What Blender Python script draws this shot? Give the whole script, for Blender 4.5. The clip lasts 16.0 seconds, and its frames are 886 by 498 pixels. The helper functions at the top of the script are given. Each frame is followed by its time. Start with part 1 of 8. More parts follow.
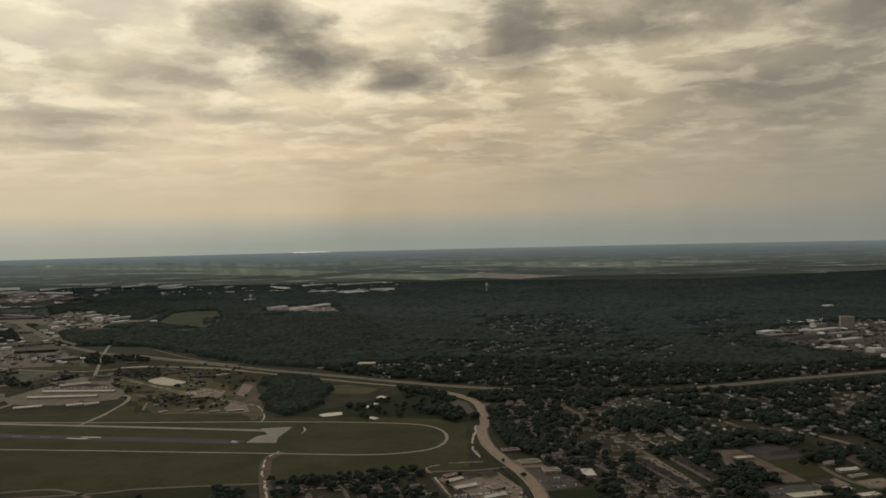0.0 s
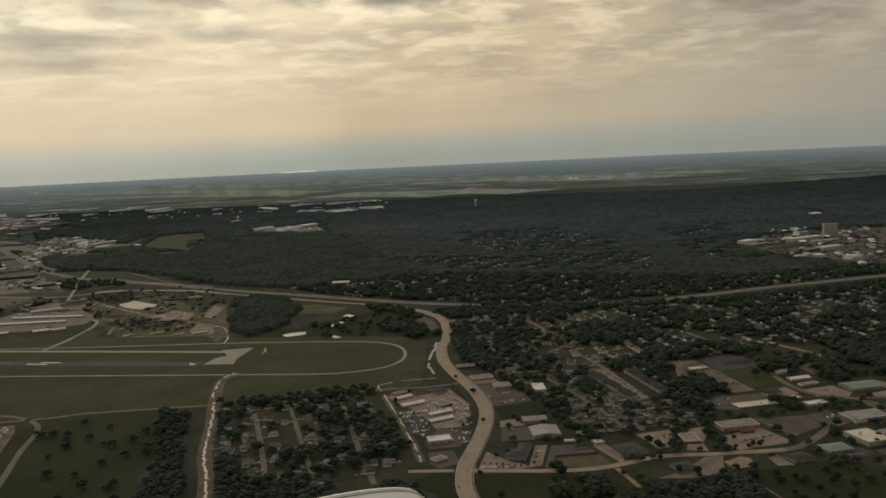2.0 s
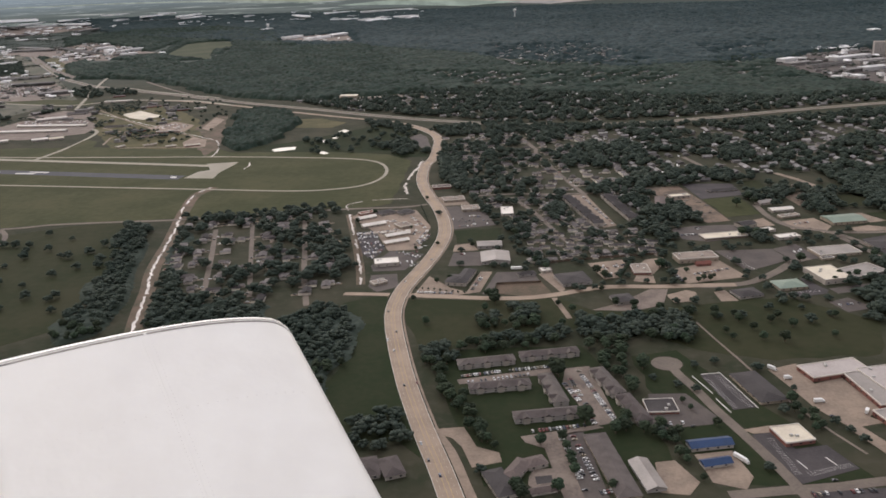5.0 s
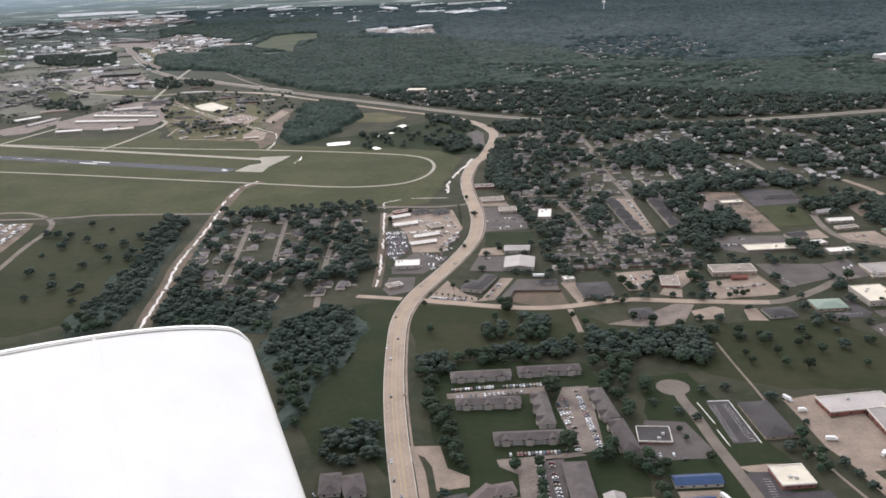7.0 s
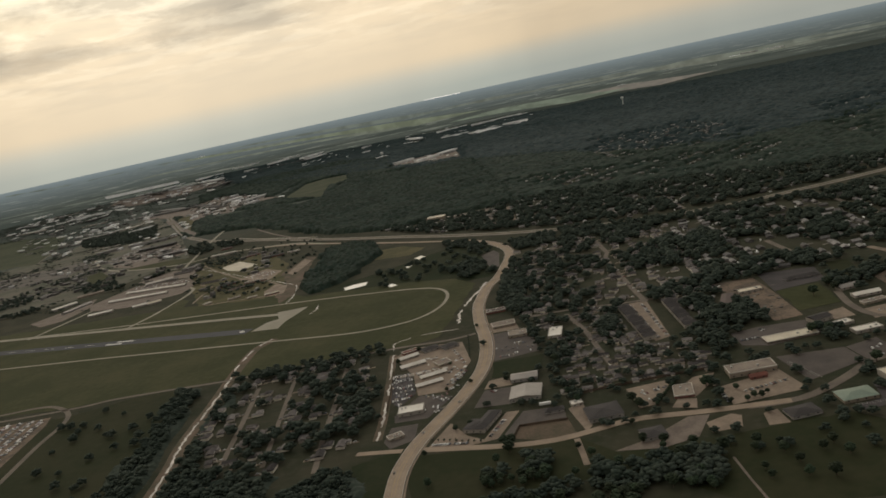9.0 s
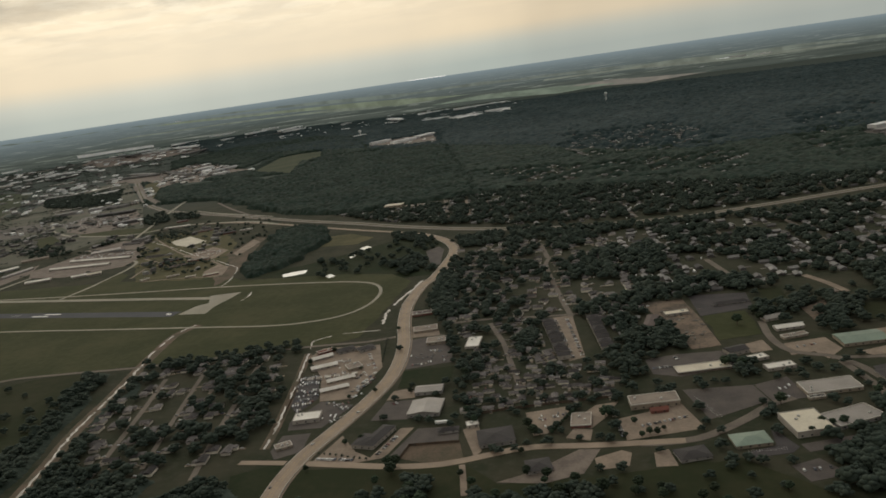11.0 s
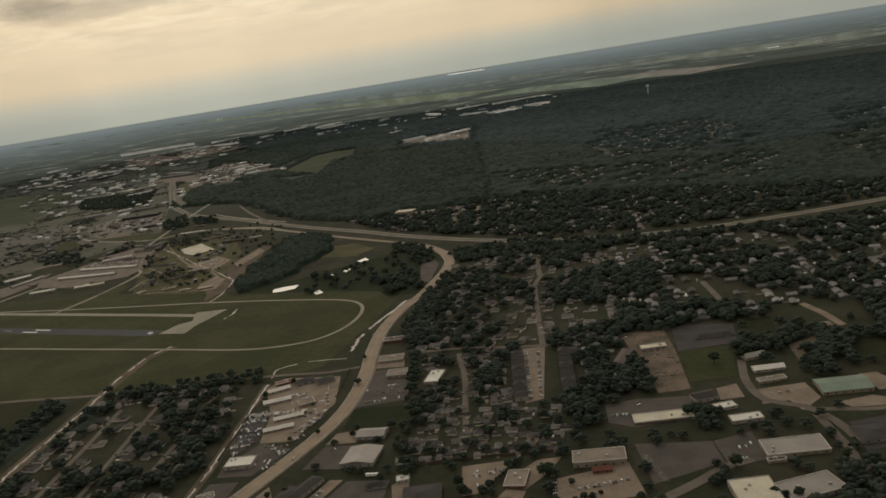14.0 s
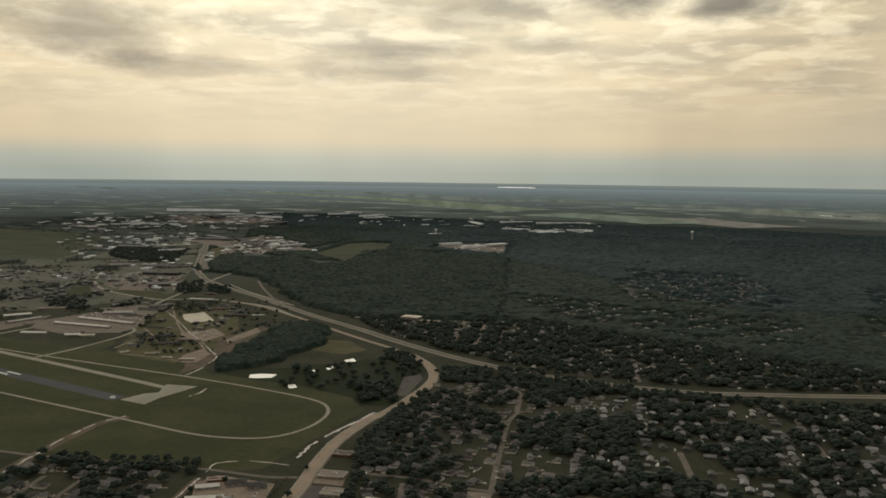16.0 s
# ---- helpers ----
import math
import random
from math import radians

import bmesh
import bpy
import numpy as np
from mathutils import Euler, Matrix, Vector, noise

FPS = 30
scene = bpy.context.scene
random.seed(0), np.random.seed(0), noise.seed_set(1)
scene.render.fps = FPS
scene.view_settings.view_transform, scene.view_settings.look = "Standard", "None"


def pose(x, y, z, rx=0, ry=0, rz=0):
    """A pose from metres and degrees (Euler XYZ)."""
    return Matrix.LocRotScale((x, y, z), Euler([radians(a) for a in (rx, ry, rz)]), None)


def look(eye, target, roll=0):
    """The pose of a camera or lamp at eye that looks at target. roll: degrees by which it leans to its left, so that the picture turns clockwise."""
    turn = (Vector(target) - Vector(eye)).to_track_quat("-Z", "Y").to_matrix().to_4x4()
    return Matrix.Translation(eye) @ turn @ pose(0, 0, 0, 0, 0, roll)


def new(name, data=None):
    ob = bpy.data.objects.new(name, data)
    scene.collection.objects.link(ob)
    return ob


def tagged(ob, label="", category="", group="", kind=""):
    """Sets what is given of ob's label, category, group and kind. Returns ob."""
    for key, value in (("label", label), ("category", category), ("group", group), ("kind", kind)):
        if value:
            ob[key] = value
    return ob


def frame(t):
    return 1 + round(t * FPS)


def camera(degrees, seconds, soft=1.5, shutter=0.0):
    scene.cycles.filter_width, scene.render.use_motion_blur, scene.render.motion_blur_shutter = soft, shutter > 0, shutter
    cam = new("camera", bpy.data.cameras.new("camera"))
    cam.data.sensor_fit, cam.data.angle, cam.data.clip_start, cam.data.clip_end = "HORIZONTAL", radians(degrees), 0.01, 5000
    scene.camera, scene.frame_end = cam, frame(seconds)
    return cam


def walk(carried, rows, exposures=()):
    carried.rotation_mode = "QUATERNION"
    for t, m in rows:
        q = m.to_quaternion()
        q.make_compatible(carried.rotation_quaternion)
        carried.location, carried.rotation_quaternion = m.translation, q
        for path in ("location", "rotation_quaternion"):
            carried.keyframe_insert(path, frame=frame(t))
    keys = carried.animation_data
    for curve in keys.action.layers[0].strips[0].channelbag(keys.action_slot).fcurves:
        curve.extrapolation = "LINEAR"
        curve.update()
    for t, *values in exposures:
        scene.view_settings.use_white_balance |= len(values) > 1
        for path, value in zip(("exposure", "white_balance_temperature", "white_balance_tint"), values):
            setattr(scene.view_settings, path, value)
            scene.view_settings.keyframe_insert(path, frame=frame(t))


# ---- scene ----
PATH = [
    (0, (-118.39, -47.48, 283.67), (-119.77, 52.51, 282.58), -1.32),
    (0.5, (-101.42, -40.82, 282.49), (-108.04, 58.93, 280.04), -0.94),
    (1, (-84.45, -34.15, 281.31), (-90.24, 65.61, 277.55), -2.83),
    (1.5, (-67.49, -27.46, 280.15), (-71.85, 72.29, 274.70), -3.39),
    (2, (-50.56, -20.73, 279.01), (-52.58, 78.67, 268.22), -2.71),
    (2.5, (-33.66, -13.93, 277.92), (-33.13, 84.36, 259.50), -1.27),
    (3, (-16.80, -7.04, 276.90), (-15.14, 89.52, 250.95), -0.00),
    (3.5, (0.00, 0.00, 275.97), (0.00, 95.57, 246.52), 0.11),
    (4, (16.72, 7.24, 275.14), (13.70, 102.44, 244.69), -0.39),
    (4.5, (33.32, 14.72, 274.41), (26.68, 109.50, 243.22), -1.70),
    (5, (49.82, 22.49, 273.79), (40.79, 116.91, 242.13), -2.29),
    (5.2, (56.39, 25.65, 273.56), (46.17, 120.26, 242.82), -2.17),
    (7.3, (122.88, 65.17, 273.40), (100.84, 157.32, 241.41), -3.57),
    (7.5, (128.99, 69.57, 273.66), (105.29, 162.14, 244.17), -4.24),
    (8, (144.21, 80.70, 274.38), (117.34, 173.73, 249.40), -7.72),
    (8.5, (159.33, 92.12, 275.23), (132.84, 185.68, 251.86), -11.36),
    (9, (174.36, 103.81, 276.20), (148.00, 198.55, 258.03), -12.34),
    (9.5, (189.29, 115.75, 277.28), (167.23, 211.35, 257.94), -9.48),
    (9.7, (195.25, 120.57, 277.73), (173.78, 216.22, 257.97), -8.60),
    (11.8, (255.67, 175.95, 284.55), (229.21, 269.73, 262.09), -8.75),
    (12, (261.15, 181.48, 285.32), (234.45, 275.08, 262.41), -8.88),
    (12.5, (274.80, 195.36, 287.28), (244.26, 288.49, 267.41), -9.01),
    (13, (288.34, 209.34, 289.29), (254.34, 302.05, 273.50), -8.86),
    (13.5, (301.81, 223.40, 291.34), (268.66, 316.20, 274.35), -8.98),
    (14, (315.20, 237.51, 293.44), (283.50, 330.00, 272.46), -9.14),
    (14.5, (328.55, 251.66, 295.57), (301.27, 344.95, 272.04), -4.53),
    (15, (341.86, 265.83, 297.73), (316.50, 360.80, 279.36), 0.69),
    (15.5, (355.15, 280.00, 299.89), (329.28, 375.26, 283.90), 2.05),
    (16, (368.43, 294.17, 302.05), (332.31, 386.99, 293.20), 0.72),
]
EXPOSE = [(0.0, -0.1, 6700, 11), (0.5, -0.2, 6700, 11), (1.5, -0.05, 6700, 11), (2.5, 0.35, 6700, 12), (3.0, 0.8, 6700, 14), (3.5, 1.25, 6100, 20), (5.2, 1.42, 5900, 23), (7.3, 1.9, 5600, 20), (7.6, 1.75, 5700, 19),
          (8.0, 0.88, 6400, 14), (8.5, 0.68, 6500, 13), (9.0, 0.3, 6600, 13), (9.7, 0.2, 6600, 12), (12.0, 0.55, 6200, 11), (12.5, 0.5, 6250, 11), (13.0, 0.2, 6600, 11), (14.0, 0.15, 6800, 12), (14.5, 0.65, 6100, 12), (15.0, 0.6, 6000, 11), (15.5, 0.2, 6800, 11), (16.0, 0.22, 6600, 9)]
cam = camera(54.88, 16.0, soft=1.7)
walk(cam, [(t, look(eye, target, roll)) for t, eye, target, roll in PATH], EXPOSE)

# ---- world and sun ----
SUN_AZ, SUN_EL = radians(28), radians(33)      # left of +y, above the horizon
SUN_DIR = Vector((-math.sin(SUN_AZ) * math.cos(SUN_EL), math.cos(SUN_AZ) * math.cos(SUN_EL), math.sin(SUN_EL)))


class Nodes:
    """Short hand for building a node tree."""

    def __init__(self, tree):
        self.tree = tree
        tree.nodes.clear()

    def add(self, kind, **values):
        n = self.tree.nodes.new(kind)
        for key, value in values.items():
            if key in n.inputs:
                self.put(n.inputs[key], value)
            else:
                setattr(n, key, value)
        return n

    def put(self, socket, value):
        if isinstance(value, bpy.types.NodeSocket):
            self.tree.links.new(value, socket)
        else:
            socket.default_value = value

    def math(self, op, a, b=0.0, c=0.0, clamp=False):
        n = self.add("ShaderNodeMath", operation=op, use_clamp=clamp)
        for k, v in enumerate((a, b, c)):
            self.put(n.inputs[k], v)
        return n.outputs[0]

    def ramp(self, fac, stops):
        n = self.add("ShaderNodeValToRGB")
        while len(n.color_ramp.elements) < len(stops):
            n.color_ramp.elements.new(0.5)
        for e, (at, col) in zip(n.color_ramp.elements, stops):
            e.position = at
            e.color = (*col, 1) if isinstance(col, tuple) else (col, col, col, 1)
        self.put(n.inputs[0], fac)
        return n.outputs[0]

    def mix(self, fac, a, b, how="MIX"):
        n = self.add("ShaderNodeMix", data_type="RGBA", blend_type=how, clamp_factor=True)
        self.put(n.inputs[0], fac)
        for k, v in ((6, a), (7, b)):
            self.put(n.inputs[k], (*v, 1) if isinstance(v, tuple) and len(v) == 3 else v)
        return n.outputs[2]

    def noise(self, vector, scale, detail=4.0, rough=0.55, distort=0.0):
        n = self.add("ShaderNodeTexNoise", Scale=scale, Detail=detail, Roughness=rough, Distortion=distort)
        self.put(n.inputs["Vector"], vector)
        return n.outputs[0]


def build_sky():
    world = bpy.data.worlds.new("overcast_sky")
    world.use_nodes = True
    scene.world = world
    n = Nodes(world.node_tree)
    way = n.add("ShaderNodeTexCoord").outputs["Generated"]
    xyz = n.add("ShaderNodeSeparateXYZ", Vector=way)
    x, y, z = xyz.outputs
    up = n.math("MAXIMUM", z, 0.0)
    # clear part: haze at the horizon, peach above it, cream higher up
    base = n.ramp(up, [(0.0, (0.33, 0.36, 0.315)), (0.017, (0.41, 0.415, 0.345)), (0.036, (0.61, 0.50, 0.335)), (0.12, (0.71, 0.565, 0.36)), (0.20, (0.80, 0.67, 0.43)), (0.30, (0.94, 0.83, 0.575)), (0.60, (0.245, 0.27, 0.295))])
    right = n.math("MULTIPLY_ADD", x, 1.5, 0.25, clamp=True)
    base = n.mix(n.math("MULTIPLY", right, 0.92), base, n.ramp(up, [(0.0, (0.262, 0.274, 0.245)), (0.06, (0.31, 0.30, 0.25)), (0.16, (0.35, 0.325, 0.26)), (0.33, (0.32, 0.30, 0.25)), (0.60, (0.225, 0.25, 0.275))]))
    behind = n.math("MULTIPLY_ADD", y, -1.2, 0.3, clamp=True)
    base = n.mix(n.math("MULTIPLY", behind, 0.9), base, (0.145, 0.158, 0.178))
    # uneven light low over the horizon
    low = n.add("ShaderNodeVectorMath", operation="MULTIPLY")
    n.put(low.inputs[0], way)
    low.inputs[1].default_value = (1.0, 1.0, 0.35)
    shafts = n.ramp(n.noise(low.outputs[0], 7.0, 3.0, 0.5), [(0.35, 0.0), (0.65, 1.0)])
    base = n.mix(n.math("MULTIPLY", n.math("MULTIPLY", shafts, 0.16), n.ramp(up, [(0.0, 1.0), (0.22, 0.0)])), base, (0.16, 0.16, 0.15))
    # cloud deck seen in perspective
    flat = n.math("ADD", up, 0.10)
    deck = n.add("ShaderNodeCombineXYZ", X=n.math("DIVIDE", x, flat), Y=n.math("DIVIDE", y, flat), Z=0.0).outputs[0]
    big = n.noise(deck, 0.95, 6.0, 0.52, 0.5)
    streak = n.noise(deck, 3.0, 5.0, 0.55, 0.4)
    cover = n.ramp(n.math("ADD", n.math("MULTIPLY", big, 0.7), n.math("MULTIPLY", streak, 0.3)), [(0.45, 0.0), (0.56, 0.7), (0.66, 1.0)])
    cover = n.math("MULTIPLY", cover, n.ramp(up, [(0.04, 0.0), (0.10, 0.5), (0.24, 1.0)]))
    sky = n.mix(n.math("MULTIPLY", cover, 0.92), base, (0.24, 0.225, 0.19))
    # thin bright cracks
    thin = n.ramp(n.noise(deck, 3.6, 6.0, 0.58, 0.3), [(0.47, 0.0), (0.60, 1.0)])
    sky = n.mix(n.math("MULTIPLY", thin, n.math("MULTIPLY", n.ramp(up, [(0.06, 0.0), (0.18, 0.55)]), n.math("MULTIPLY_ADD", right, -0.65, 1.0))), sky, (1.12, 1.0, 0.73))
    # the bright part of the deck round the hidden sun
    near = n.add("ShaderNodeVectorMath", operation="DOT_PRODUCT")
    n.put(near.inputs[0], way)
    near.inputs[1].default_value = SUN_DIR
    glow = n.ramp(near.outputs["Value"], [(0.80, 0.0), (0.97, 0.55), (1.0, 1.0)])
    sky = n.mix(n.math("MULTIPLY", glow, 0.8), sky, (1.15, 1.08, 0.86))
    # single dark clouds
    for az, el, wide, high, dark in CLOUDS:
        c, s = math.cos(radians(az)), math.sin(radians(az))
        side = n.math("ADD", n.math("MULTIPLY", x, c), n.math("MULTIPLY", y, s))
        tall = n.add("ShaderNodeVectorMath", operation="MULTIPLY")
        n.put(tall.inputs[0], way)
        tall.inputs[1].default_value = (1.0, 1.0, 2.2)
        wob = n.noise(tall.outputs[0], 8.5, 6.0, 0.58)
        a = n.math("DIVIDE", side, math.sin(radians(wide)))
        b = n.math("DIVIDE", n.math("SUBTRACT", z, math.sin(radians(el))), math.sin(radians(high)))
        r = n.math("SQRT", n.math("ADD", n.math("MULTIPLY", a, a), n.math("MULTIPLY", b, b)))
        r = n.math("ADD", r, n.math("MULTIPLY", n.math("SUBTRACT", wob, 0.47), 1.9))
        ahead = n.math("GREATER_THAN", n.math("SUBTRACT", n.math("MULTIPLY", y, c), n.math("MULTIPLY", x, s)), 0.0)
        k = n.math("MULTIPLY", n.math("MULTIPLY", n.ramp(r, [(0.25, 1.0), (0.70, 0.55), (1.0, 0.0)]), dark), ahead)
        sky = n.mix(k, sky, (0.17, 0.16, 0.14))
    # the far land in the haze under the horizon
    land = n.ramp(n.math("MULTIPLY", z, -1.0), [(0.0, (0.17, 0.197, 0.19)), (0.012, (0.165, 0.193, 0.187)), (0.02, (0.08, 0.095, 0.085)), (0.1, (0.05, 0.06, 0.045))])
    sky = n.mix(n.math("GREATER_THAN", z, -0.0112), land, sky)
    back = n.add("ShaderNodeBackground", Color=sky, Strength=1.0)
    n.add("ShaderNodeOutputWorld", Surface=back.outputs[0])


# azimuth (left of +y), elevation, half width, half height in degrees, darkness
CLOUDS = [(12.0, 14.2, 4.2, 2.6, 0.9), (9.0, 12.0, 4.8, 2.4, 0.9), (3.4, 10.7, 3.8, 1.3, 0.85), (44.0, 8.6, 9.0, 2.2, 0.6), (37.0, 6.6, 9.0, 0.9, 0.45), (24.0, 8.0, 6.0, 0.7, 0.4), (-4.6, 13.0, 3.0, 3.0, 0.8), (-15.5, 15.0, 9.0, 3.0, 0.75), (-26, 13.0, 7, 2.4, 0.6), (20, 10.8, 7, 1.7, 0.5), (25, 6.8, 8, 1.0, 0.35), (-20, 8.5, 8, 2.4, 0.45), (14, 8.5, 4, 0.8, 0.3)]
build_sky()
sun = new("sun", bpy.data.lights.new("sun", "SUN"))
sun.data.energy, sun.data.angle, sun.data.color = 0.34, radians(45), (1.0, 0.97, 0.91)
sun.matrix_world = look(SUN_DIR * 1000, (0, 0, 0))

# ---- materials ----


def surface(name, color, other=None, rough=0.85, scale=0.2, fine=2.0, bump=0.0, metal=0.0, per_thing=0.0, island=0.0, spread=(0.42, 0.62), spec=0.3, crown=0.0, relief=0.3):
    """Two colours mixed by noise at two scales; per_thing and island vary the brightness from piece to piece."""
    m = bpy.data.materials.new(name)
    m.use_nodes = True
    n = Nodes(m.node_tree)
    where = n.add("ShaderNodeNewGeometry")
    pos = where.outputs["Position"]
    other = other or tuple(c * 0.72 for c in color)
    large, small = n.noise(pos, scale, 3.0), n.noise(pos, fine, 3.0)
    fac = n.ramp(n.math("ADD", n.math("MULTIPLY", large, 0.65), n.math("MULTIPLY", small, 0.35)), [(spread[0], 0.0), (spread[1], 1.0)])
    col = n.mix(fac, color, other)
    if per_thing or island or crown:
        rand = n.add("ShaderNodeAttribute", attribute_name="crown").outputs["Fac"] if crown else n.add("ShaderNodeObjectInfo").outputs["Random"] if per_thing else where.outputs["Random Per Island"]
        amount = crown or per_thing or island
        k = n.math("MULTIPLY_ADD", rand, 2 * amount, 1 - amount)
        n2 = n.add("ShaderNodeHueSaturation", Color=col, Value=k, Hue=n.math("MULTIPLY_ADD", rand, 0.04, 0.48))
        col = n2.outputs[0]
    b = n.add("ShaderNodeBsdfPrincipled", **{"Base Color": col, "Roughness": rough, "Metallic": metal, "Specular IOR Level": spec})
    if bump:
        bn = n.add("ShaderNodeBump", Strength=bump, Distance=relief, Height=small)
        n.put(b.inputs["Normal"], bn.outputs[0])
    n.add("ShaderNodeOutputMaterial", Surface=b.outputs[0])
    return m


def ground_material():
    m = bpy.data.materials.new("land")
    m.use_nodes = True
    n = Nodes(m.node_tree)
    plan = n.add("ShaderNodeAttribute", attribute_name="plan").outputs["Vector"]   # kilometres, on the level plan
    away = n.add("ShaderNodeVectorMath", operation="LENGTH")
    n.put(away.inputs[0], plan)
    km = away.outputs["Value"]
    b, c = n.noise(plan, 22.0, 4.0), n.noise(plan, 140.0, 3.0)
    grass = n.mix(n.ramp(b, [(0.40, 0.0), (0.62, 1.0)]), (0.030, 0.035, 0.020), (0.050, 0.048, 0.031))
    grass = n.mix(n.math("MULTIPLY", n.ramp(c, [(0.5, 0.0), (0.75, 1.0)]), 0.5), grass, (0.070, 0.062, 0.047))
    # ground from 2.2 km out: paler and cooler, haze put into the colour
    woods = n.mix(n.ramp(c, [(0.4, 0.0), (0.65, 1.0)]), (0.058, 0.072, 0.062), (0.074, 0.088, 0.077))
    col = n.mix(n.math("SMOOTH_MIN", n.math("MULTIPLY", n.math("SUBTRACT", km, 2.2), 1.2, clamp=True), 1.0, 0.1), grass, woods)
    # farmland far out, paled to put haze into its colour
    v = n.add("ShaderNodeTexVoronoi", Scale=1.1, Randomness=0.9)
    n.put(v.inputs["Vector"], n.add("ShaderNodeVectorMath", operation="MULTIPLY", **{}).outputs[0])
    link = v.inputs["Vector"].links[0].from_node
    n.put(link.inputs[0], plan)
    link.inputs[1].default_value = (0.45, 1.0, 1.0)
    bw = n.add("ShaderNodeSeparateXYZ", Vector=v.outputs["Color"]).outputs[0]
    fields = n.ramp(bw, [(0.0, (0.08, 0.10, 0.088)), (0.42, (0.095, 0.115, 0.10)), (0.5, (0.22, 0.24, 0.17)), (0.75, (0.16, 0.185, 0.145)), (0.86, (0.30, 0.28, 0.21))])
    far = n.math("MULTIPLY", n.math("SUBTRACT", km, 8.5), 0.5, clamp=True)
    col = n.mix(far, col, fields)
    s = n.add("ShaderNodeBsdfPrincipled", **{"Base Color": col, "Roughness": 0.95, "Specular IOR Level": 0.1})
    n.add("ShaderNodeOutputMaterial", Surface=s.outputs[0])
    return m


LAND = ground_material()
MEADOW = surface("meadow_grass", (0.024, 0.030, 0.013), (0.037, 0.038, 0.019), 0.95, 0.012, 0.12, spec=0.1)
AIRGRASS = surface("airfield_turf", (0.044, 0.050, 0.022), (0.067, 0.067, 0.033), 0.95, 0.012, 0.12, spec=0.1)
LAWN = surface("mown_lawn", (0.018, 0.027, 0.011), (0.028, 0.033, 0.016), 0.95, 0.02, 0.2, spec=0.1)
DRY = surface("dry_grass", (0.11, 0.098, 0.052), (0.065, 0.066, 0.034), 0.95, 0.02, 0.2, spec=0.1)
CLEARING = surface("clearing_grass", (0.068, 0.076, 0.045), (0.046, 0.056, 0.032), 0.95, 0.01, 0.1, spec=0.1)
DIRT = surface("bare_dirt", (0.185, 0.135, 0.10), (0.075, 0.062, 0.046), 0.95, 0.05, 0.4)
BANK = surface("creek_bank", (0.125, 0.088, 0.062), (0.060, 0.056, 0.034), 0.95, 0.04, 0.5)
CONCRETE = surface("road_concrete", (0.309, 0.239, 0.178), (0.238, 0.184, 0.137), 0.85, 0.05, 0.7)
PALE = surface("lot_concrete", (0.266, 0.208, 0.157), (0.156, 0.120, 0.094), 0.9, 0.06, 0.5, spread=(0.40, 0.66))
WORN = surface("worn_lot_concrete", (0.195, 0.158, 0.130), (0.119, 0.095, 0.079), 0.9, 0.07, 0.5)
SANDPAD = surface("bright_sand_pad", (0.60, 0.55, 0.45), (0.50, 0.45, 0.36), 0.9, 0.05, 0.4)
TAXI = surface("taxiway_concrete", (0.31, 0.285, 0.23), (0.25, 0.23, 0.18), 0.9, 0.03, 0.4)
ASPHALT = surface("asphalt", (0.063, 0.055, 0.055), (0.040, 0.036, 0.037), 0.9, 0.05, 0.6)
GREYLOT = surface("worn_asphalt", (0.098, 0.083, 0.073), (0.066, 0.056, 0.052), 0.9, 0.05, 0.6)
STREET = surface("street_asphalt", (0.158, 0.131, 0.106), (0.113, 0.093, 0.077), 0.9, 0.05, 0.6)
FREEWAY = surface("freeway_concrete", (0.215, 0.19, 0.16), (0.165, 0.145, 0.122), 0.9, 0.03, 0.4)
RUNWAY = surface("runway_asphalt", (0.066, 0.069, 0.078), (0.05, 0.053, 0.062), 0.9, 0.02, 0.3)
WATER = surface("creek_water", (0.44, 0.40, 0.35), (0.20, 0.165, 0.13), 0.35, 0.08, 0.9)
# pale base colour carries the sky's reflection on the ponds
POND = surface("pond_water_sky_tone", (0.55, 0.54, 0.48), (0.5, 0.48, 0.42), 0.15, 0.05, 0.4, spec=0.6)
PAINT = surface("white_road_paint", (0.75, 0.74, 0.70), (0.6, 0.58, 0.54), 0.8, 0.2, 2.0)
DASH = surface("worn_lane_paint", (0.44, 0.40, 0.34), (0.34, 0.30, 0.25), 0.8, 0.2, 2.0)
YELLOW = surface("yellow_road_paint", (0.46, 0.34, 0.15), (0.38, 0.28, 0.13), 0.8, 0.2, 2.0)
LEAF = surface("oak_leaves", (0.026, 0.040, 0.024), (0.039, 0.053, 0.031), 0.9, 0.06, 0.9, bump=0.5, per_thing=0.28, spec=0.15)
CANOPY = surface("canopy_leaves", (0.031, 0.044, 0.034), (0.044, 0.057, 0.044), 0.9, 0.02, 0.7, bump=0.4, island=0.14, spec=0.15)
PINE = surface("dense_wood_leaves", (0.020, 0.034, 0.025), (0.031, 0.045, 0.033), 0.9, 0.008, 0.35, bump=0.8, crown=0.32, spec=0.15)
# leaves of the farthest woods, with bluish haze put into their colour
HAZED_LEAF = surface("far_leaves_with_haze", (0.022, 0.038, 0.039), (0.033, 0.050, 0.050), 0.9, 0.004, 0.15, bump=0.8, crown=0.28, spec=0.15)
BARK = surface("bark", (0.10, 0.075, 0.055), None, 0.95, 0.8, 5.0, bump=0.4)
SHINGLE = surface("grey_shingles", (0.104, 0.088, 0.082), (0.073, 0.061, 0.057), 0.95, 0.15, 1.5, per_thing=0.25)
HOUSE_ROOF = surface("house_shingles", (0.122, 0.110, 0.105), (0.076, 0.067, 0.065), 0.95, 0.15, 1.5, per_thing=0.75)
HOUSE_WALL = surface("house_siding", (0.62, 0.57, 0.50), (0.48, 0.43, 0.37), 0.9, 0.2, 2.0, per_thing=0.35)
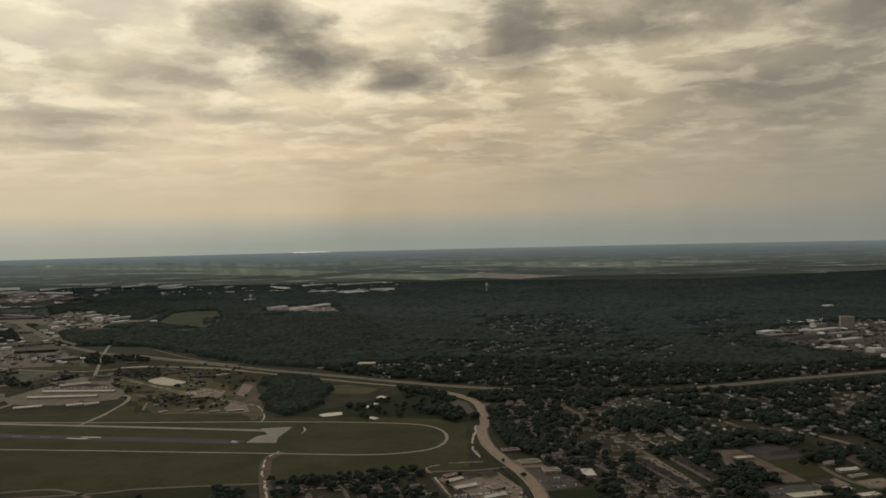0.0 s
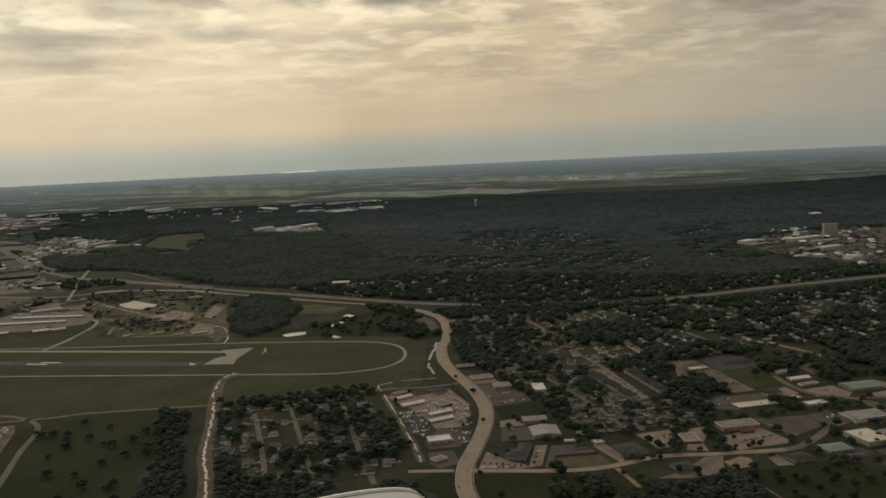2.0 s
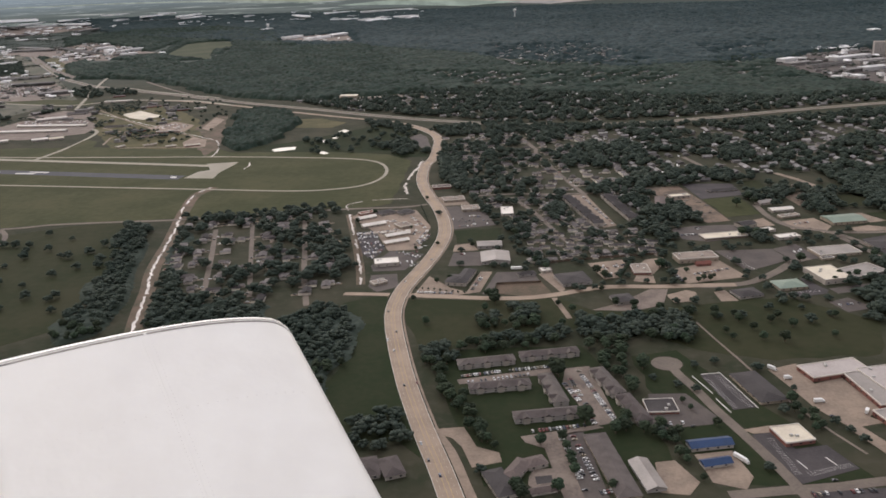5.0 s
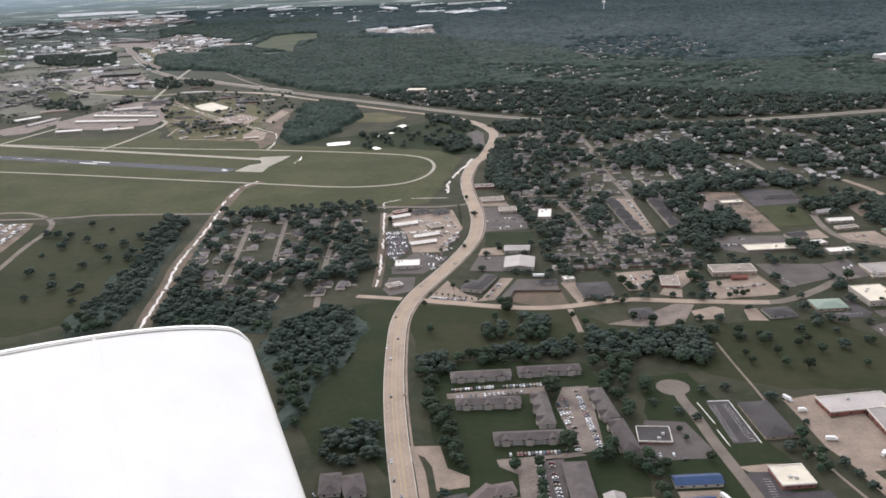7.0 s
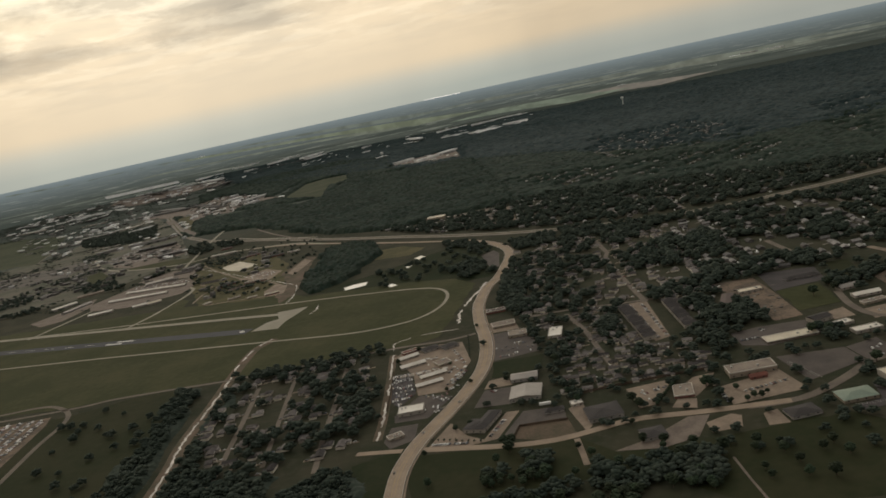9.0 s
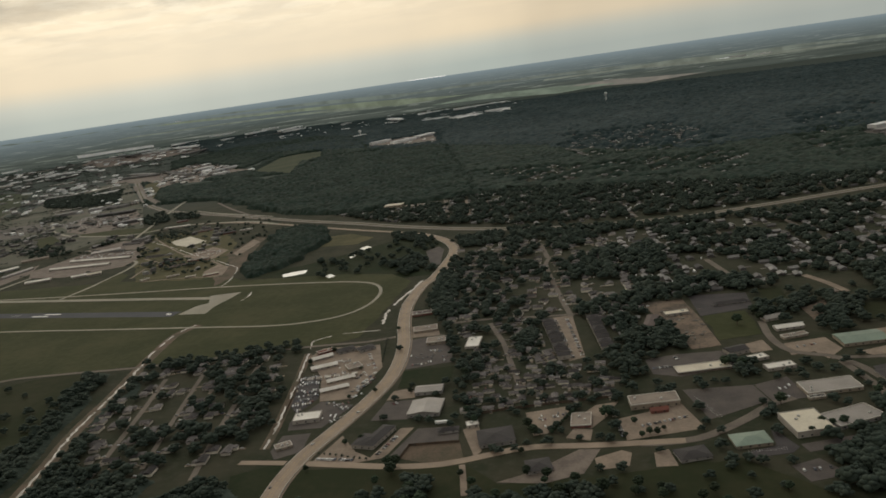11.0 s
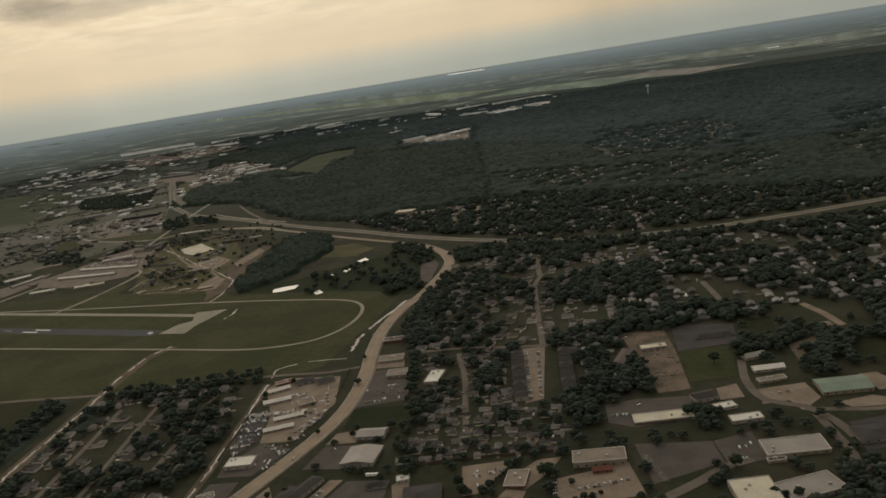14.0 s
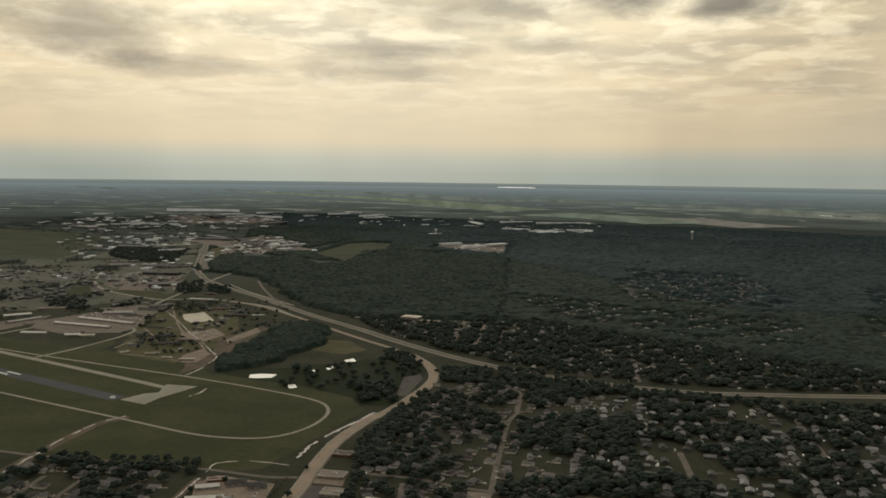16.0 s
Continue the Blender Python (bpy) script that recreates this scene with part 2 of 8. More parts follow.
FAR_ROOF = surface("far_house_roofs", (0.185, 0.176, 0.17), (0.11, 0.105, 0.10), 0.9, 0.05, 0.6, island=0.75)
FAR_WHITE = surface("far_white_roofs", (0.80, 0.80, 0.79), (0.56, 0.56, 0.55), 0.8, 0.02, 0.2, island=0.45)
FAR_PAVE = surface("far_paving", (0.150, 0.135, 0.115), (0.085, 0.078, 0.066), 0.9, 0.02, 0.3, island=0.4)
WHITE_ROOF = surface("white_membrane_roof", (0.699, 0.662, 0.598), (0.570, 0.534, 0.469), 0.6, 0.06, 0.8)
CREAM_ROOF = surface("cream_membrane_roof", (0.616, 0.558, 0.439), (0.497, 0.440, 0.347), 0.7, 0.06, 0.8)
PINK_ROOF = surface("weathered_membrane_roof", (0.40, 0.36, 0.335), (0.31, 0.275, 0.255), 0.7, 0.05, 0.6)
GREY_ROOF = surface("grey_metal_roof", (0.285, 0.258, 0.234), (0.218, 0.198, 0.180), 0.55, 0.06, 0.8, metal=0.2)
TAN_ROOF = surface("tan_gravel_roof", (0.270, 0.225, 0.184), (0.198, 0.162, 0.135), 0.9, 0.06, 0.8)
DARK_ROOF = surface("dark_tar_roof", (0.059, 0.053, 0.052), (0.041, 0.037, 0.036), 0.9, 0.06, 0.8)
BROWN_ROOF = surface("brown_tar_roof", (0.14, 0.11, 0.10), (0.10, 0.08, 0.073), 0.9, 0.06, 0.8)
BLUE_ROOF = surface("blue_metal_roof", (0.027, 0.055, 0.128), (0.023, 0.044, 0.098), 0.45, 0.1, 1.0, metal=0.1)
GREEN_ROOF = surface("pale_green_metal_roof", (0.20, 0.255, 0.20), (0.155, 0.20, 0.16), 0.55, 0.06, 0.8, metal=0.1)
RED_ROOF = surface("rust_red_roof", (0.20, 0.075, 0.055), (0.14, 0.058, 0.045), 0.8, 0.06, 0.8)
BRICK = surface("red_brick", (0.19, 0.080, 0.062), (0.14, 0.062, 0.052), 0.9, 0.2, 3.0)
TAN_WALL = surface("brown_stucco", (0.17, 0.135, 0.105), (0.13, 0.10, 0.08), 0.9, 0.2, 2.0)
BEIGE = surface("beige_stucco", (0.304, 0.256, 0.200), (0.240, 0.200, 0.156), 0.9, 0.2, 2.0)
WHITE_WALL = surface("white_siding", (0.381, 0.348, 0.307), (0.306, 0.276, 0.243), 0.8, 0.2, 2.0)
GREY_WALL = surface("grey_siding", (0.34, 0.32, 0.30), (0.26, 0.245, 0.23), 0.8, 0.2, 2.0)
TRIM = surface("parapet_trim", (0.60, 0.56, 0.50), (0.48, 0.44, 0.39), 0.8, 0.3, 2.0)
GLASS = surface("dark_window_glass", (0.03, 0.035, 0.04), (0.02, 0.024, 0.028), 0.08, 0.5, 4.0, spec=0.6)
STEEL = surface("roof_unit_steel", (0.50, 0.49, 0.47), (0.38, 0.37, 0.35), 0.5, 0.5, 3.0, metal=0.5)
TYRE = surface("tyre_rubber", (0.02, 0.02, 0.02), None, 0.9, 1.0, 8.0)
CAR_PAINT = [surface("car_paint_" + nm, c, tuple(v * 0.9 for v in c), 0.3, 0.5, 3.0, spec=0.6) for nm, c in
             (("white", (0.72, 0.72, 0.70)), ("silver", (0.45, 0.45, 0.45)), ("black", (0.025, 0.025, 0.028)), ("red", (0.15, 0.025, 0.022)), ("blue", (0.03, 0.042, 0.085)), ("tan", (0.30, 0.25, 0.18)))]

# ---- plan and shaping helpers ----
CX, CY, HEYE, R0, RL = 125.0, 125.0, 280.0, 3300.0, 1350.0
U = 0.77                 # the plan's metre in metres


def lay(x, y, z=0.0):
    """The place of a plan point on the land, which rises gently far out towards the horizon."""
    dx, dy = x - CX, y - CY
    d = math.hypot(dx, dy)
    if d <= R0:
        return (x, y, z)
    k = (R0 + RL * (1 - math.exp(-(d - R0) / RL))) / d
    return (CX + k * dx, CY + k * dy, HEYE * (1 - k) + z * k)


def shrink(x, y):
    d = math.hypot(x - CX, y - CY)
    return 1.0 if d <= R0 else (R0 + RL * (1 - math.exp(-(d - R0) / RL))) / d


def mesh(name, verts, faces, mats=(), slots=None, smooth=False):
    me = bpy.data.meshes.new(name)
    me.from_pydata([tuple(v) for v in verts], [], faces)
    for m in mats if isinstance(mats, (list, tuple)) else [mats]:
        me.materials.append(m)
    if slots is not None:
        me.polygons.foreach_set("material_index", slots)
    if smooth:
        me.polygons.foreach_set("use_smooth", [True] * len(me.polygons))
    me.update()
    return me


def part(name, me, parent=None, at=None, label=""):
    ob = new(name, me)
    if parent is not None:
        ob.parent = parent
    if at is not None:
        ob.matrix_basis = at
    return tagged(ob, label)


def smooth_line(pts, step=12.0):
    """Points along a Catmull-Rom curve through pts."""
    p = [Vector((*q, 0)) for q in pts]
    p = [p[0] * 2 - p[1]] + p + [p[-1] * 2 - p[-2]]
    out = []
    for i in range(1, len(p) - 2):
        n = max(2, int((p[i + 1] - p[i]).length / step))
        for k in range(n):
            t = k / n
            a, b, c, d = p[i - 1 : i + 3]
            out.append(0.5 * ((2 * b) + (c - a) * t + (2 * a - 5 * b + 4 * c - d) * t * t + (3 * b - a - 3 * c + d) * t**3))
    return out + [p[-2]]


def offset_line(line, off):
    out = []
    for i, q in enumerate(line):
        t = (line[min(i + 1, len(line) - 1)] - line[max(i - 1, 0)]).normalized()
        out.append(q + Vector((-t.y, t.x, 0)) * off)
    return out


BLOCKED = set()          # 4 m cells of the plan that are built over
CELL = 4.0


def block(x, y, r=0.0):
    n = int(r // CELL)
    cx, cy = int(x // CELL), int(y // CELL)
    for i in range(-n, n + 1):
        for j in range(-n, n + 1):
            BLOCKED.add((cx + i, cy + j))


def is_free(x, y):
    return (int(x // CELL), int(y // CELL)) not in BLOCKED


def inside(poly, x, y):
    hit = False
    for (x1, y1), (x2, y2) in zip(poly, poly[1:] + poly[:1]):
        if (y1 > y) != (y2 > y) and x < (x2 - x1) * (y - y1) / (y2 - y1) + x1:
            hit = not hit
    return hit


def ribbon(line, width, z, thick=0.12, dashes=None):
    """Vertices and faces of a strip with sides, laid on the land."""
    left, right = offset_line(line, width / 2), offset_line(line, -width / 2)
    verts, faces = [], []
    for a, b in zip(left, right):
        for q, h in ((a, z), (b, z), (b, z - thick), (a, z - thick)):
            verts.append(lay(q.x, q.y, h))
    for i in range(len(line) - 1):
        if dashes and (i // dashes) % 2:
            continue
        k = 4 * i
        faces += [(k, k + 1, k + 5, k + 4), (k + 1, k + 2, k + 6, k + 5), (k + 3, k, k + 4, k + 7)]
    return verts, faces


def stream(name, pts, width, mat, label, z, seed, category="creek"):
    """Water of uneven width between its banks."""
    rng = random.Random(seed)
    line = smooth_line(pts, 5.0)
    line = [q + Vector((rng.uniform(-1, 1), rng.uniform(-1, 1), 0)) * width * 0.22 for q in line]
    left, right = [], []
    for q, a, b in zip(line, offset_line(line, 1.0), offset_line(line, -1.0)):
        left.append(q + (a - q) * width * U * rng.uniform(0.10, 0.62))
        right.append(q + (b - q) * width * U * rng.uniform(0.18, 0.62))
    verts, faces = [], []
    for a, b in zip(left, right):
        verts += [lay(a.x, a.y, z), lay(b.x, b.y, z), lay(b.x, b.y, z - 0.1), lay(a.x, a.y, z - 0.1)]
    dry = 0
    for i in range(len(line) - 1):
        k = 4 * i
        dry = rng.choice((1, 2, 3)) if dry <= 0 and rng.random() < 0.07 else dry - 1
        if dry > 0:
            continue          # a dry stretch
        faces += [(k, k + 1, k + 5, k + 4), (k + 1, k + 2, k + 6, k + 5), (k + 3, k, k + 4, k + 7)]
    for q in line:
        block(q.x, q.y, 4)
    return tagged(part(name, mesh(name, verts, faces, mat)), label, category, kind="structure")


def road(name, pts, width, mat, label, z=0.25, lines=False, walk_side=0, kerb=False, block_it=True, step=12.0, category="road", clear=2.0):
    width, walk_side = width * U, walk_side * U
    line = smooth_line(pts, step)
    v, f = ribbon(line, width, z, z + 0.05)
    ob = tagged(part(name, mesh(name, v, f, mat)), label, category, kind="structure")
    if block_it:
        for o in np.arange(-width / 2 - clear, width / 2 + clear + 1, 3.5):
            for q in offset_line(line, float(o)):
                block(q.x, q.y)
                block(q.x + 3, q.y)
                block(q.x, q.y + 3)
    if lines:
        fine = smooth_line(pts, 3.0)
        for o, m, w, d in ((-1.35, YELLOW, 0.25, None), (1.35, YELLOW, 0.25, None), (-4.1, DASH, 0.16, 1), (4.1, DASH, 0.16, 1)):
            part("lane_line", mesh("lane_line", *ribbon(offset_line(fine, o), w, z + 0.02, 0.015, d), m), ob)
        part("turn_lane", mesh("turn_lane", *ribbon(line, 2.4, z + 0.008, 0.006), CENTRE_LANE), ob, label="worn darker centre turning lane")
    if kerb:
        for o in (-width / 2 - 0.15, width / 2 + 0.15):
            part("kerb", mesh("kerb", *ribbon(offset_line(line, o), 0.3, z + 0.15, z + 0.15), TRIM), ob)
    if walk_side:
        part("sidewalk", mesh("sidewalk", *ribbon(offset_line(line, walk_side), 1.5, z + 0.1, z + 0.1), PALE), ob, label="pale concrete sidewalk")
    return ob


CENTRE_LANE = surface("worn_turn_lane", (0.32, 0.245, 0.185), (0.26, 0.20, 0.15), 0.88, 0.05, 0.7)


def sheet(name, pts, mat, label, z=0.10, block_it=False, rag=0.0, category="ground"):
    """A flat patch of ground with an edge 0.1 m thick; rag roughens its outline."""
    rng = random.Random(len(pts) * 7 + int(pts[0][0]))
    ring = []
    for (x1, y1), (x2, y2) in zip(pts, pts[1:] + pts[:1]):
        n = max(1, int(math.hypot(x2 - x1, y2 - y1) / 15)) if rag else 1
        for k in range(n):
            t = k / n
            j = rag if k else 0.0
            ring.append((x1 + (x2 - x1) * t + rng.uniform(-j, j), y1 + (y2 - y1) * t + rng.uniform(-j, j)))
    bm = bmesh.new()
    top = [bm.verts.new(lay(x, y, z)) for x, y in ring]
    low = [bm.verts.new(lay(x, y, z - 0.15)) for x, y in ring]
    face = bm.faces.new(top)
    face.normal_update()
    if face.normal.z < 0:
        face.normal_flip()
    for i in range(len(top)):
        bm.faces.new((top[i - 1], top[i], low[i], low[i - 1]))
    bmesh.ops.triangulate(bm, faces=[face])
    me = bpy.data.meshes.new(name)
    bm.to_mesh(me)
    bm.free()
    me.materials.append(mat)
    if block_it:
        xs, ys = [p[0] for p in pts], [p[1] for p in pts]
        for x in np.arange(min(xs), max(xs), CELL):
            for y in np.arange(min(ys), max(ys), CELL):
                if inside(pts, x, y):
                    block(x, y)
    return tagged(part(name, me), label, category, kind="structure")


# ---- the land ----


def far_haze_material():
    """Glowing farmland and woods at the horizon, in bands, haze mixed into the colour."""
    m = bpy.data.materials.new("far_land_painted_haze")
    m.use_nodes = True
    n = Nodes(m.node_tree)
    plan = n.add("ShaderNodeAttribute", attribute_name="plan").outputs["Vector"]
    wide = n.add("ShaderNodeVectorMath", operation="MULTIPLY")
    n.put(wide.inputs[0], plan)
    wide.inputs[1].default_value = (0.55, 0.75, 1.0)
    woods = n.noise(wide.outputs[0], 2.4, 6.0, 0.62)
    fields = n.noise(wide.outputs[0], 3.6, 5.0, 0.6, 0.4)
    specks = n.noise(plan, 4.5, 3.0, 0.5)
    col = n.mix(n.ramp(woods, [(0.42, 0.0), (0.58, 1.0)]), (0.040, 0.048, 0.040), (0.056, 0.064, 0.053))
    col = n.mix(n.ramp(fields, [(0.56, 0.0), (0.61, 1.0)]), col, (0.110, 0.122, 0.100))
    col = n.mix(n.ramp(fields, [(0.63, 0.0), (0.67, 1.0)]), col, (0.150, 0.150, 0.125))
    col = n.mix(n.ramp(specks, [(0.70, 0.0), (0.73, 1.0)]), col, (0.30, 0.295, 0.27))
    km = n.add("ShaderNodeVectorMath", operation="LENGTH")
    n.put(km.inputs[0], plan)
    # blue-grey haze painted in, stronger with distance
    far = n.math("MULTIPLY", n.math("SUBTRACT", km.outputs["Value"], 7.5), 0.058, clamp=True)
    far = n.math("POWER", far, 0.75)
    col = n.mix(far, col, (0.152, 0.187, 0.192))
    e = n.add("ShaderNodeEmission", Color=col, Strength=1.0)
    n.add("ShaderNodeOutputMaterial", Surface=e.outputs[0])
    return m


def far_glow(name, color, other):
    """Glowing colour of a backdrop field, roof or river, haze already put in."""
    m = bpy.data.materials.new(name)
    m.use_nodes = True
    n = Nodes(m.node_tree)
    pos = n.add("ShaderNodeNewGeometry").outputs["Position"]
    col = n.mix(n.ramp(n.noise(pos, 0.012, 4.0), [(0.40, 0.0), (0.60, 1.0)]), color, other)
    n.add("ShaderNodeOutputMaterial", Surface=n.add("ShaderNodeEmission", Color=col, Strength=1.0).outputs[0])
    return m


def land_rings(name, rings, mat, label, n=240):
    verts, faces, plan = [], [], []
    for d in rings:
        for k in range(n):
            a = 2 * math.pi * k / n
            x, y = CX + d * math.cos(a), CY + d * math.sin(a)
            verts.append(lay(x, y))
            plan.append(((x - CX) / 1000, (y - CY) / 1000, 0.0))
    for i in range(len(rings) - 1):
        for k in range(n):
            a, b = i * n + k, i * n + (k + 1) % n
            faces.append((a, b, b + n, a + n) if rings[i] else (a, b + n, a + n))
    me = mesh(name, verts, faces, mat)
    me.attributes.new("plan", "FLOAT_VECTOR", "POINT").data.foreach_set("vector", np.ravel(plan))
    tagged(part(name, me), label, name, kind="structure")


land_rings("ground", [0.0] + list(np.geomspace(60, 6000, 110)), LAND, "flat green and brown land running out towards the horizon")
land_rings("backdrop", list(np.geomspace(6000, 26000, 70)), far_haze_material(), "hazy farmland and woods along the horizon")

# open grass
sheet("airfield_grass", [(-862.3, 1408.1), (-469.7, 1391.5), (-412.7, 1337.9), (-224.1, 1319.9), (-149.2, 1298.0), (-108.1, 1248.3), (-106.8, 1015.2), (-144.6, 993.8), (-276.4, 971.0), (-435.5, 951.6), (-565.2, 931.6), (-932.7, 932.6), (-1396.3, 1400.1)], AIRGRASS, "olive mown grass of the airfield", 0.06, rag=2)
sheet("west_meadow", [(-905.0, 904.7), (-544.4, 898.2), (-446.2, 944.9), (-414.0, 953.4), (-382.3, 874.9), (-352.5, 767.9), (-331.3, 682.4), (-335.4, 634.1), (-362.4, 606.3), (-579.3, 576.2)], MEADOW, "open olive pasture beside the creek", 0.06, rag=3)
sheet("road_verge", [(-102.9, 694.5), (-67.1, 717.1), (-57.0, 638.2), (-38.6, 560.8), (-22.1, 504.6), (-9.3, 454.1), (-25.3, 472.0), (-59.7, 470.7), (-94.8, 526.3), (-85.0, 551.0), (-78.2, 596.6), (-84.2, 637.8)], LAWN, "green verge beside the concrete road", 0.06, rag=2)
sheet("east_meadow", [(-51.2, 703.9), (27.9, 700.6), (80.4, 704.7), (111.2, 674.3), (189.5, 687.0), (270.5, 705.9), (326.0, 654.5), (303.6, 595.2), (228.9, 584.6), (178.2, 601.8), (134.5, 641.1), (91.3, 640.4), (39.2, 626.9), (-10.3, 598.0), (-29.0, 612.4), (-41.8, 649.5)], MEADOW, "wide green meadow behind the apartments", 0.06, rag=3)
sheet("apartment_lawn", [(-14.5, 597.9), (93.9, 609.7), (129.4, 503.9), (135.3, 454.0), (107.7, 430.0), (28.4, 426.6), (6.6, 499.8)], LAWN, "mown lawn between the apartment blocks", 0.05, rag=2)
sheet("yard_lawn", [(128.9, 591.4), (162.2, 601.5), (212.8, 500.0), (243.5, 435.8), (164.6, 432.4), (142.3, 478.2)], LAWN, "mown grass between the business yards", 0.04, rag=2)
sheet("small_field", [(-401.5, 1630.9), (-326.5, 1638.7), (-272.2, 1588.8), (-287.1, 1538.7), (-357.7, 1543.2)], DRY, "dry yellowish field beside the wood", 0.06, rag=3)
sheet("park_grass", [(-401.6, 1355.7), (-300.6, 1438.8), (-209.9, 1550.1), (-124.4, 1504.8), (-96.7, 1396.8), (-87.3, 1277.1), (-146.9, 1263.6), (-290.6, 1277.8)], LAWN, "park grass with ponds and trees", 0.05, rag=3)
sheet("hill_clearing", [(-1213.4, 3047.4), (-1314.9, 3524.4), (-1251.5, 3613.5), (-1154.7, 3614.9), (-1041.2, 3308.3), (-1078.0, 3182.2), (-979.3, 2847.2), (-1089.0, 2924.5)], CLEARING, "pale clearing in the wood", 0.3, True, 4)

# water
road("creek_bank", [(-250.9, 593.1), (-275.4, 670.3), (-290.0, 723.1), (-307.3, 775.7), (-318.0, 821.4), (-326.6, 864.2), (-339.1, 915.7), (-350.5, 961.1), (-361.4, 1010.8), (-371.0, 1071.2), (-360.0, 1109.3)], 19, BANK, "bare brown banks of the creek", 0.08, block_it=False, category="creek bank")
stream("creek", [(-250.8, 583.3), (-264.1, 629.6), (-275.4, 670.3), (-290.0, 723.1), (-305.6, 767.8), (-315.8, 809.1), (-327.9, 864.2), (-339.1, 915.7), (-347.9, 949.4), (-365.1, 1011.0), (-373.3, 1071.3), (-364.0, 1109.4)], 4.0, WATER, "pale shallow creek in a dirt channel", 0.16, 5, "creek")
stream("school_creek", [(-883.5, 1805.4), (-745.5, 1685.3), (-640.4, 1588.6), (-572.1, 1530.9), (-502.0, 1466.2), (-468.0, 1434.4), (-446.9, 1380.3), (-435.8, 1340.1), (-432.3, 1305.4)], 3.2, WATER, "pale creek past the school buildings", 0.2, 3, "creek")
stream("runway_creek", [(-352.9, 1215.6), (-350.7, 1233.1), (-356.0, 1259.0)], 4, WATER, "pale bend of the creek by the runway", 0.2, 12, "creek")
stream("ditch", [(-92.6, 1058.0), (-100.5, 1107.8), (-99.5, 1154.4), (-93.7, 1212.6), (-92.6, 1245.3)], 5, WATER, "pale water in a roadside ditch", 0.16, 5, "ditch")
stream("loop_ditch", [(-153.4, 985.6), (-158.8, 1011.9), (-131.9, 1030.8), (-87.8, 1036.7)], 2.5, WATER, "narrow pale drainage ditch", 0.16, 10, "ditch")
road("drain_channel", [(-95.1, 739.3), (-102.7, 779.6), (-117.4, 843.6), (-138.5, 927.9), (-149.1, 968.7)], 11, BANK, "bare banks of a drainage channel", 0.12, category="ditch")
stream("drain_water", [(-95.1, 739.3), (-102.7, 779.6), (-117.4, 843.6), (-138.5, 927.9), (-149.1, 968.7)], 3.2, WATER, "pale shallow water in a straight drain", 0.18, 21, "ditch")
sheet("pond", [(-349.0, 1353.4), (-336.5, 1364.9), (-313.3, 1371.2), (-309.3, 1349.5), (-327.7, 1338.8), (-340.0, 1335.8)], POND, "small pale pond, sky reflection put into its colour", 0.12, category="pond")
sheet("pond_small", [(-282.1, 1413.2), (-276.3, 1427.1), (-268.5, 1412.8), (-275.0, 1402.6)], POND, "small pale pond, sky reflection put into its colour", 0.12, category="pond")
sheet("pond_mid", [(-266.0, 1433.8), (-267.4, 1455.6), (-257.2, 1444.2), (-257.7, 1426.4)], POND, "small pale pond, sky reflection put into its colour", 0.12, category="pond")
sheet("pond_low", [(-266.8, 1321.8), (-259.7, 1330.8), (-245.7, 1315.5), (-252.7, 1306.6)], POND, "small pale pond, sky reflection put into its colour", 0.12, category="pond")
sheet("pond_east", [(-268.6, 1497.4), (-261.0, 1516.7), (-247.7, 1500.2), (-255.1, 1485.1)], POND, "small pale pond, sky reflection put into its colour", 0.12, category="pond")

# ---- airfield ----
RUNWAY_PTS = [(-1605.7, 1390.6), (-428.8, 1169.3)]
runway = road("runway", RUNWAY_PTS, 30, RUNWAY, "dark blue-grey asphalt runway", 0.14, category="runway")
a, b = Vector((*RUNWAY_PTS[0], 0)), Vector((*RUNWAY_PTS[1], 0))
way = (b - a).normalized()
for back, off, long, wide in ((246, 5, 34, 4.0), (262, -5, 34, 4.0), (16, 4, 8, 2.2), (12, -1, 9, 3.8)):
    c = b - way * back + Vector((-way.y, way.x, 0)) * off
    part("runway_marking", mesh("runway_marking", *ribbon([c - way * long / 2, c + way * long / 2], wide, 0.17, 0.02), PAINT), runway)
for k in range(18):
    c = b - way * (320 + 46 * k)
    part("runway_marking", mesh("runway_marking", *ribbon([c - way * 11, c + way * 11], 0.7, 0.17, 0.02), PAINT), runway)
road("taxiway", [(-1715.1, 1479.4), (-1166.9, 1387.9), (-751.2, 1308.7), (-519.4, 1263.4), (-409.3, 1240.7)], 15, TAXI, "pale concrete taxiway", 0.13, category="taxiway")
sheet("runway_pad", [(-423.6, 1165.7), (-417.1, 1202.3), (-403.0, 1215.3), (-422.6, 1256.4), (-375.5, 1264.1), (-378.0, 1231.4), (-382.9, 1193.4), (-379.2, 1160.2)], TAXI, "pale concrete pad at the end of the runway", 0.19, True, category="taxiway")
road("perimeter_road", [(-1282.2, 1396.6), (-817.5, 1336.3), (-612.6, 1317.8), (-420.0, 1304.6), (-279.3, 1286.8), (-196.6, 1269.4), (-158.0, 1244.0), (-138.5, 1199.3), (-138.1, 1145.7), (-158.2, 1106.2), (-199.7, 1087.3), (-251.6, 1083.6), (-347.7, 1096.6), (-516.7, 1119.4), (-697.5, 1143.8), (-1090.1, 1186.9)], 6, TAXI, "pale perimeter track round the runway end", 0.16)
road("apron_link", [(-725.7, 1310.9), (-719.6, 1398.3), (-728.7, 1513.8), (-755.3, 1572.3), (-827.5, 1599.6)], 9, TAXI, "pale concrete apron link", 0.15)
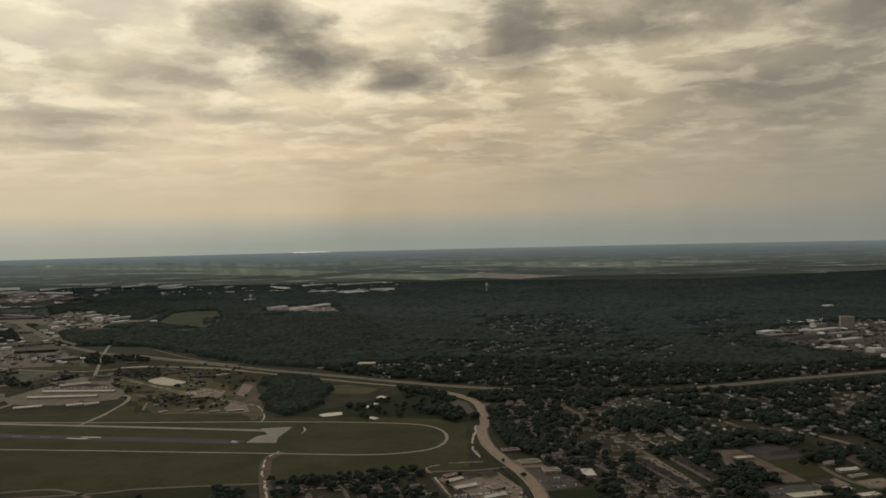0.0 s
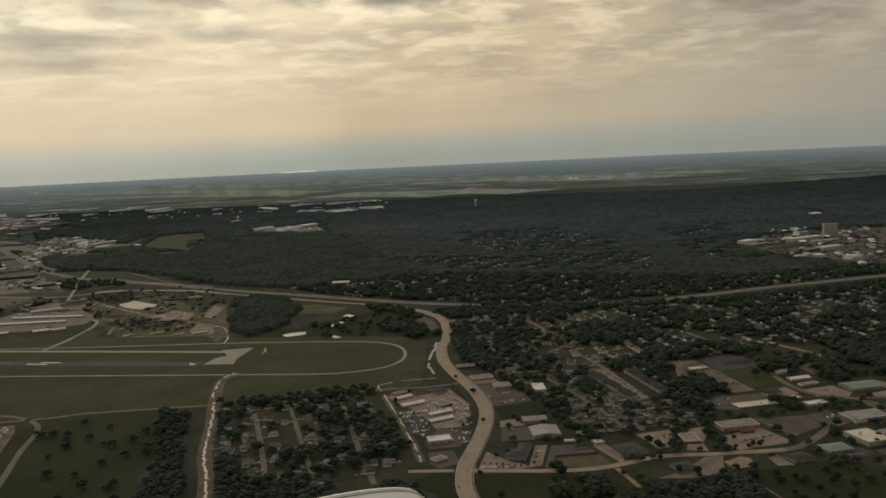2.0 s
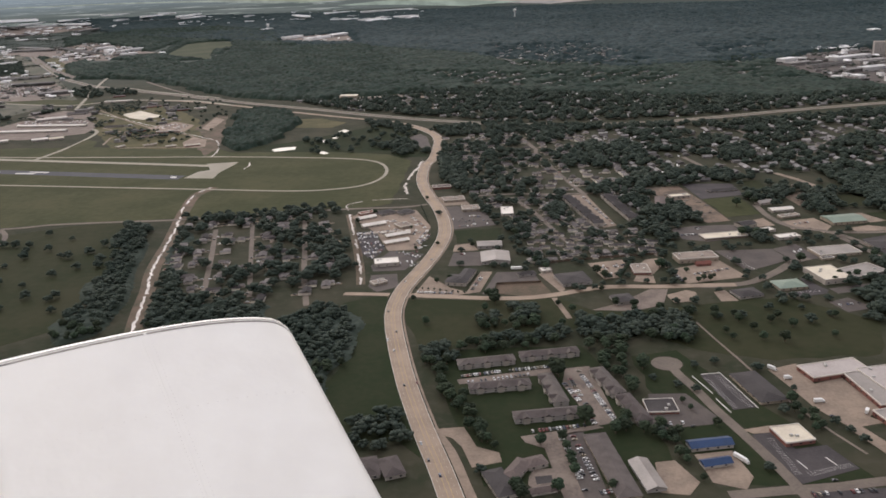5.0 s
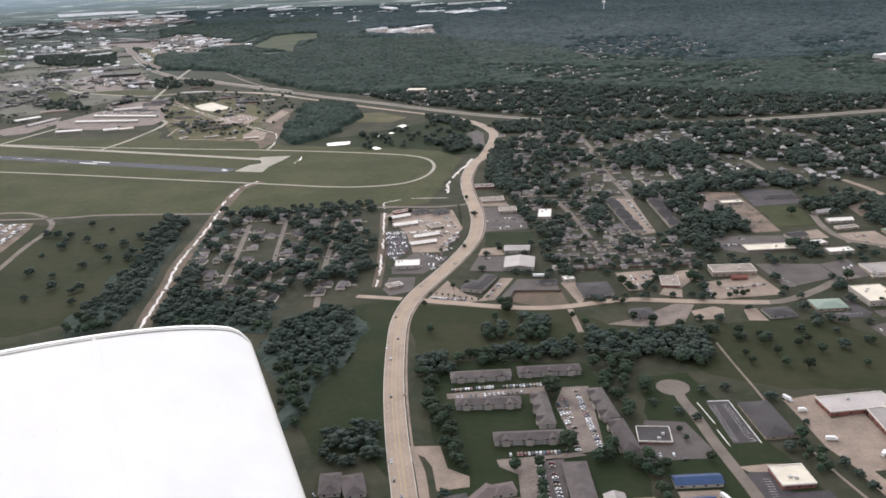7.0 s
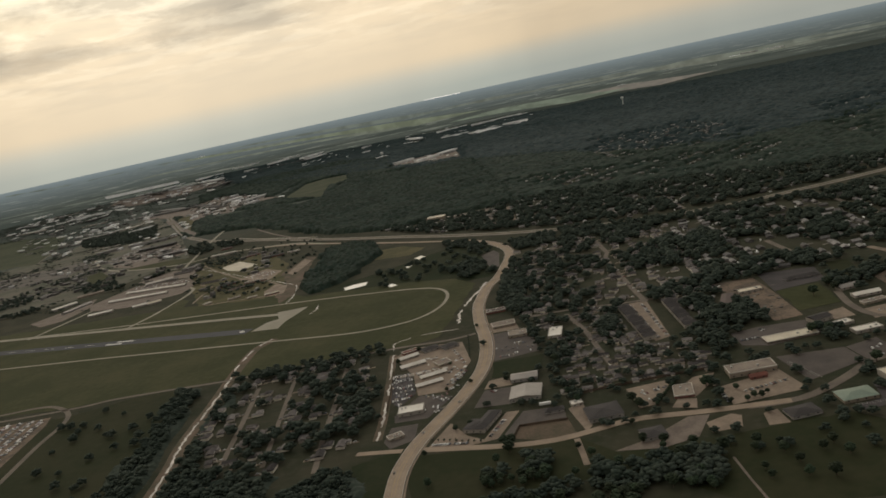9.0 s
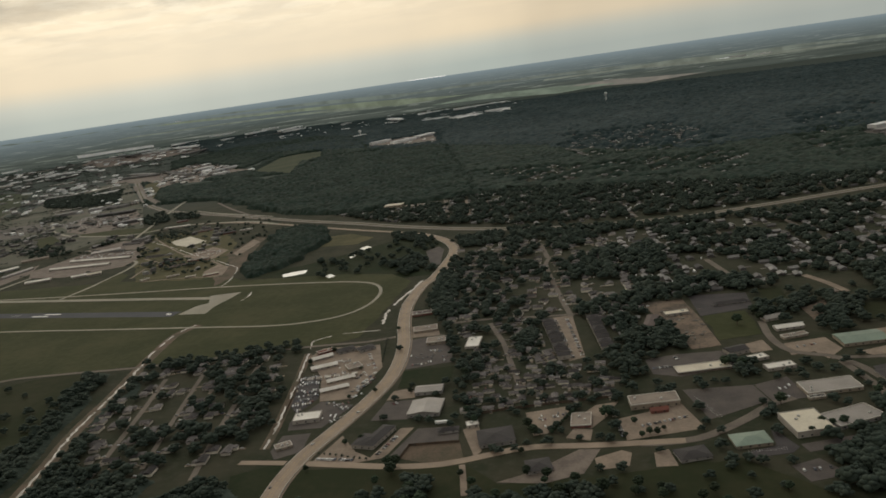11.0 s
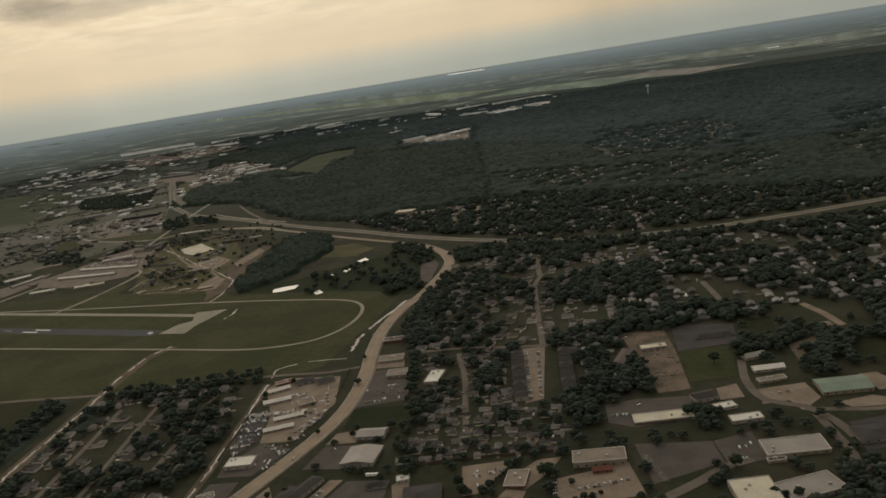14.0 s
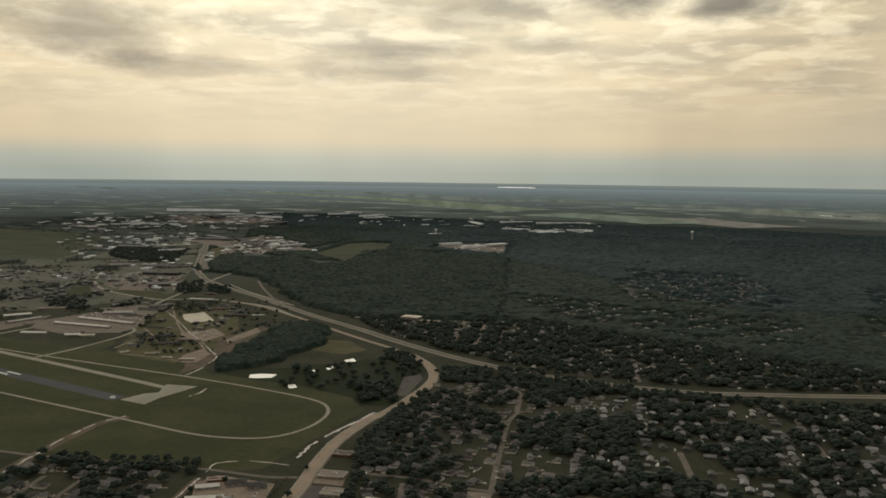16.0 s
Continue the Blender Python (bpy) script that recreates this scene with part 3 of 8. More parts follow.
road("ring_road", [(-1476.9, 2260.7), (-1380.0, 2138.0), (-1302.0, 2050.0), (-1185.0, 1962.0), (-1056.0, 1912.0), (-960.0, 1895.0), (-905.0, 1930.0), (-860.0, 1950.0), (-789.3, 1942.0), (-674.5, 1909.5), (-569.4, 1834.0)], 11, TAXI, "pale curved ring road near the freeway", 0.36)
road("school_drive", [(-901.4, 1861.0), (-742.9, 1679.1), (-640.5, 1573.6), (-568.7, 1520.2), (-499.3, 1450.8)], 5, PALE, "pale drive among low school buildings", 0.2)
road("school_drive_b", [(-665.6, 1421.0), (-681.6, 1492.3), (-668.1, 1522.2), (-745.5, 1588.2)], 5, PALE, "pale drive among low school buildings", 0.19)
road("green_path", [(-623.9, 1388.9), (-552.0, 1390.8), (-473.4, 1378.5)], 5, PALE, "pale drive across the green", 0.18)
road("freeway_side", [(-974.1, 2187.5), (-863.8, 2100.9), (-754.2, 2028.7), (-634.2, 1949.7)], 7, TAXI, "pale road beside the freeway", 0.3)
sheet("dry_field", [(-3512.0, 3561.3), (-2839.8, 3542.0), (-2344.9, 3256.0), (-1979.6, 2712.8), (-1828.4, 2429.9), (-1931.7, 2456.7), (-2256.1, 2332.6)], CLEARING, "dry grass field at the edge of town", 0.12)
road("west_edge_road", [(-1811.9, 2401.5), (-1937.6, 2629.1), (-2121.3, 2995.2), (-2216.2, 3307.5), (-2145.3, 3674.9)], 7, STREET, "grey road past the dry field", 0.2)
road("apron_link_west", [(-952.3, 1337.6), (-944.7, 1420.4), (-936.3, 1511.9)], 9, TAXI, "pale concrete apron link", 0.15)
road("airfield_road", [(-818.3, 890.1), (-560.9, 924.7), (-500.6, 941.6), (-434.4, 949.2), (-350.7, 956.4), (-276.4, 971.0), (-197.8, 985.6), (-144.6, 993.8), (-90.4, 997.1), (-61.1, 1008.6)], 7.5, STREET, "narrow road along the airfield fence", 0.2)
road("loop_drive", [(-664.7, 935.7), (-607.9, 947.6), (-570.7, 935.9), (-536.3, 906.9), (-519.7, 869.4), (-508.8, 817.9), (-477.4, 710.9), (-441.3, 571.9)], 8, STREET, "curved pale driveway by the pasture", 0.2)
sheet("gravel_lot", [(-762.4, 861.0), (-630.9, 895.1), (-561.0, 906.7), (-548.1, 881.3), (-532.7, 830.2), (-510.0, 750.0), (-483.8, 634.3)], DIRT, "bare gravel lot", 0.15, True)

# ---- roads ----
road("boulevard", [(22.4, 376.3), (10.7, 417.3), (1.2, 448.2), (-7.2, 473.2), (-19.2, 511.8), (-31.8, 556.4), (-45.4, 613.6), (-55.2, 663.9), (-56.9, 695.1), (-54.6, 729.0), (-45.4, 773.6), (-36.2, 823.5), (-30.7, 879.5), (-34.7, 932.0), (-46.7, 991.0), (-65.9, 1057.6), (-81.5, 1132.9), (-85.4, 1218.2)] + [(-78.6, 1258.3), (-79.3, 1336.8), (-82.5, 1396.3), (-94.5, 1451.4), (-123.8, 1508.6), (-157.8, 1550.7), (-191.6, 1582.6)], 17.5, CONCRETE, "five-lane pale concrete boulevard", 0.28, True, -11.2, True, clear=6.0)
road("frontage_road", [(-183.1, 1573.4), (-234.1, 1612.4), (-322.2, 1667.0), (-422.2, 1732.9), (-517.4, 1798.9), (-619.3, 1865.5), (-719.2, 1917.4), (-808.0, 1943.2)], 12, CONCRETE, "pale frontage road beside the freeway", 0.26)
road("cross_street", [(-55.0, 713.3), (-7.8, 707.7), (27.9, 704.0), (61.9, 706.1), (88.2, 715.8), (105.8, 723.9), (128.1, 730.0), (172.0, 730.1), (206.4, 732.1), (235.9, 733.8)], 11, CONCRETE, "pale two-lane cross street", 0.24)
road("cross_street_east", [(204.4, 730.3), (221.7, 731.0), (244.5, 736.4), (263.9, 750.5), (284.3, 771.2), (301.5, 791.4), (318.3, 801.6)], 11, STREET, "grey curved side street", 0.22)
road("cross_street_west", [(-65.1, 714.0), (-83.0, 715.4), (-106.2, 716.6)], 9, CONCRETE, "short pale side street", 0.24)
highway = road("freeway", [(-2050.3, 3563.5), (-1367.1, 2566.8), (-1136.1, 2286.9), (-1028.9, 2194.4), (-919.1, 2116.4), (-788.4, 2032.9), (-662.6, 1942.8), (-512.3, 1839.5), (-354.6, 1741.6), (-258.8, 1675.6), (-149.8, 1609.9), (-78.5, 1574.0), (17.0, 1534.7), (110.0, 1517.0), (196.5, 1511.3), (278.8, 1516.9), (359.3, 1540.8), (440.3, 1568.5), (522.2, 1600.3), (618.7, 1631.0), (767.6, 1676.8), (891.8, 1717.5)], 26, FREEWAY, "pale grey divided freeway through the woods", 0.6)
fl = smooth_line([(-2050.3, 3563.5), (-1367.1, 2566.8), (-1136.1, 2286.9), (-1028.9, 2194.4), (-919.1, 2116.4), (-788.4, 2032.9), (-662.6, 1942.8), (-512.3, 1839.5), (-354.6, 1741.6), (-258.8, 1675.6), (-149.8, 1609.9), (-78.5, 1574.0), (17.0, 1534.7), (110.0, 1517.0), (196.5, 1511.3), (278.8, 1516.9), (359.3, 1540.8), (440.3, 1568.5), (522.2, 1600.3), (618.7, 1631.0), (767.6, 1676.8), (891.8, 1717.5)])
part("median", mesh("median", *ribbon(fl, 3.5, 0.75, 0.2), DRY), highway, label="dry grass median strip")
road("freeway_ramp", [(-953.3, 2287.3), (-823.9, 2123.9), (-687.2, 1974.0), (-579.1, 1891.7)], 9, STREET, "freeway ramp", 0.5)
road("ramp_bridge", [(-1131.8, 2457.5), (-1118.9, 2392.6), (-1051.1, 2186.6), (-980.8, 1991.5), (-921.5, 1826.9)], 9, TAXI, "pale road crossing over the freeway", 0.9)
road("cul_de_sac_road", [(153.6, 579.4), (157.7, 561.5), (163.7, 544.7), (170.2, 520.8), (176.0, 502.1), (187.2, 467.7), (195.7, 436.9), (201.6, 410.5)], 9, STREET, "grey dead-end street", 0.2)
road("south_street", [(159.4, 421.8), (191.0, 427.2), (222.9, 432.0), (245.5, 437.4), (320.8, 447.6)], 10, STREET, "grey street in front of the business yards", 0.18)
road("field_path", [(186.8, 652.6), (194.2, 621.4), (203.0, 588.5), (212.6, 550.8), (229.4, 500.5), (245.7, 464.1)], 2.2, WORN, "worn pale footpath through the meadow", 0.12)
road("short_drive", [(78.0, 704.7), (84.2, 680.0), (88.8, 660.2)], 6, PALE, "short pale driveway", 0.15)
road("bank_drive", [(-0.6, 479.9), (8.9, 460.6), (18.1, 431.1), (24.8, 409.8)], 6, PALE, "pale service drive beside the boulevard", 0.2)
cul = (152.1, 579.3)
sheet("turning_circle", [(cul[0] + 11 * math.cos(k * math.pi / 8), cul[1] + 11 * math.sin(k * math.pi / 8)) for k in range(16)], STREET, "round turning place of a dead-end street", 0.22, True)
road("pine_street", [(129.3, 1040.3), (110.0, 1119.5), (80.0, 1250.9), (74.1, 1289.7), (75.7, 1317.0)], 8, STREET, "residential street", 0.2)
road("lot_street", [(-12.7, 1044.3), (48.0, 1051.0), (98.0, 1046.8), (156.3, 1050.0)], 8, STREET, "residential street", 0.18)
road("park_street", [(40.7, 1035.3), (66.0, 967.6), (84.4, 903.4), (100.1, 848.8)], 7, STREET, "residential street", 0.2)
road("school_road", [(316.8, 986.1), (319.6, 936.3), (332.8, 898.6), (359.6, 885.9), (377.9, 859.1), (387.1, 833.8)], 9, STREET, "grey side street past small offices", 0.2)
road("east_lane", [(359.4, 880.9), (403.1, 878.7), (434.8, 883.9), (469.4, 890.4), (558.6, 906.2)], 8, STREET, "grey lane", 0.19)

sheet("creek_ground", [(-552.4, 1561.4), (-558.6, 1706.8), (-533.3, 1689.6), (-484.0, 1519.7), (-441.2, 1362.3), (-447.0, 1312.7), (-478.1, 1365.8), (-495.7, 1460.1)], BANK, "bare brown ground along the upper creek", 0.12, rag=3)
sheet("school_ground", [(-901.4, 1861.0), (-717.6, 1848.3), (-585.5, 1666.6), (-492.8, 1435.6), (-499.5, 1367.9), (-637.6, 1390.3), (-765.7, 1591.0)], DRY, "worn grass among low school buildings", 0.07, rag=3)
# paved lots
LOTS = [
    ("strip_lot", [(-143.7, 956.5), (-136.9, 983.4), (-72.0, 984.8), (-47.9, 915.8), (-50.1, 881.4), (-52.9, 837.4), (-83.7, 834.3), (-105.3, 894.8)], PALE, "pale concrete yard among the car sheds"),
    ("strip_lot_dark", [(-81.9, 834.1), (-46.1, 822.6), (-59.5, 776.7), (-89.2, 773.5), (-94.3, 789.7)], GREYLOT, "dark asphalt beside a white shed"),
    ("car_yard", [(-127.7, 897.4), (-109.8, 902.3), (-87.6, 840.7), (-95.2, 808.5), (-108.3, 824.6)], ASPHALT, "dark yard crowded with cars"),
    ("corner_lot", [(-87.5, 734.3), (-89.4, 763.3), (-65.4, 766.9), (-59.7, 733.0), (-77.8, 720.2)], GREYLOT, "grey corner lot near the airfield"),
    ("hotel_lot", [(-43.6, 712.8), (-34.3, 760.0), (-13.3, 730.8), (2.6, 719.5), (12.5, 770.8), (23.9, 771.0), (14.1, 719.0), (-11.8, 709.9)], PALE, "pale parking lot round an office"),
    ("warehouse_lot", [(-19.1, 787.3), (-16.8, 826.9), (11.3, 828.9), (14.6, 788.0)], GREYLOT, "grey warehouse yard near the airfield"),
    ("warehouse_lot_pale", [(-17.7, 829.3), (-17.0, 850.8), (0.0, 856.4), (8.2, 833.8)], PALE, "pale warehouse forecourt near the airfield"),
    ("shop_lot", [(-42.9, 993.4), (-24.1, 998.8), (10.9, 968.0), (23.2, 920.5), (-21.0, 905.1)], GREYLOT, "grey shop parking lot"),
    ("beige_lot", [(-50.6, 1039.5), (-21.9, 1043.3), (-9.4, 1004.8), (-38.9, 1001.3)], PALE, "pale shop forecourt near the airfield"),
    ("dirt_yard", [(27.0, 716.8), (29.0, 737.7), (68.1, 742.8), (77.2, 714.7), (51.0, 707.5)], BANK, "fenced bare dirt yard"),
    ("pale_drive", [(16.0, 713.8), (27.5, 768.8), (62.0, 771.4), (66.7, 744.7), (27.8, 741.3), (25.0, 713.5)], GREYLOT, "grey drive beside a fenced yard"),
    ("church_lot", [(112.9, 791.6), (150.8, 802.9), (139.0, 754.0), (124.9, 748.5)], PALE, "pale concrete parking lot"),
    ("east_drive", [(150.6, 769.0), (168.0, 801.3), (186.1, 807.0), (178.7, 779.4), (167.9, 758.5)], PALE, "pale forecourt beside a hedge"),
    ("small_lot", [(149.7, 743.5), (154.4, 759.4), (169.0, 756.6), (168.4, 738.1)], PALE, "small pale lot by the cross street"),
    ("church_drive", [(66.4, 763.3), (76.8, 777.3), (88.9, 725.9), (84.9, 716.0)], PALE, "pale church drive near the airfield"),
    ("brick_lot", [(187.6, 773.9), (235.4, 797.4), (251.0, 753.0), (195.0, 736.6)], PALE, "pale lot in front of a two-storey building"),
    ("dark_lot", [(237.1, 825.4), (291.9, 829.3), (300.5, 797.4), (254.8, 767.1)], GREYLOT, "empty dark asphalt lot"),
    ("wroof_lot", [(292.7, 829.2), (319.2, 843.7), (329.9, 800.5), (302.7, 795.2)], GREYLOT, "grey yard between warehouses"),
    ("yroof_lot", [(207.3, 897.3), (232.5, 907.0), (278.0, 910.9), (282.7, 871.7), (237.2, 853.6), (214.2, 862.3)], GREYLOT, "grey yard round a long flat building"),
    ("school_lot", [(252.5, 1087.8), (312.8, 1084.6), (315.0, 1031.2), (262.0, 1012.9)], ASPHALT, "dark school yard near the airfield"),
    ("dirt_lot", [(202.3, 1072.0), (246.4, 1075.3), (260.4, 1013.2), (275.4, 925.1), (249.5, 918.1), (226.7, 994.7)], DIRT, "graded orange dirt lot"),
    ("tan_lot", [(327.8, 920.6), (363.7, 931.2), (372.6, 901.4), (357.6, 878.5), (349.6, 897.2), (329.9, 891.3)], PALE, "pale lot with a grass island"),
    ("teal_lot", [(383.4, 892.1), (409.1, 903.4), (442.6, 887.9), (392.0, 882.1)], PALE, "pale lot behind a green roof"),
    ("teal_side", [(404.7, 945.2), (418.8, 948.3), (433.9, 919.0), (415.4, 912.8)], PALE, "pale lot beside a green roof"),
    ("gable_lot", [(295.5, 924.6), (311.4, 933.2), (317.1, 906.2), (298.4, 901.1)], PALE, "pale lot between small buildings"),
    ("row_lot", [(106.2, 1039.9), (130.0, 1044.2), (153.0, 913.3), (138.5, 904.3)], PALE, "pale parking lot between two long blocks"),
    ("house_lot", [(108.1, 677.7), (131.6, 692.2), (161.2, 724.2), (176.5, 724.0), (167.0, 688.1), (141.5, 675.1)], WORN, "grey forecourt of a dark-roofed house"),
    ("round_lot", [(300.1, 692.9), (318.6, 702.6), (332.6, 680.6), (308.5, 671.5)], GREYLOT, "grey lot at the edge of woods"),
    ("curve_drive", [(-134.3, 1432.0), (-118.4, 1459.7), (-103.9, 1430.8), (-87.5, 1334.0), (-99.7, 1328.3)], GREYLOT, "grey forecourt inside the road bend"),
    ("lower_lot", [(213.8, 716.1), (223.8, 721.2), (229.7, 696.4), (215.2, 695.4)], PALE, "pale lot beside a brown roof"),
    ("lower_lot_b", [(173.0, 710.0), (191.4, 721.1), (198.6, 716.8), (197.5, 697.5), (176.7, 692.3)], PALE, "pale lot by the cross street"),
    ("green_lot", [(271.4, 711.2), (294.9, 722.4), (294.7, 751.0), (309.3, 719.3), (304.2, 711.2), (279.4, 704.9)], ASPHALT, "dark lot beside a green roof"),
    ("white_front", [(310.7, 723.1), (348.8, 735.2), (349.6, 721.1), (314.4, 711.5)], GREYLOT, "grey forecourt of a white warehouse"),
    ("clearing", [(358.3, 1017.9), (383.2, 1040.5), (383.6, 1005.5), (364.0, 980.3)], DIRT, "bare orange earth clearing"),
    ("apt_lot", [(5.1, 553.2), (73.3, 572.9), (75.5, 564.0), (7.3, 546.3)], WORN, "pale apartment parking lot"),
    ("apt_lot_long", [(80.4, 571.1), (97.5, 574.8), (109.8, 497.8), (95.0, 492.1), (77.3, 546.8)], WORN, "pale apartment parking lot"),
    ("apt_lot_low", [(48.9, 479.2), (94.5, 493.4), (99.8, 490.7), (73.8, 480.9), (75.0, 461.5), (83.3, 415.1), (72.3, 413.8), (63.0, 466.4), (51.4, 472.7)], WORN, "pale apartment parking lot"),
    ("apt_lot_mid", [(76.8, 483.6), (86.8, 486.5), (96.4, 415.4), (83.3, 415.1), (75.0, 461.5)], GREYLOT, "grey apartment parking lot"),
    ("court_lot", [(171.6, 561.8), (186.1, 564.4), (198.4, 517.6), (183.1, 513.8)], ASPHALT, "dark asphalt lot edged in white"),
    ("office_lot", [(132.7, 534.1), (157.1, 535.0), (170.6, 506.3), (166.3, 495.7), (128.6, 488.3)], GREYLOT, "dark asphalt office lot"),
    ("clinic_lot", [(186.5, 483.7), (200.9, 487.9), (207.4, 468.5), (226.0, 473.2), (236.1, 449.1), (200.6, 433.3), (194.7, 438.7)], ASPHALT, "dark asphalt lot of a small clinic"),
    ("clinic_drive", [(183.0, 489.7), (198.8, 494.6), (211.3, 496.2), (205.3, 487.9), (187.5, 485.0)], PALE, "pale clinic drive near the airfield"),
    ("blue_lot", [(148.5, 461.4), (170.8, 466.1), (176.4, 439.5), (169.9, 427.3), (153.2, 433.5), (150.9, 450.6)], PALE, "sandy yard between blue-roofed sheds"),
    ("shed_lot", [(125.0, 452.6), (136.4, 455.1), (146.4, 433.4), (138.8, 421.4), (124.0, 423.2)], PALE, "sandy yard behind a grey shed"),
    ("factory_lot", [(219.0, 569.9), (240.4, 579.8), (243.4, 549.4), (263.9, 558.8), (273.1, 516.8), (262.7, 506.6), (269.5, 499.6), (247.4, 492.5), (233.6, 516.5), (225.6, 547.7)], PALE, "sandy truck yard of a factory"),
    ("factory_drive", [(245.4, 491.8), (253.5, 495.3), (267.0, 464.4), (259.9, 455.3)], PALE, "sandy factory drive near the airfield"),
    ("bank_lot", [(-6.7, 486.7), (13.8, 489.7), (22.7, 467.1), (36.2, 461.0), (38.1, 451.2), (21.0, 444.9), (13.8, 467.0), (7.2, 476.7), (-2.1, 481.3)], PALE, "sandy pull-off beside the boulevard"),
    ("south_lot", [(193.8, 417.3), (202.6, 425.8), (242.8, 430.8), (284.5, 435.9), (271.6, 409.8), (193.7, 408.2)], ASPHALT, "dark lot beside the south street"),
    ("apron", [(-984.5, 1562.3), (-965.7, 1694.5), (-825.0, 1685.6), (-766.2, 1614.7), (-754.1, 1533.1), (-846.9, 1480.4), (-941.8, 1501.8)], WORN, "grey airport apron near the airfield"),
    ("apron_town", [(-992.5, 1725.4), (-940.9, 1815.6), (-852.0, 1771.1), (-833.0, 1699.9)], WORN, "grey lot between airport halls"),
    ("pale_pad", [(-779.3, 1744.6), (-758.7, 1789.9), (-677.2, 1713.8), (-701.0, 1672.5), (-739.5, 1697.9)], SANDPAD, "bright sandy pad near the airfield"),
    ("base_lot", [(-653.3, 1575.4), (-623.9, 1641.8), (-568.1, 1597.7), (-561.6, 1529.9), (-610.8, 1536.4)], PALE, "pale lot among low buildings"),
    ("base_court", [(-525.5, 1425.0), (-525.5, 1473.6), (-491.3, 1449.9), (-472.1, 1387.3), (-505.8, 1381.7)], PALE, "pale court among low buildings"),
    ("dirt_strip", [(-540.1, 1559.7), (-554.2, 1680.4), (-526.7, 1651.0), (-519.3, 1579.2), (-518.2, 1534.9)], PALE, "bare reddish dirt strip"),
    ("tan_yard", [(-1797.5, 2156.8), (-1729.2, 2213.6), (-1523.0, 2272.0), (-1456.4, 2223.7), (-1404.7, 2036.3), (-1528.0, 1972.2), (-1600.5, 1934.5)], FAR_PAVE, "bare tan freight yard"),
    ("car_park", [(-1399.2, 2189.4), (-1381.5, 2359.6), (-1190.2, 2242.7), (-1097.6, 2118.4), (-1139.7, 2071.2), (-1254.2, 2041.1)], FAR_PAVE, "pale car park of a far shop"),
    ("west_lot", [(-1060.1, 1472.6), (-1028.1, 1567.8), (-1015.6, 1625.7), (-971.3, 1543.6), (-968.8, 1452.7), (-1001.9, 1431.0)], WORN, "grey hangar forecourt near the airfield"),
]
for nm, pts, m, text in LOTS:
    sheet(nm, pts, m, text, 0.16 + 0.004 * (len(nm) % 7), True, 0.0, "parking lot")

# open greens between the yards
for nm, pts, m, text in (
    ("school_green", [(264.0, 1013.0), (306.0, 1022.0), (313.5, 950.0), (274.5, 939.0)], AIRGRASS, "olive mown grass beside the school yard"),
    ("hall_field", [(424.0, 948.0), (520.0, 968.0), (500.0, 898.0), (436.0, 886.5)], MEADOW, "green field behind a green-roofed hall"),
    ("lane_green", [(322.7, 1095.2), (348.5, 1096.3), (350.1, 1039.6), (333.4, 1029.8)], MEADOW, "strip of grass along a lane"),
    ("back_green", [(407.2, 1021.7), (443.1, 1020.0), (445.6, 981.5), (407.6, 971.1)], MEADOW, "small rough green among trees"),
    ("warehouse_green", [(-15.4, 857.8), (-22.2, 900.2), (30.4, 909.7), (31.5, 877.0), (15.4, 858.6)], LAWN, "mown grass plot beside the boulevard"),
    ("loop_green", [(-1205.0, 1975.0), (-1050.0, 1995.0), (-935.0, 1940.0), (-920.0, 1885.0), (-1053.0, 1918.0), (-1178.0, 1962.0)], AIRGRASS, "mown grass inside the ring road"),
    ("west_green", [(-1298.9, 1961.8), (-1279.6, 2002.6), (-1170.6, 1904.1), (-1157.7, 1806.6)], AIRGRASS, "mown grass outside the ring road"),
    ("apron_green", [(-715.0, 1342.9), (-720.0, 1476.3), (-690.0, 1450.9), (-656.9, 1341.8)], AIRGRASS, "mown grass beside the apron link"),
):
    sheet(nm, pts, m, text, 0.155, True, 2.0, "grass")
road("hall_street", [(382.0, 786.0), (408.0, 803.0), (430.0, 815.0), (470.0, 828.0)], 8, STREET, "grey street between low halls", 0.2)
road("yard_street", [(366.0, 872.0), (374.1, 841.8), (382.3, 808.6), (381.9, 781.7)], 8, STREET, "grey street past a dark lot", 0.21)
for nm, pts, m, text in (("hall_yard", [(386.0, 857.0), (415.3, 868.8), (421.1, 824.8), (391.1, 812.0)], ASPHALT, "dark asphalt yard beside a grey street"),
                         ("hall_forecourt", [(419.0, 866.0), (452.0, 876.0), (458.0, 832.0), (423.0, 823.0)], GREYLOT, "grey forecourt round a white-roofed shop"),
                         ("sand_yard", [(419.0, 806.0), (448.7, 812.3), (450.5, 786.5), (424.6, 776.7)], PALE, "pale sandy yard beside a street")):
    sheet(nm, pts, m, text, 0.17, True, 0.0, "parking lot")

# ---- buildings ----


def box(x0, x1, y0, y1, z0, z1, bottom=True):
    v = [(x, y, z) for z in (z0, z1) for x, y in ((x0, y0), (x1, y0), (x1, y1), (x0, y1))]
    f = [(4, 5, 6, 7), (0, 1, 5, 4), (1, 2, 6, 5), (2, 3, 7, 6), (3, 0, 4, 7)]
    return v, f + ([(3, 2, 1, 0)] if bottom else [])


def merged(*pieces):
    v, f = [], []
    for pv, pf in pieces:
        k = len(v)
        v += pv
        f += [tuple(i + k for i in q) for q in pf]
    return v, f


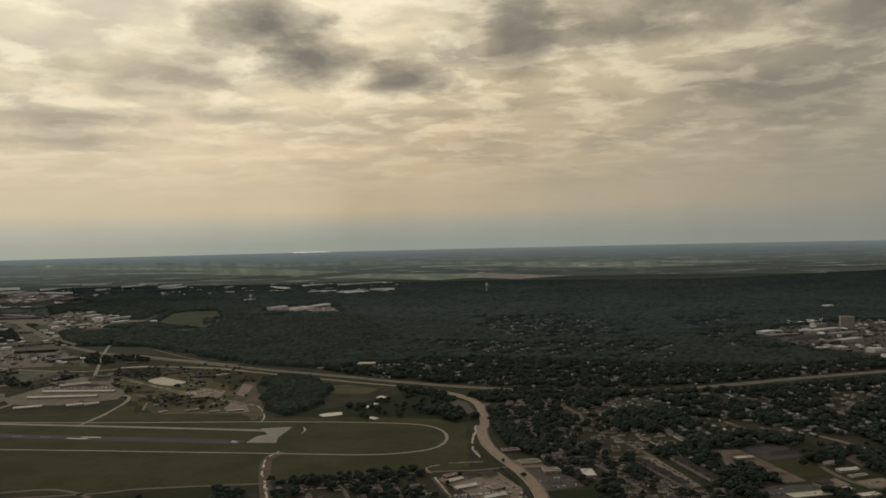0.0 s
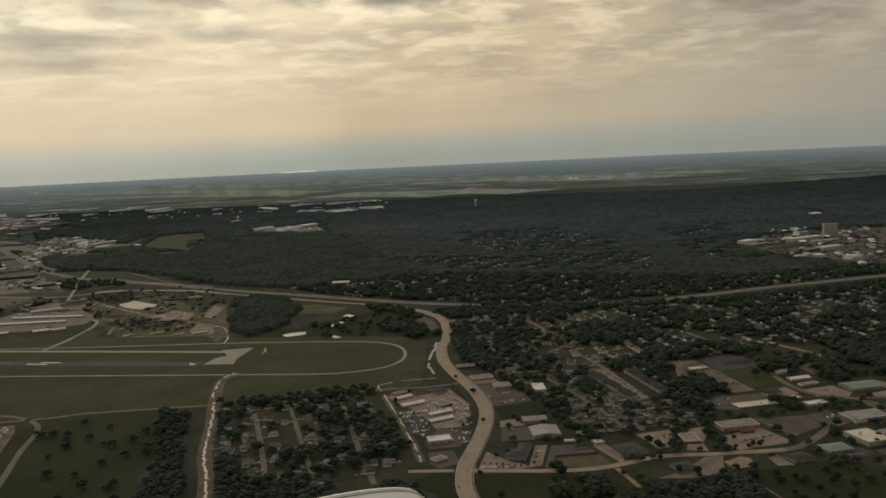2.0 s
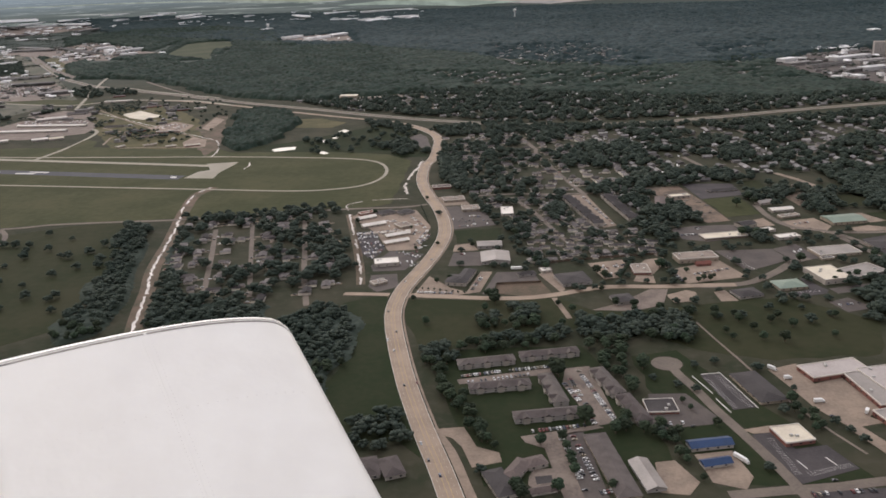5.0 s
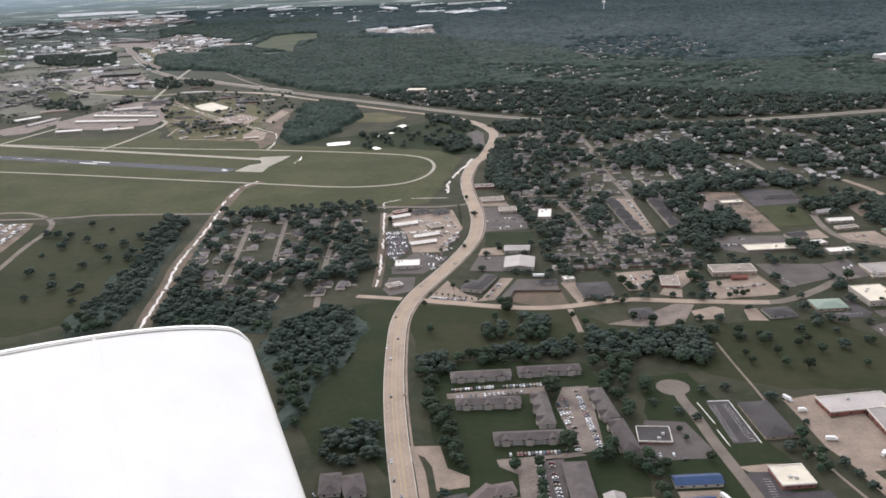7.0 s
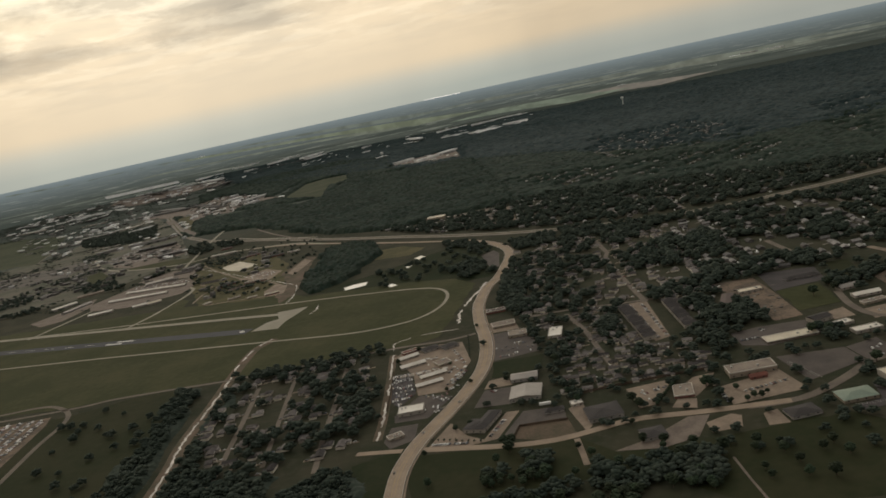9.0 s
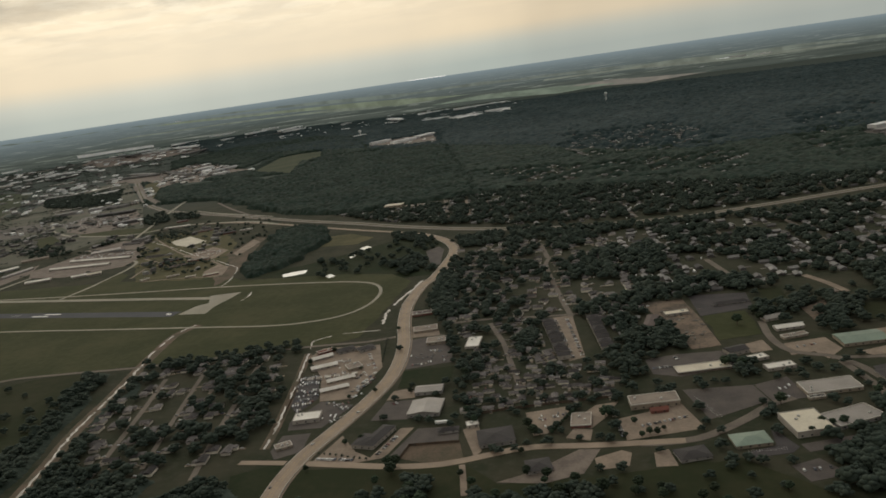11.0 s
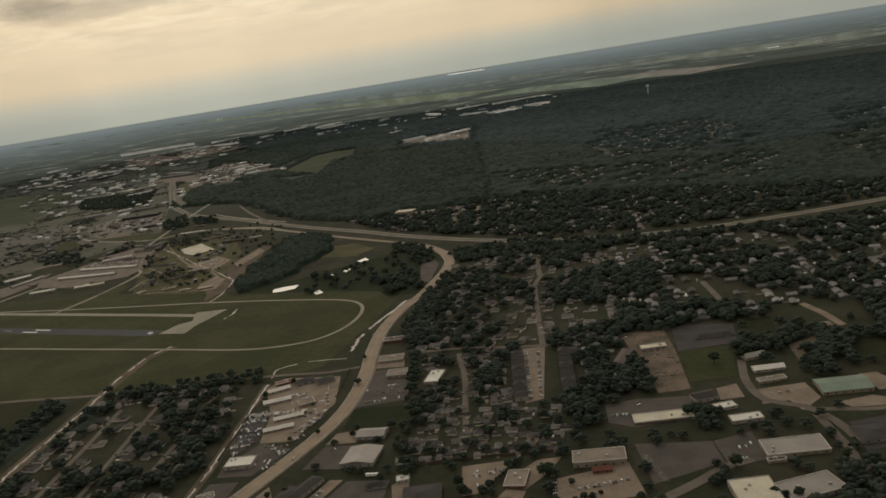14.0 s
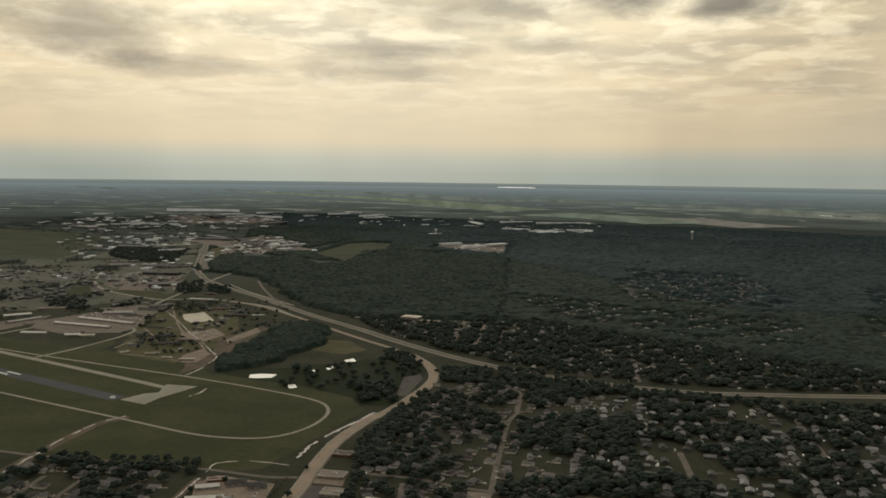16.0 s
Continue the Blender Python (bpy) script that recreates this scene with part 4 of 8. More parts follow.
def gable(w, d, z, rise, over=0.5):
    """A pitched roof with a soffit, its ridge along the longer side."""
    x0, x1, y0, y1 = -over, w + over, -over, d + over
    if w >= d:
        v = [(x0, y0, z), (x1, y0, z), (x1, y1, z), (x0, y1, z), (x0, d / 2, z + rise), (x1, d / 2, z + rise)]
        f = [(0, 1, 5, 4), (2, 3, 4, 5), (3, 0, 4), (1, 2, 5), (3, 2, 1, 0)]
    else:
        v = [(x0, y0, z), (x1, y0, z), (x1, y1, z), (x0, y1, z), (w / 2, y0, z + rise), (w / 2, y1, z + rise)]
        f = [(1, 2, 5, 4), (3, 0, 4, 5), (0, 1, 4), (2, 3, 5), (3, 2, 1, 0)]
    return v, f


def hip(w, d, z, rise, over=0.6):
    x0, x1, y0, y1 = -over, w + over, -over, d + over
    i = min(w, d) / 2
    r = [(i, d / 2, z + rise), (w - i, d / 2, z + rise)] if w >= d else [(w / 2, i, z + rise), (w / 2, d - i, z + rise)]
    v = [(x0, y0, z), (x1, y0, z), (x1, y1, z), (x0, y1, z)] + r
    f = [(0, 1, 5, 4), (1, 2, 5), (2, 3, 4, 5), (3, 0, 4), (3, 2, 1, 0)] if w >= d else [(0, 1, 4), (1, 2, 5, 4), (2, 3, 5), (3, 0, 4, 5), (3, 2, 1, 0)]
    return v, f


PANE = mesh("window", *box(0, 1, -0.06, 0.06, 0, 1), GLASS)
UNIT = mesh("roof_unit", *merged(box(-1, 1, -0.8, 0.8, 0, 1.1), box(-0.7, 0.7, -0.5, 0.5, 1.1, 1.25)), STEEL)


def building(a, b, depth, height, roof, roof_mat, wall_mat, label, category="building", name="commercial_building", storeys=1, units=2, rise=2.5, windows=True, group=""):
    """A building whose front runs from a to b; depth reaches away to the left of that line."""
    ax, ay = a
    depth, height, rise = depth * U, height * U * 0.85, rise * U
    w = math.hypot(b[0] - ax, b[1] - ay)
    turn = math.atan2(b[1] - ay, b[0] - ax)
    rng = random.Random(int(abs(ax) * 13 + abs(ay) * 7))
    root = new(name)
    root.matrix_world = Matrix.Translation(lay(ax, ay, 0.0)) @ Matrix.Rotation(turn, 4, "Z") @ Matrix.Scale(shrink(ax, ay), 4)
    tagged(root, label, category, group)
    flat = roof == "flat"
    wall = part("wall", mesh("wall", *box(0, w, 0, depth, 0, height, False), wall_mat), root)
    if flat:
        part("roof", mesh("roof", *box(0.35, w - 0.35, 0.35, depth - 0.35, height - 0.1, height + 0.15), roof_mat), root)
        ring = merged(box(-0.12, w + 0.12, -0.12, 0.35, height - 0.3, height + 0.6), box(-0.12, w + 0.12, depth - 0.35, depth + 0.12, height - 0.3, height + 0.6),
                      box(-0.12, 0.35, 0.35, depth - 0.35, height - 0.3, height + 0.6), box(w - 0.35, w + 0.12, 0.35, depth - 0.35, height - 0.3, height + 0.6))
        part("parapet", mesh("parapet", *ring, TRIM if wall_mat is not WHITE_WALL else WHITE_WALL), root)
        for _ in range(units):
            part("roof_unit", UNIT, root, pose(rng.uniform(3, max(3.1, w - 3)), rng.uniform(3, max(3.1, depth - 3)), height + 0.15, 0, 0, rng.choice((0, 90))))
    else:
        shape = gable if roof == "gable" else hip
        part("roof", mesh("roof", *shape(w, depth, height, rise), roof_mat), root)
    if windows:
        per = height / storeys
        for s in range(storeys):
            n = max(2, min(9, int(w / 6)))
            for k in range(n):
                ww = min(1.3, w / n * 0.4)
                part("window", PANE, root, pose((k + 0.5) * w / n - ww / 2, -0.02, s * per + 0.8) @ Matrix.Diagonal((ww, 1, min(1.1, per * 0.4), 1)))
            n = max(1, min(5, int(depth / 8)))
            for k in range(n):
                part("window", PANE, root, pose(w + 0.02, (k + 0.5) * depth / n - 0.8, s * per + 0.8, 0, 0, 90) @ Matrix.Diagonal((1.2, 1, min(1.1, per * 0.4), 1)))
    for x in np.arange(-3, w + 4, 3.5):
        for y in np.arange(-3, depth + 4, 3.5):
            q = root.matrix_world @ Vector((x, y, 0))
            block(q.x, q.y)
    return root


BAY = mesh("gable_bay", *box(0, 5, -1.6, 0.5, 0, 5.4, False), WHITE_WALL)
BAY_ROOF = mesh("bay_roof", [(-0.4, -2.1, 5.4), (5.4, -2.1, 5.4), (5.4, 4, 5.6), (-0.4, 4, 5.6), (2.5, -2.1, 7.4), (2.5, 5, 7.6)], [(1, 2, 5, 4), (3, 0, 4, 5), (0, 1, 4), (2, 3, 5)], SHINGLE)
BALCONY = mesh("balcony", *merged(box(5.2, 8.2, -1.4, 0, 2.7, 2.9), box(5.2, 8.2, -1.4, -1.3, 2.9, 3.8)), WHITE_WALL)


def apartments(a, b, depth=12.5, label="two-storey apartment block with grey hipped shingle roof"):
    root = building(a, b, depth, 5.6, "hip", SHINGLE, GREY_WALL, label, "apartment building", "apartment_block", 2, rise=2.8, group="apartment blocks")
    w = math.hypot(b[0] - a[0], b[1] - a[1])
    n = max(2, int(w / 11))
    for k in range(n):
        x = (k + 0.5) * w / n - 2.0
        bay = part("gable_bay", BAY, root, pose(x, 0, 0) @ Matrix.Scale(U, 4))
        part("bay_roof", BAY_ROOF, bay)
        part("balcony", BALCONY, root, pose(x, 0, 0) @ Matrix.Scale(U, 4))
    return root


for pts in ([(5.7, 568.2), (45.5, 577.4)], [(50.1, 581.2), (91.8, 590.7)], [(15.5, 532.4), (56.2, 540.0)], [(45.8, 493.6), (86.5, 501.8)]):
    apartments(*pts)
for pts in ([(61.1, 555.2), (70.6, 515.7)], [(96.8, 564.1), (108.7, 527.6)], [(110.4, 526.0), (120.9, 492.4)]):
    apartments(*pts)

BUILDINGS = [
    ([(-89.4, 785.0), (-66.3, 789.8)], 22, 6, "flat", WHITE_ROOF, WHITE_WALL, "white flat-roofed commercial shed"),
    ([(-89.2, 852.0), (-65.4, 864.8)], 10, 4, "gable", WHITE_ROOF, BEIGE, "long white-roofed storage row"),
    ([(-91.1, 875.5), (-67.3, 888.8)], 10, 4, "gable", WHITE_ROOF, BEIGE, "long white-roofed storage row"),
    ([(-122.2, 912.5), (-98.7, 925.5)], 12, 4.5, "gable", WHITE_ROOF, WHITE_WALL, "white metal shed in a car yard"),
    ([(-131.5, 940.6), (-114.0, 953.8)], 11, 4.5, "gable", WHITE_ROOF, WHITE_WALL, "white metal shed in a car yard"),
    ([(-134.1, 961.5), (-119.0, 972.3)], 10, 4.5, "flat", RED_ROOF, BRICK, "rust-red roofed shop in a car yard"),
    ([(-110.0, 959.5), (-94.2, 970.1)], 18, 5, "hip", DARK_ROOF, GREY_WALL, "dark grey roofed shop beside the airfield road"),
    ([(-86.2, 960.8), (-72.4, 971.6)], 18, 5, "hip", DARK_ROOF, GREY_WALL, "dark grey roofed shop beside the airfield road"),
    ([(-80.4, 907.1), (-68.1, 915.6)], 20, 5, "flat", TAN_ROOF, BEIGE, "tan flat-roofed shop in a car yard"),
    ([(-81.9, 734.0), (-70.8, 741.9)], 12, 4, "flat", TAN_ROOF, BEIGE, "small tan kiosk building"),
    ([(12.9, 790.2), (40.2, 792.2)], 38, 6.5, "gable", GREY_ROOF, GREY_WALL, "large grey metal warehouse beside the boulevard"),
    ([(7.0, 837.5), (31.3, 839.8)], 20, 6.5, "gable", GREY_ROOF, GREY_WALL, "grey metal warehouse annex"),
    ([(-17.9, 736.4), (0.3, 732.8)], 26, 6.5, "hip", DARK_ROOF, WHITE_WALL, "office with dark hipped roof and white gables"),
    ([(0.8, 732.8), (9.2, 769.1)], 15, 6.5, "hip", DARK_ROOF, WHITE_WALL, "office wing with dark hipped roof"),
    ([(48.2, 755.9), (63.7, 759.7)], 10, 4, "hip", DARK_ROOF, GREY_WALL, "small dark-roofed shed by a fence"),
    ([(-60.7, 1078.4), (-37.8, 1083.2)], 16, 5, "flat", BROWN_ROOF, BRICK, "brown shop beside the boulevard"),
    ([(-41.5, 1014.1), (-16.2, 1020.2)], 22, 5, "flat", TAN_ROOF, BEIGE, "beige flat-roofed shop beside the boulevard"),
    ([(-16.5, 972.4), (3.4, 975.7)], 22, 6, "flat", TAN_ROOF, BEIGE, "tan flat-roofed shop on a grey lot"),
    ([(28.6, 954.1), (43.0, 954.9)], 40, 4.5, "flat", WHITE_ROOF, WHITE_WALL, "long white-roofed apartment block"),
    ([(128.9, 506.6), (148.4, 508.3)], 22, 3.2, "flat", DARK_ROOF, BRICK, "low dark flat-roofed office on a grey lot"),
    ([(190.6, 559.3), (201.6, 519.9)], 24, 4, "hip", DARK_ROOF, BEIGE, "low dark-roofed office beside a court"),
    ([(147.7, 463.9), (172.6, 469.2)], 12, 4.5, "gable", BLUE_ROOF, WHITE_WALL, "long shed with bright blue roof"),
    ([(151.4, 445.9), (167.7, 450.3)], 9, 4, "gable", BLUE_ROOF, WHITE_WALL, "small shed with bright blue roof"),
    ([(202.5, 470.3), (220.4, 475.0)], 24, 5, "flat", CREAM_ROOF, BRICK, "small clinic with cream flat roof"),
    ([(238.0, 569.9), (243.5, 551.9)], 56, 6, "flat", PINK_ROOF, BRICK, "red-brick factory wing with pale weathered roof"),
    ([(265.0, 559.6), (272.5, 515.4)], 26, 6, "flat", GREY_ROOF, BRICK, "red-brick factory spine with grey roof"),
    ([(275.3, 564.8), (286.2, 524.4)], 80, 7, "flat", PINK_ROOF, BRICK, "red-brick factory hall with pale weathered roof"),
    ([(265.0, 508.7), (272.0, 483.4)], 34, 6, "flat", GREY_ROOF, BRICK, "red-brick factory annex with grey roof"),
    ([(109.9, 451.1), (116.6, 422.6)], 14, 4, "gable", GREY_ROOF, GREY_WALL, "long grey metal shed beside sand"),
    ([(86.6, 477.7), (100.2, 414.4)], 17, 5, "hip", SHINGLE, BEIGE, "long apartment block with brownish shingle roof"),
    ([(27.0, 436.9), (37.0, 413.1)], 15, 5, "hip", DARK_ROOF, WHITE_WALL, "dark-roofed club building with white porch"),
    ([(46.7, 430.5), (55.4, 447.9)], 12, 5, "hip", BROWN_ROOF, WHITE_WALL, "club house wing with brown roof"),
    ([(53.5, 442.0), (64.4, 446.8)], 12, 5, "hip", BROWN_ROOF, WHITE_WALL, "club house wing with brown roof"),
    ([(54.9, 417.7), (69.3, 422.2)], 7, 3, "hip", BROWN_ROOF, WHITE_WALL, "low pool house with brown roof"),
    ([(-41.2, 430.0), (-30.2, 433.1)], 25, 5, "hip", SHINGLE, WHITE_WALL, "grey-roofed apartment house near the trees"),
    ([(-26.7, 430.3), (-15.9, 435.0)], 25, 5, "hip", SHINGLE, WHITE_WALL, "grey-roofed apartment house near the trees"),
    ([(310.0, 731.8), (335.5, 738.4)], 44, 8, "flat", CREAM_ROOF, WHITE_WALL, "big white warehouse with bright roof"),
    ([(339.8, 743.0), (373.0, 760.0)], 30, 5, "flat", GREY_ROOF, GREY_WALL, "grey flat-roofed warehouse beside woods"),
    ([(268.9, 717.4), (292.8, 722.5)], 24, 5, "hip", GREEN_ROOF, BEIGE, "office with pale green metal roof"),
    ([(231.8, 699.3), (252.3, 705.9)], 22, 4, "hip", DARK_ROOF, GREY_WALL, "low brown-roofed office near the airfield"),
    ([(234.9, 857.4), (279.3, 867.3)], 20, 3.6, "flat", CREAM_ROOF, TAN_WALL, "long shop with cream flat roof"),
    ([(306.8, 855.5), (329.7, 861.9)], 15, 4.5, "flat", WHITE_ROOF, WHITE_WALL, "small white-roofed shop by a side street"),
    ([(328.5, 801.6), (369.2, 810.5)], 30, 5, "flat", GREY_ROOF, BEIGE, "long grey-roofed commercial hall"),
    ([(328.4, 794.8), (340.3, 797.6)], 6, 3.5, "flat", DARK_ROOF, BEIGE, "dark entrance porch of a commercial hall"),
    ([(374.7, 903.7), (411.5, 910.8)], 34, 6, "gable", GREEN_ROOF, BEIGE, "hall with pale green metal roof"),
    ([(197.2, 788.7), (234.6, 795.4)], 24, 8, "flat", TAN_ROOF, BEIGE, "two-storey beige office block"),
    ([(212.3, 780.6), (225.5, 783.4)], 8, 4.5, "gable", RED_ROOF, BRICK, "dark red entrance gable of an office block"),
    ([(86.8, 729.5), (113.0, 736.8)], 34, 6, "hip", DARK_ROOF, GREY_WALL, "church hall with dark slate roof"),
    ([(69.6, 765.1), (78.9, 768.3)], 12, 4, "flat", WHITE_ROOF, WHITE_WALL, "small white building beside a church"),
    ([(152.2, 759.6), (167.7, 760.4)], 30, 4, "flat", TAN_ROOF, BRICK, "brick shop with beige flat roof"),
    ([(280.9, 894.6), (297.1, 902.6)], 18, 7, "gable", DARK_ROOF, WHITE_WALL, "white gabled chapel with dark roof"),
    ([(296.6, 878.5), (311.4, 885.1)], 14, 4, "flat", WHITE_ROOF, WHITE_WALL, "small white building behind a chapel"),
    ([(320.9, 982.6), (338.7, 990.3)], 14, 5, "gable", GREY_ROOF, WHITE_WALL, "white metal shed among trees"),
    ([(326.8, 953.7), (351.5, 959.6)], 13, 5, "gable", WHITE_ROOF, WHITE_WALL, "white metal shed among trees"),
    ([(329.8, 930.0), (351.3, 937.6)], 10, 4, "flat", TAN_ROOF, BEIGE, "low tan shed by a pale lot"),
    ([(228.2, 1018.2), (251.9, 1023.7)], 14, 4, "flat", CREAM_ROOF, WHITE_WALL, "white building on a dirt lot"),
    ([(277.8, 1041.4), (313.3, 1049.8)], 12, 3, "hip", DARK_ROOF, GREY_WALL, "low dark school building"),
    ([(215.1, 980.6), (220.9, 1021.5)], 14, 4, "hip", BROWN_ROOF, BRICK, "brown-roofed house by a lane"),
    ([(390.0, 822.0), (417.0, 829.0)], 30, 4, "hip", DARK_ROOF, GREY_WALL, "low dark-roofed hall beside a street"),
    ([(428.0, 834.0), (449.0, 839.0)], 26, 5, "flat", WHITE_ROOF, BRICK, "brick shop with white flat roof"),
    ([(484.0, 1040.0), (512.0, 1012.0)], 30, 5, "gable", RED_ROOF, BEIGE, "long hall with rust-red roof among trees"),
    ([(383.0, 1056.0), (401.0, 1061.0)], 14, 4, "hip", TAN_ROOF, BEIGE, "tan-roofed house at the edge of woods"),
    ([(129.2, 687.3), (145.5, 692.1)], 22, 5, "hip", DARK_ROOF, GREY_WALL, "dark-roofed house on the cross street"),
    ([(-933.2, 1550.1), (-803.0, 1556.0)], 12, 6, "gable", WHITE_ROOF, WHITE_WALL, "long white row of aircraft hangars"),
    ([(-934.2, 1614.4), (-790.7, 1606.3)], 12, 6, "gable", WHITE_ROOF, WHITE_WALL, "long white row of aircraft hangars"),
    ([(-1074.6, 1562.1), (-1047.6, 1605.7)], 18, 7, "gable", WHITE_ROOF, GREY_WALL, "white hangar with curved doors"),
    ([(-1010.2, 1515.1), (-998.1, 1587.3)], 14, 6, "gable", GREY_ROOF, GREY_WALL, "grey open-sided aircraft shed"),
    ([(-905.0, 1446.0), (-862.4, 1461.6)], 14, 6, "gable", WHITE_ROOF, WHITE_WALL, "white hangar beside the taxiway"),
    ([(-816.8, 1461.7), (-793.8, 1474.4)], 14, 6, "gable", WHITE_ROOF, WHITE_WALL, "white hangar beside the taxiway"),
    ([(-787.8, 1468.7), (-767.2, 1481.7)], 14, 6, "gable", CREAM_ROOF, WHITE_WALL, "cream hangar beside the taxiway"),
    ([(-926.3, 1675.5), (-877.5, 1707.0)], 26, 7, "flat", GREY_ROOF, GREY_WALL, "grey airport hall near the airfield"),
    ([(-1089.2, 1661.1), (-1046.0, 1693.7)], 22, 6, "gable", TAN_ROOF, BEIGE, "tan airport hall near the airfield"),
    ([(-903.7, 1752.0), (-863.4, 1759.0)], 20, 6, "gable", DARK_ROOF, GREY_WALL, "dark-roofed airport hall near the airfield"),
    ([(-898.6, 1915.7), (-838.2, 1927.7)], 16, 6, "flat", WHITE_ROOF, WHITE_WALL, "long white-roofed store by the ring road"),
    ([(-917.6, 2003.8), (-892.9, 2016.0)], 14, 5, "hip", BROWN_ROOF, BRICK, "brown-roofed inn by the ring road"),
    ([(-674.4, 1767.6), (-645.6, 1783.4)], 22, 5, "hip", DARK_ROOF, BRICK, "dark-roofed hall in trees"),
    ([(-640.3, 1789.5), (-615.2, 1799.1)], 12, 4, "flat", WHITE_ROOF, WHITE_WALL, "small white-roofed shop near the airfield"),
    ([(-760.1, 1826.6), (-732.1, 1843.6)], 14, 4, "hip", BROWN_ROOF, BRICK, "brown-roofed shop by the ring road"),
    ([(-668.1, 1522.2), (-638.6, 1545.5)], 16, 4, "hip", DARK_ROOF, BRICK, "low dark-roofed school building"),
    ([(-742.8, 1587.8), (-705.4, 1594.2)], 10, 4, "hip", DARK_ROOF, GREY_WALL, "low dark-roofed school building"),
    ([(-612.4, 1520.5), (-571.2, 1525.8)], 12, 4, "flat", BROWN_ROOF, BRICK, "low red-brown school building"),
    ([(-620.9, 1474.8), (-595.4, 1492.2)], 9, 4, "hip", BROWN_ROOF, BEIGE, "low brown-roofed building near the airfield"),
    ([(-623.9, 1388.9), (-615.5, 1401.8)], 9, 4, "flat", CREAM_ROOF, BEIGE, "small pale building on the green"),
    ([(-582.5, 1398.5), (-563.6, 1410.4)], 9, 4, "flat", TAN_ROOF, BEIGE, "small tan building on the green"),
    ([(-538.7, 1385.0), (-523.3, 1392.5)], 8, 4, "flat", CREAM_ROOF, BEIGE, "small pale building on the green"),
    ([(-505.8, 1386.2), (-483.7, 1397.5)], 10, 4, "flat", CREAM_ROOF, BRICK, "low pale-roofed building by a court"),
    ([(-346.2, 1893.6), (-307.6, 1892.7)], 34, 10, "hip", CREAM_ROOF, BEIGE, "large pale auditorium with sloping roof"),
    ([(-297.2, 1874.9), (-248.0, 1879.3)], 18, 5, "flat", TAN_ROOF, BEIGE, "low tan hall beside an auditorium"),
    ([(-1410.9, 2415.1), (-1327.6, 2478.0)], 22, 7, "flat", BROWN_ROOF, BEIGE, "big brown-roofed store near the airfield"),
    ([(-1175.3, 2107.6), (-1124.3, 2144.3)], 16, 5, "flat", BROWN_ROOF, BEIGE, "brown-roofed store by a car park"),
    ([(-1883.7, 2999.5), (-1827.0, 3103.7)], 30, 8, "flat", WHITE_ROOF, WHITE_WALL, "long white warehouse roof far out"),
    ([(-2448.6, 3502.3), (-2343.1, 3549.0)], 24, 7, "flat", WHITE_ROOF, WHITE_WALL, "white warehouse roof far out"),
    ([(-3453.5, 4556.3), (-3307.0, 4686.2)], 40, 8, "flat", WHITE_ROOF, WHITE_WALL, "long white warehouse roof far out"),
    ([(-1641.2, 2479.0), (-1578.0, 2538.3)], 14, 5, "flat", GREY_ROOF, GREY_WALL, "grey shop row far out"),
    ([(-1692.8, 2727.0), (-1646.8, 2742.0)], 14, 5, "flat", GREY_ROOF, WHITE_WALL, "pale grey shop far out"),
    ([(-3042.1, 3782.6), (-2894.2, 3797.0)], 30, 7, "flat", WHITE_ROOF, WHITE_WALL, "white warehouse roof far out"),
]
for pts, d, h, roof, rm, wm, text in BUILDINGS:
    building(pts[0], pts[1], d, h * 0.8, roof, rm, wm, text)

# two rows of town houses along a parking lot
for a, b, n in (((99.5, 1024.0), (129.0, 906.0), 9), ((146.5, 1028.0), (168.0, 926.0), 8)):
    for k in range(n):
        p, q = (k + 0.04) / n, (k + 0.84) / n
        building((a[0] + (b[0] - a[0]) * p, a[1] + (b[1] - a[1]) * p), (a[0] + (b[0] - a[0]) * q, a[1] + (b[1] - a[1]) * q), 15, 6.2, "gable" if k % 3 else "hip", DARK_ROOF, WHITE_WALL, "dark-roofed town house with white gable front", "house", "town_house", 1, rise=3.0, group="town houses along a lot")
# the fenced pool behind the club house
sheet("pool_deck", [(53.2, 435.7), (56.1, 443.8), (67.2, 445.1), (70.1, 436.5), (67.2, 427.6), (56.4, 424.1), (52.9, 428.4)], WORN, "pale concrete deck round a covered pool", 0.3, True, 0.0, "pool deck")
sheet("pool_cover", [(56.7, 436.3), (66.1, 438.2), (66.6, 431.4), (57.6, 429.0)], DARK_ROOF, "dark cover over a swimming pool", 0.34, False, 0.0, "pool")
for k in range(6):          # rows of small sheds and canopies in the car yard
    a, b = (-116.0, 885.0), (-64.5, 896.7)
    building((a[0] + (b[0] - a[0]) * k / 6, a[1] + (b[1] - a[1]) * k / 6), (a[0] + (b[0] - a[0]) * (k + 0.6) / 6, a[1] + (b[1] - a[1]) * (k + 0.6) / 6), 6, 3, "flat", (GREY_ROOF, TAN_ROOF, WHITE_ROOF)[k % 3], GREY_WALL, "small open shed in a car yard", windows=False, units=0)

# ---- trees ----
PHI = (1 + 5**0.5) / 2
ICO_V = np.array([(-1, PHI, 0), (1, PHI, 0), (-1, -PHI, 0), (1, -PHI, 0), (0, -1, PHI), (0, 1, PHI), (0, -1, -PHI), (0, 1, -PHI), (PHI, 0, -1), (PHI, 0, 1), (-PHI, 0, -1), (-PHI, 0, 1)]) / 1.902
ICO_F = np.array([(0, 11, 5), (0, 5, 1), (0, 1, 7), (0, 7, 10), (0, 10, 11), (1, 5, 9), (5, 11, 4), (11, 10, 2), (10, 7, 6), (7, 1, 8), (3, 9, 4), (3, 4, 2), (3, 2, 6), (3, 6, 8), (3, 8, 9), (4, 9, 5), (2, 4, 11), (6, 2, 10), (8, 6, 7), (9, 8, 1)])


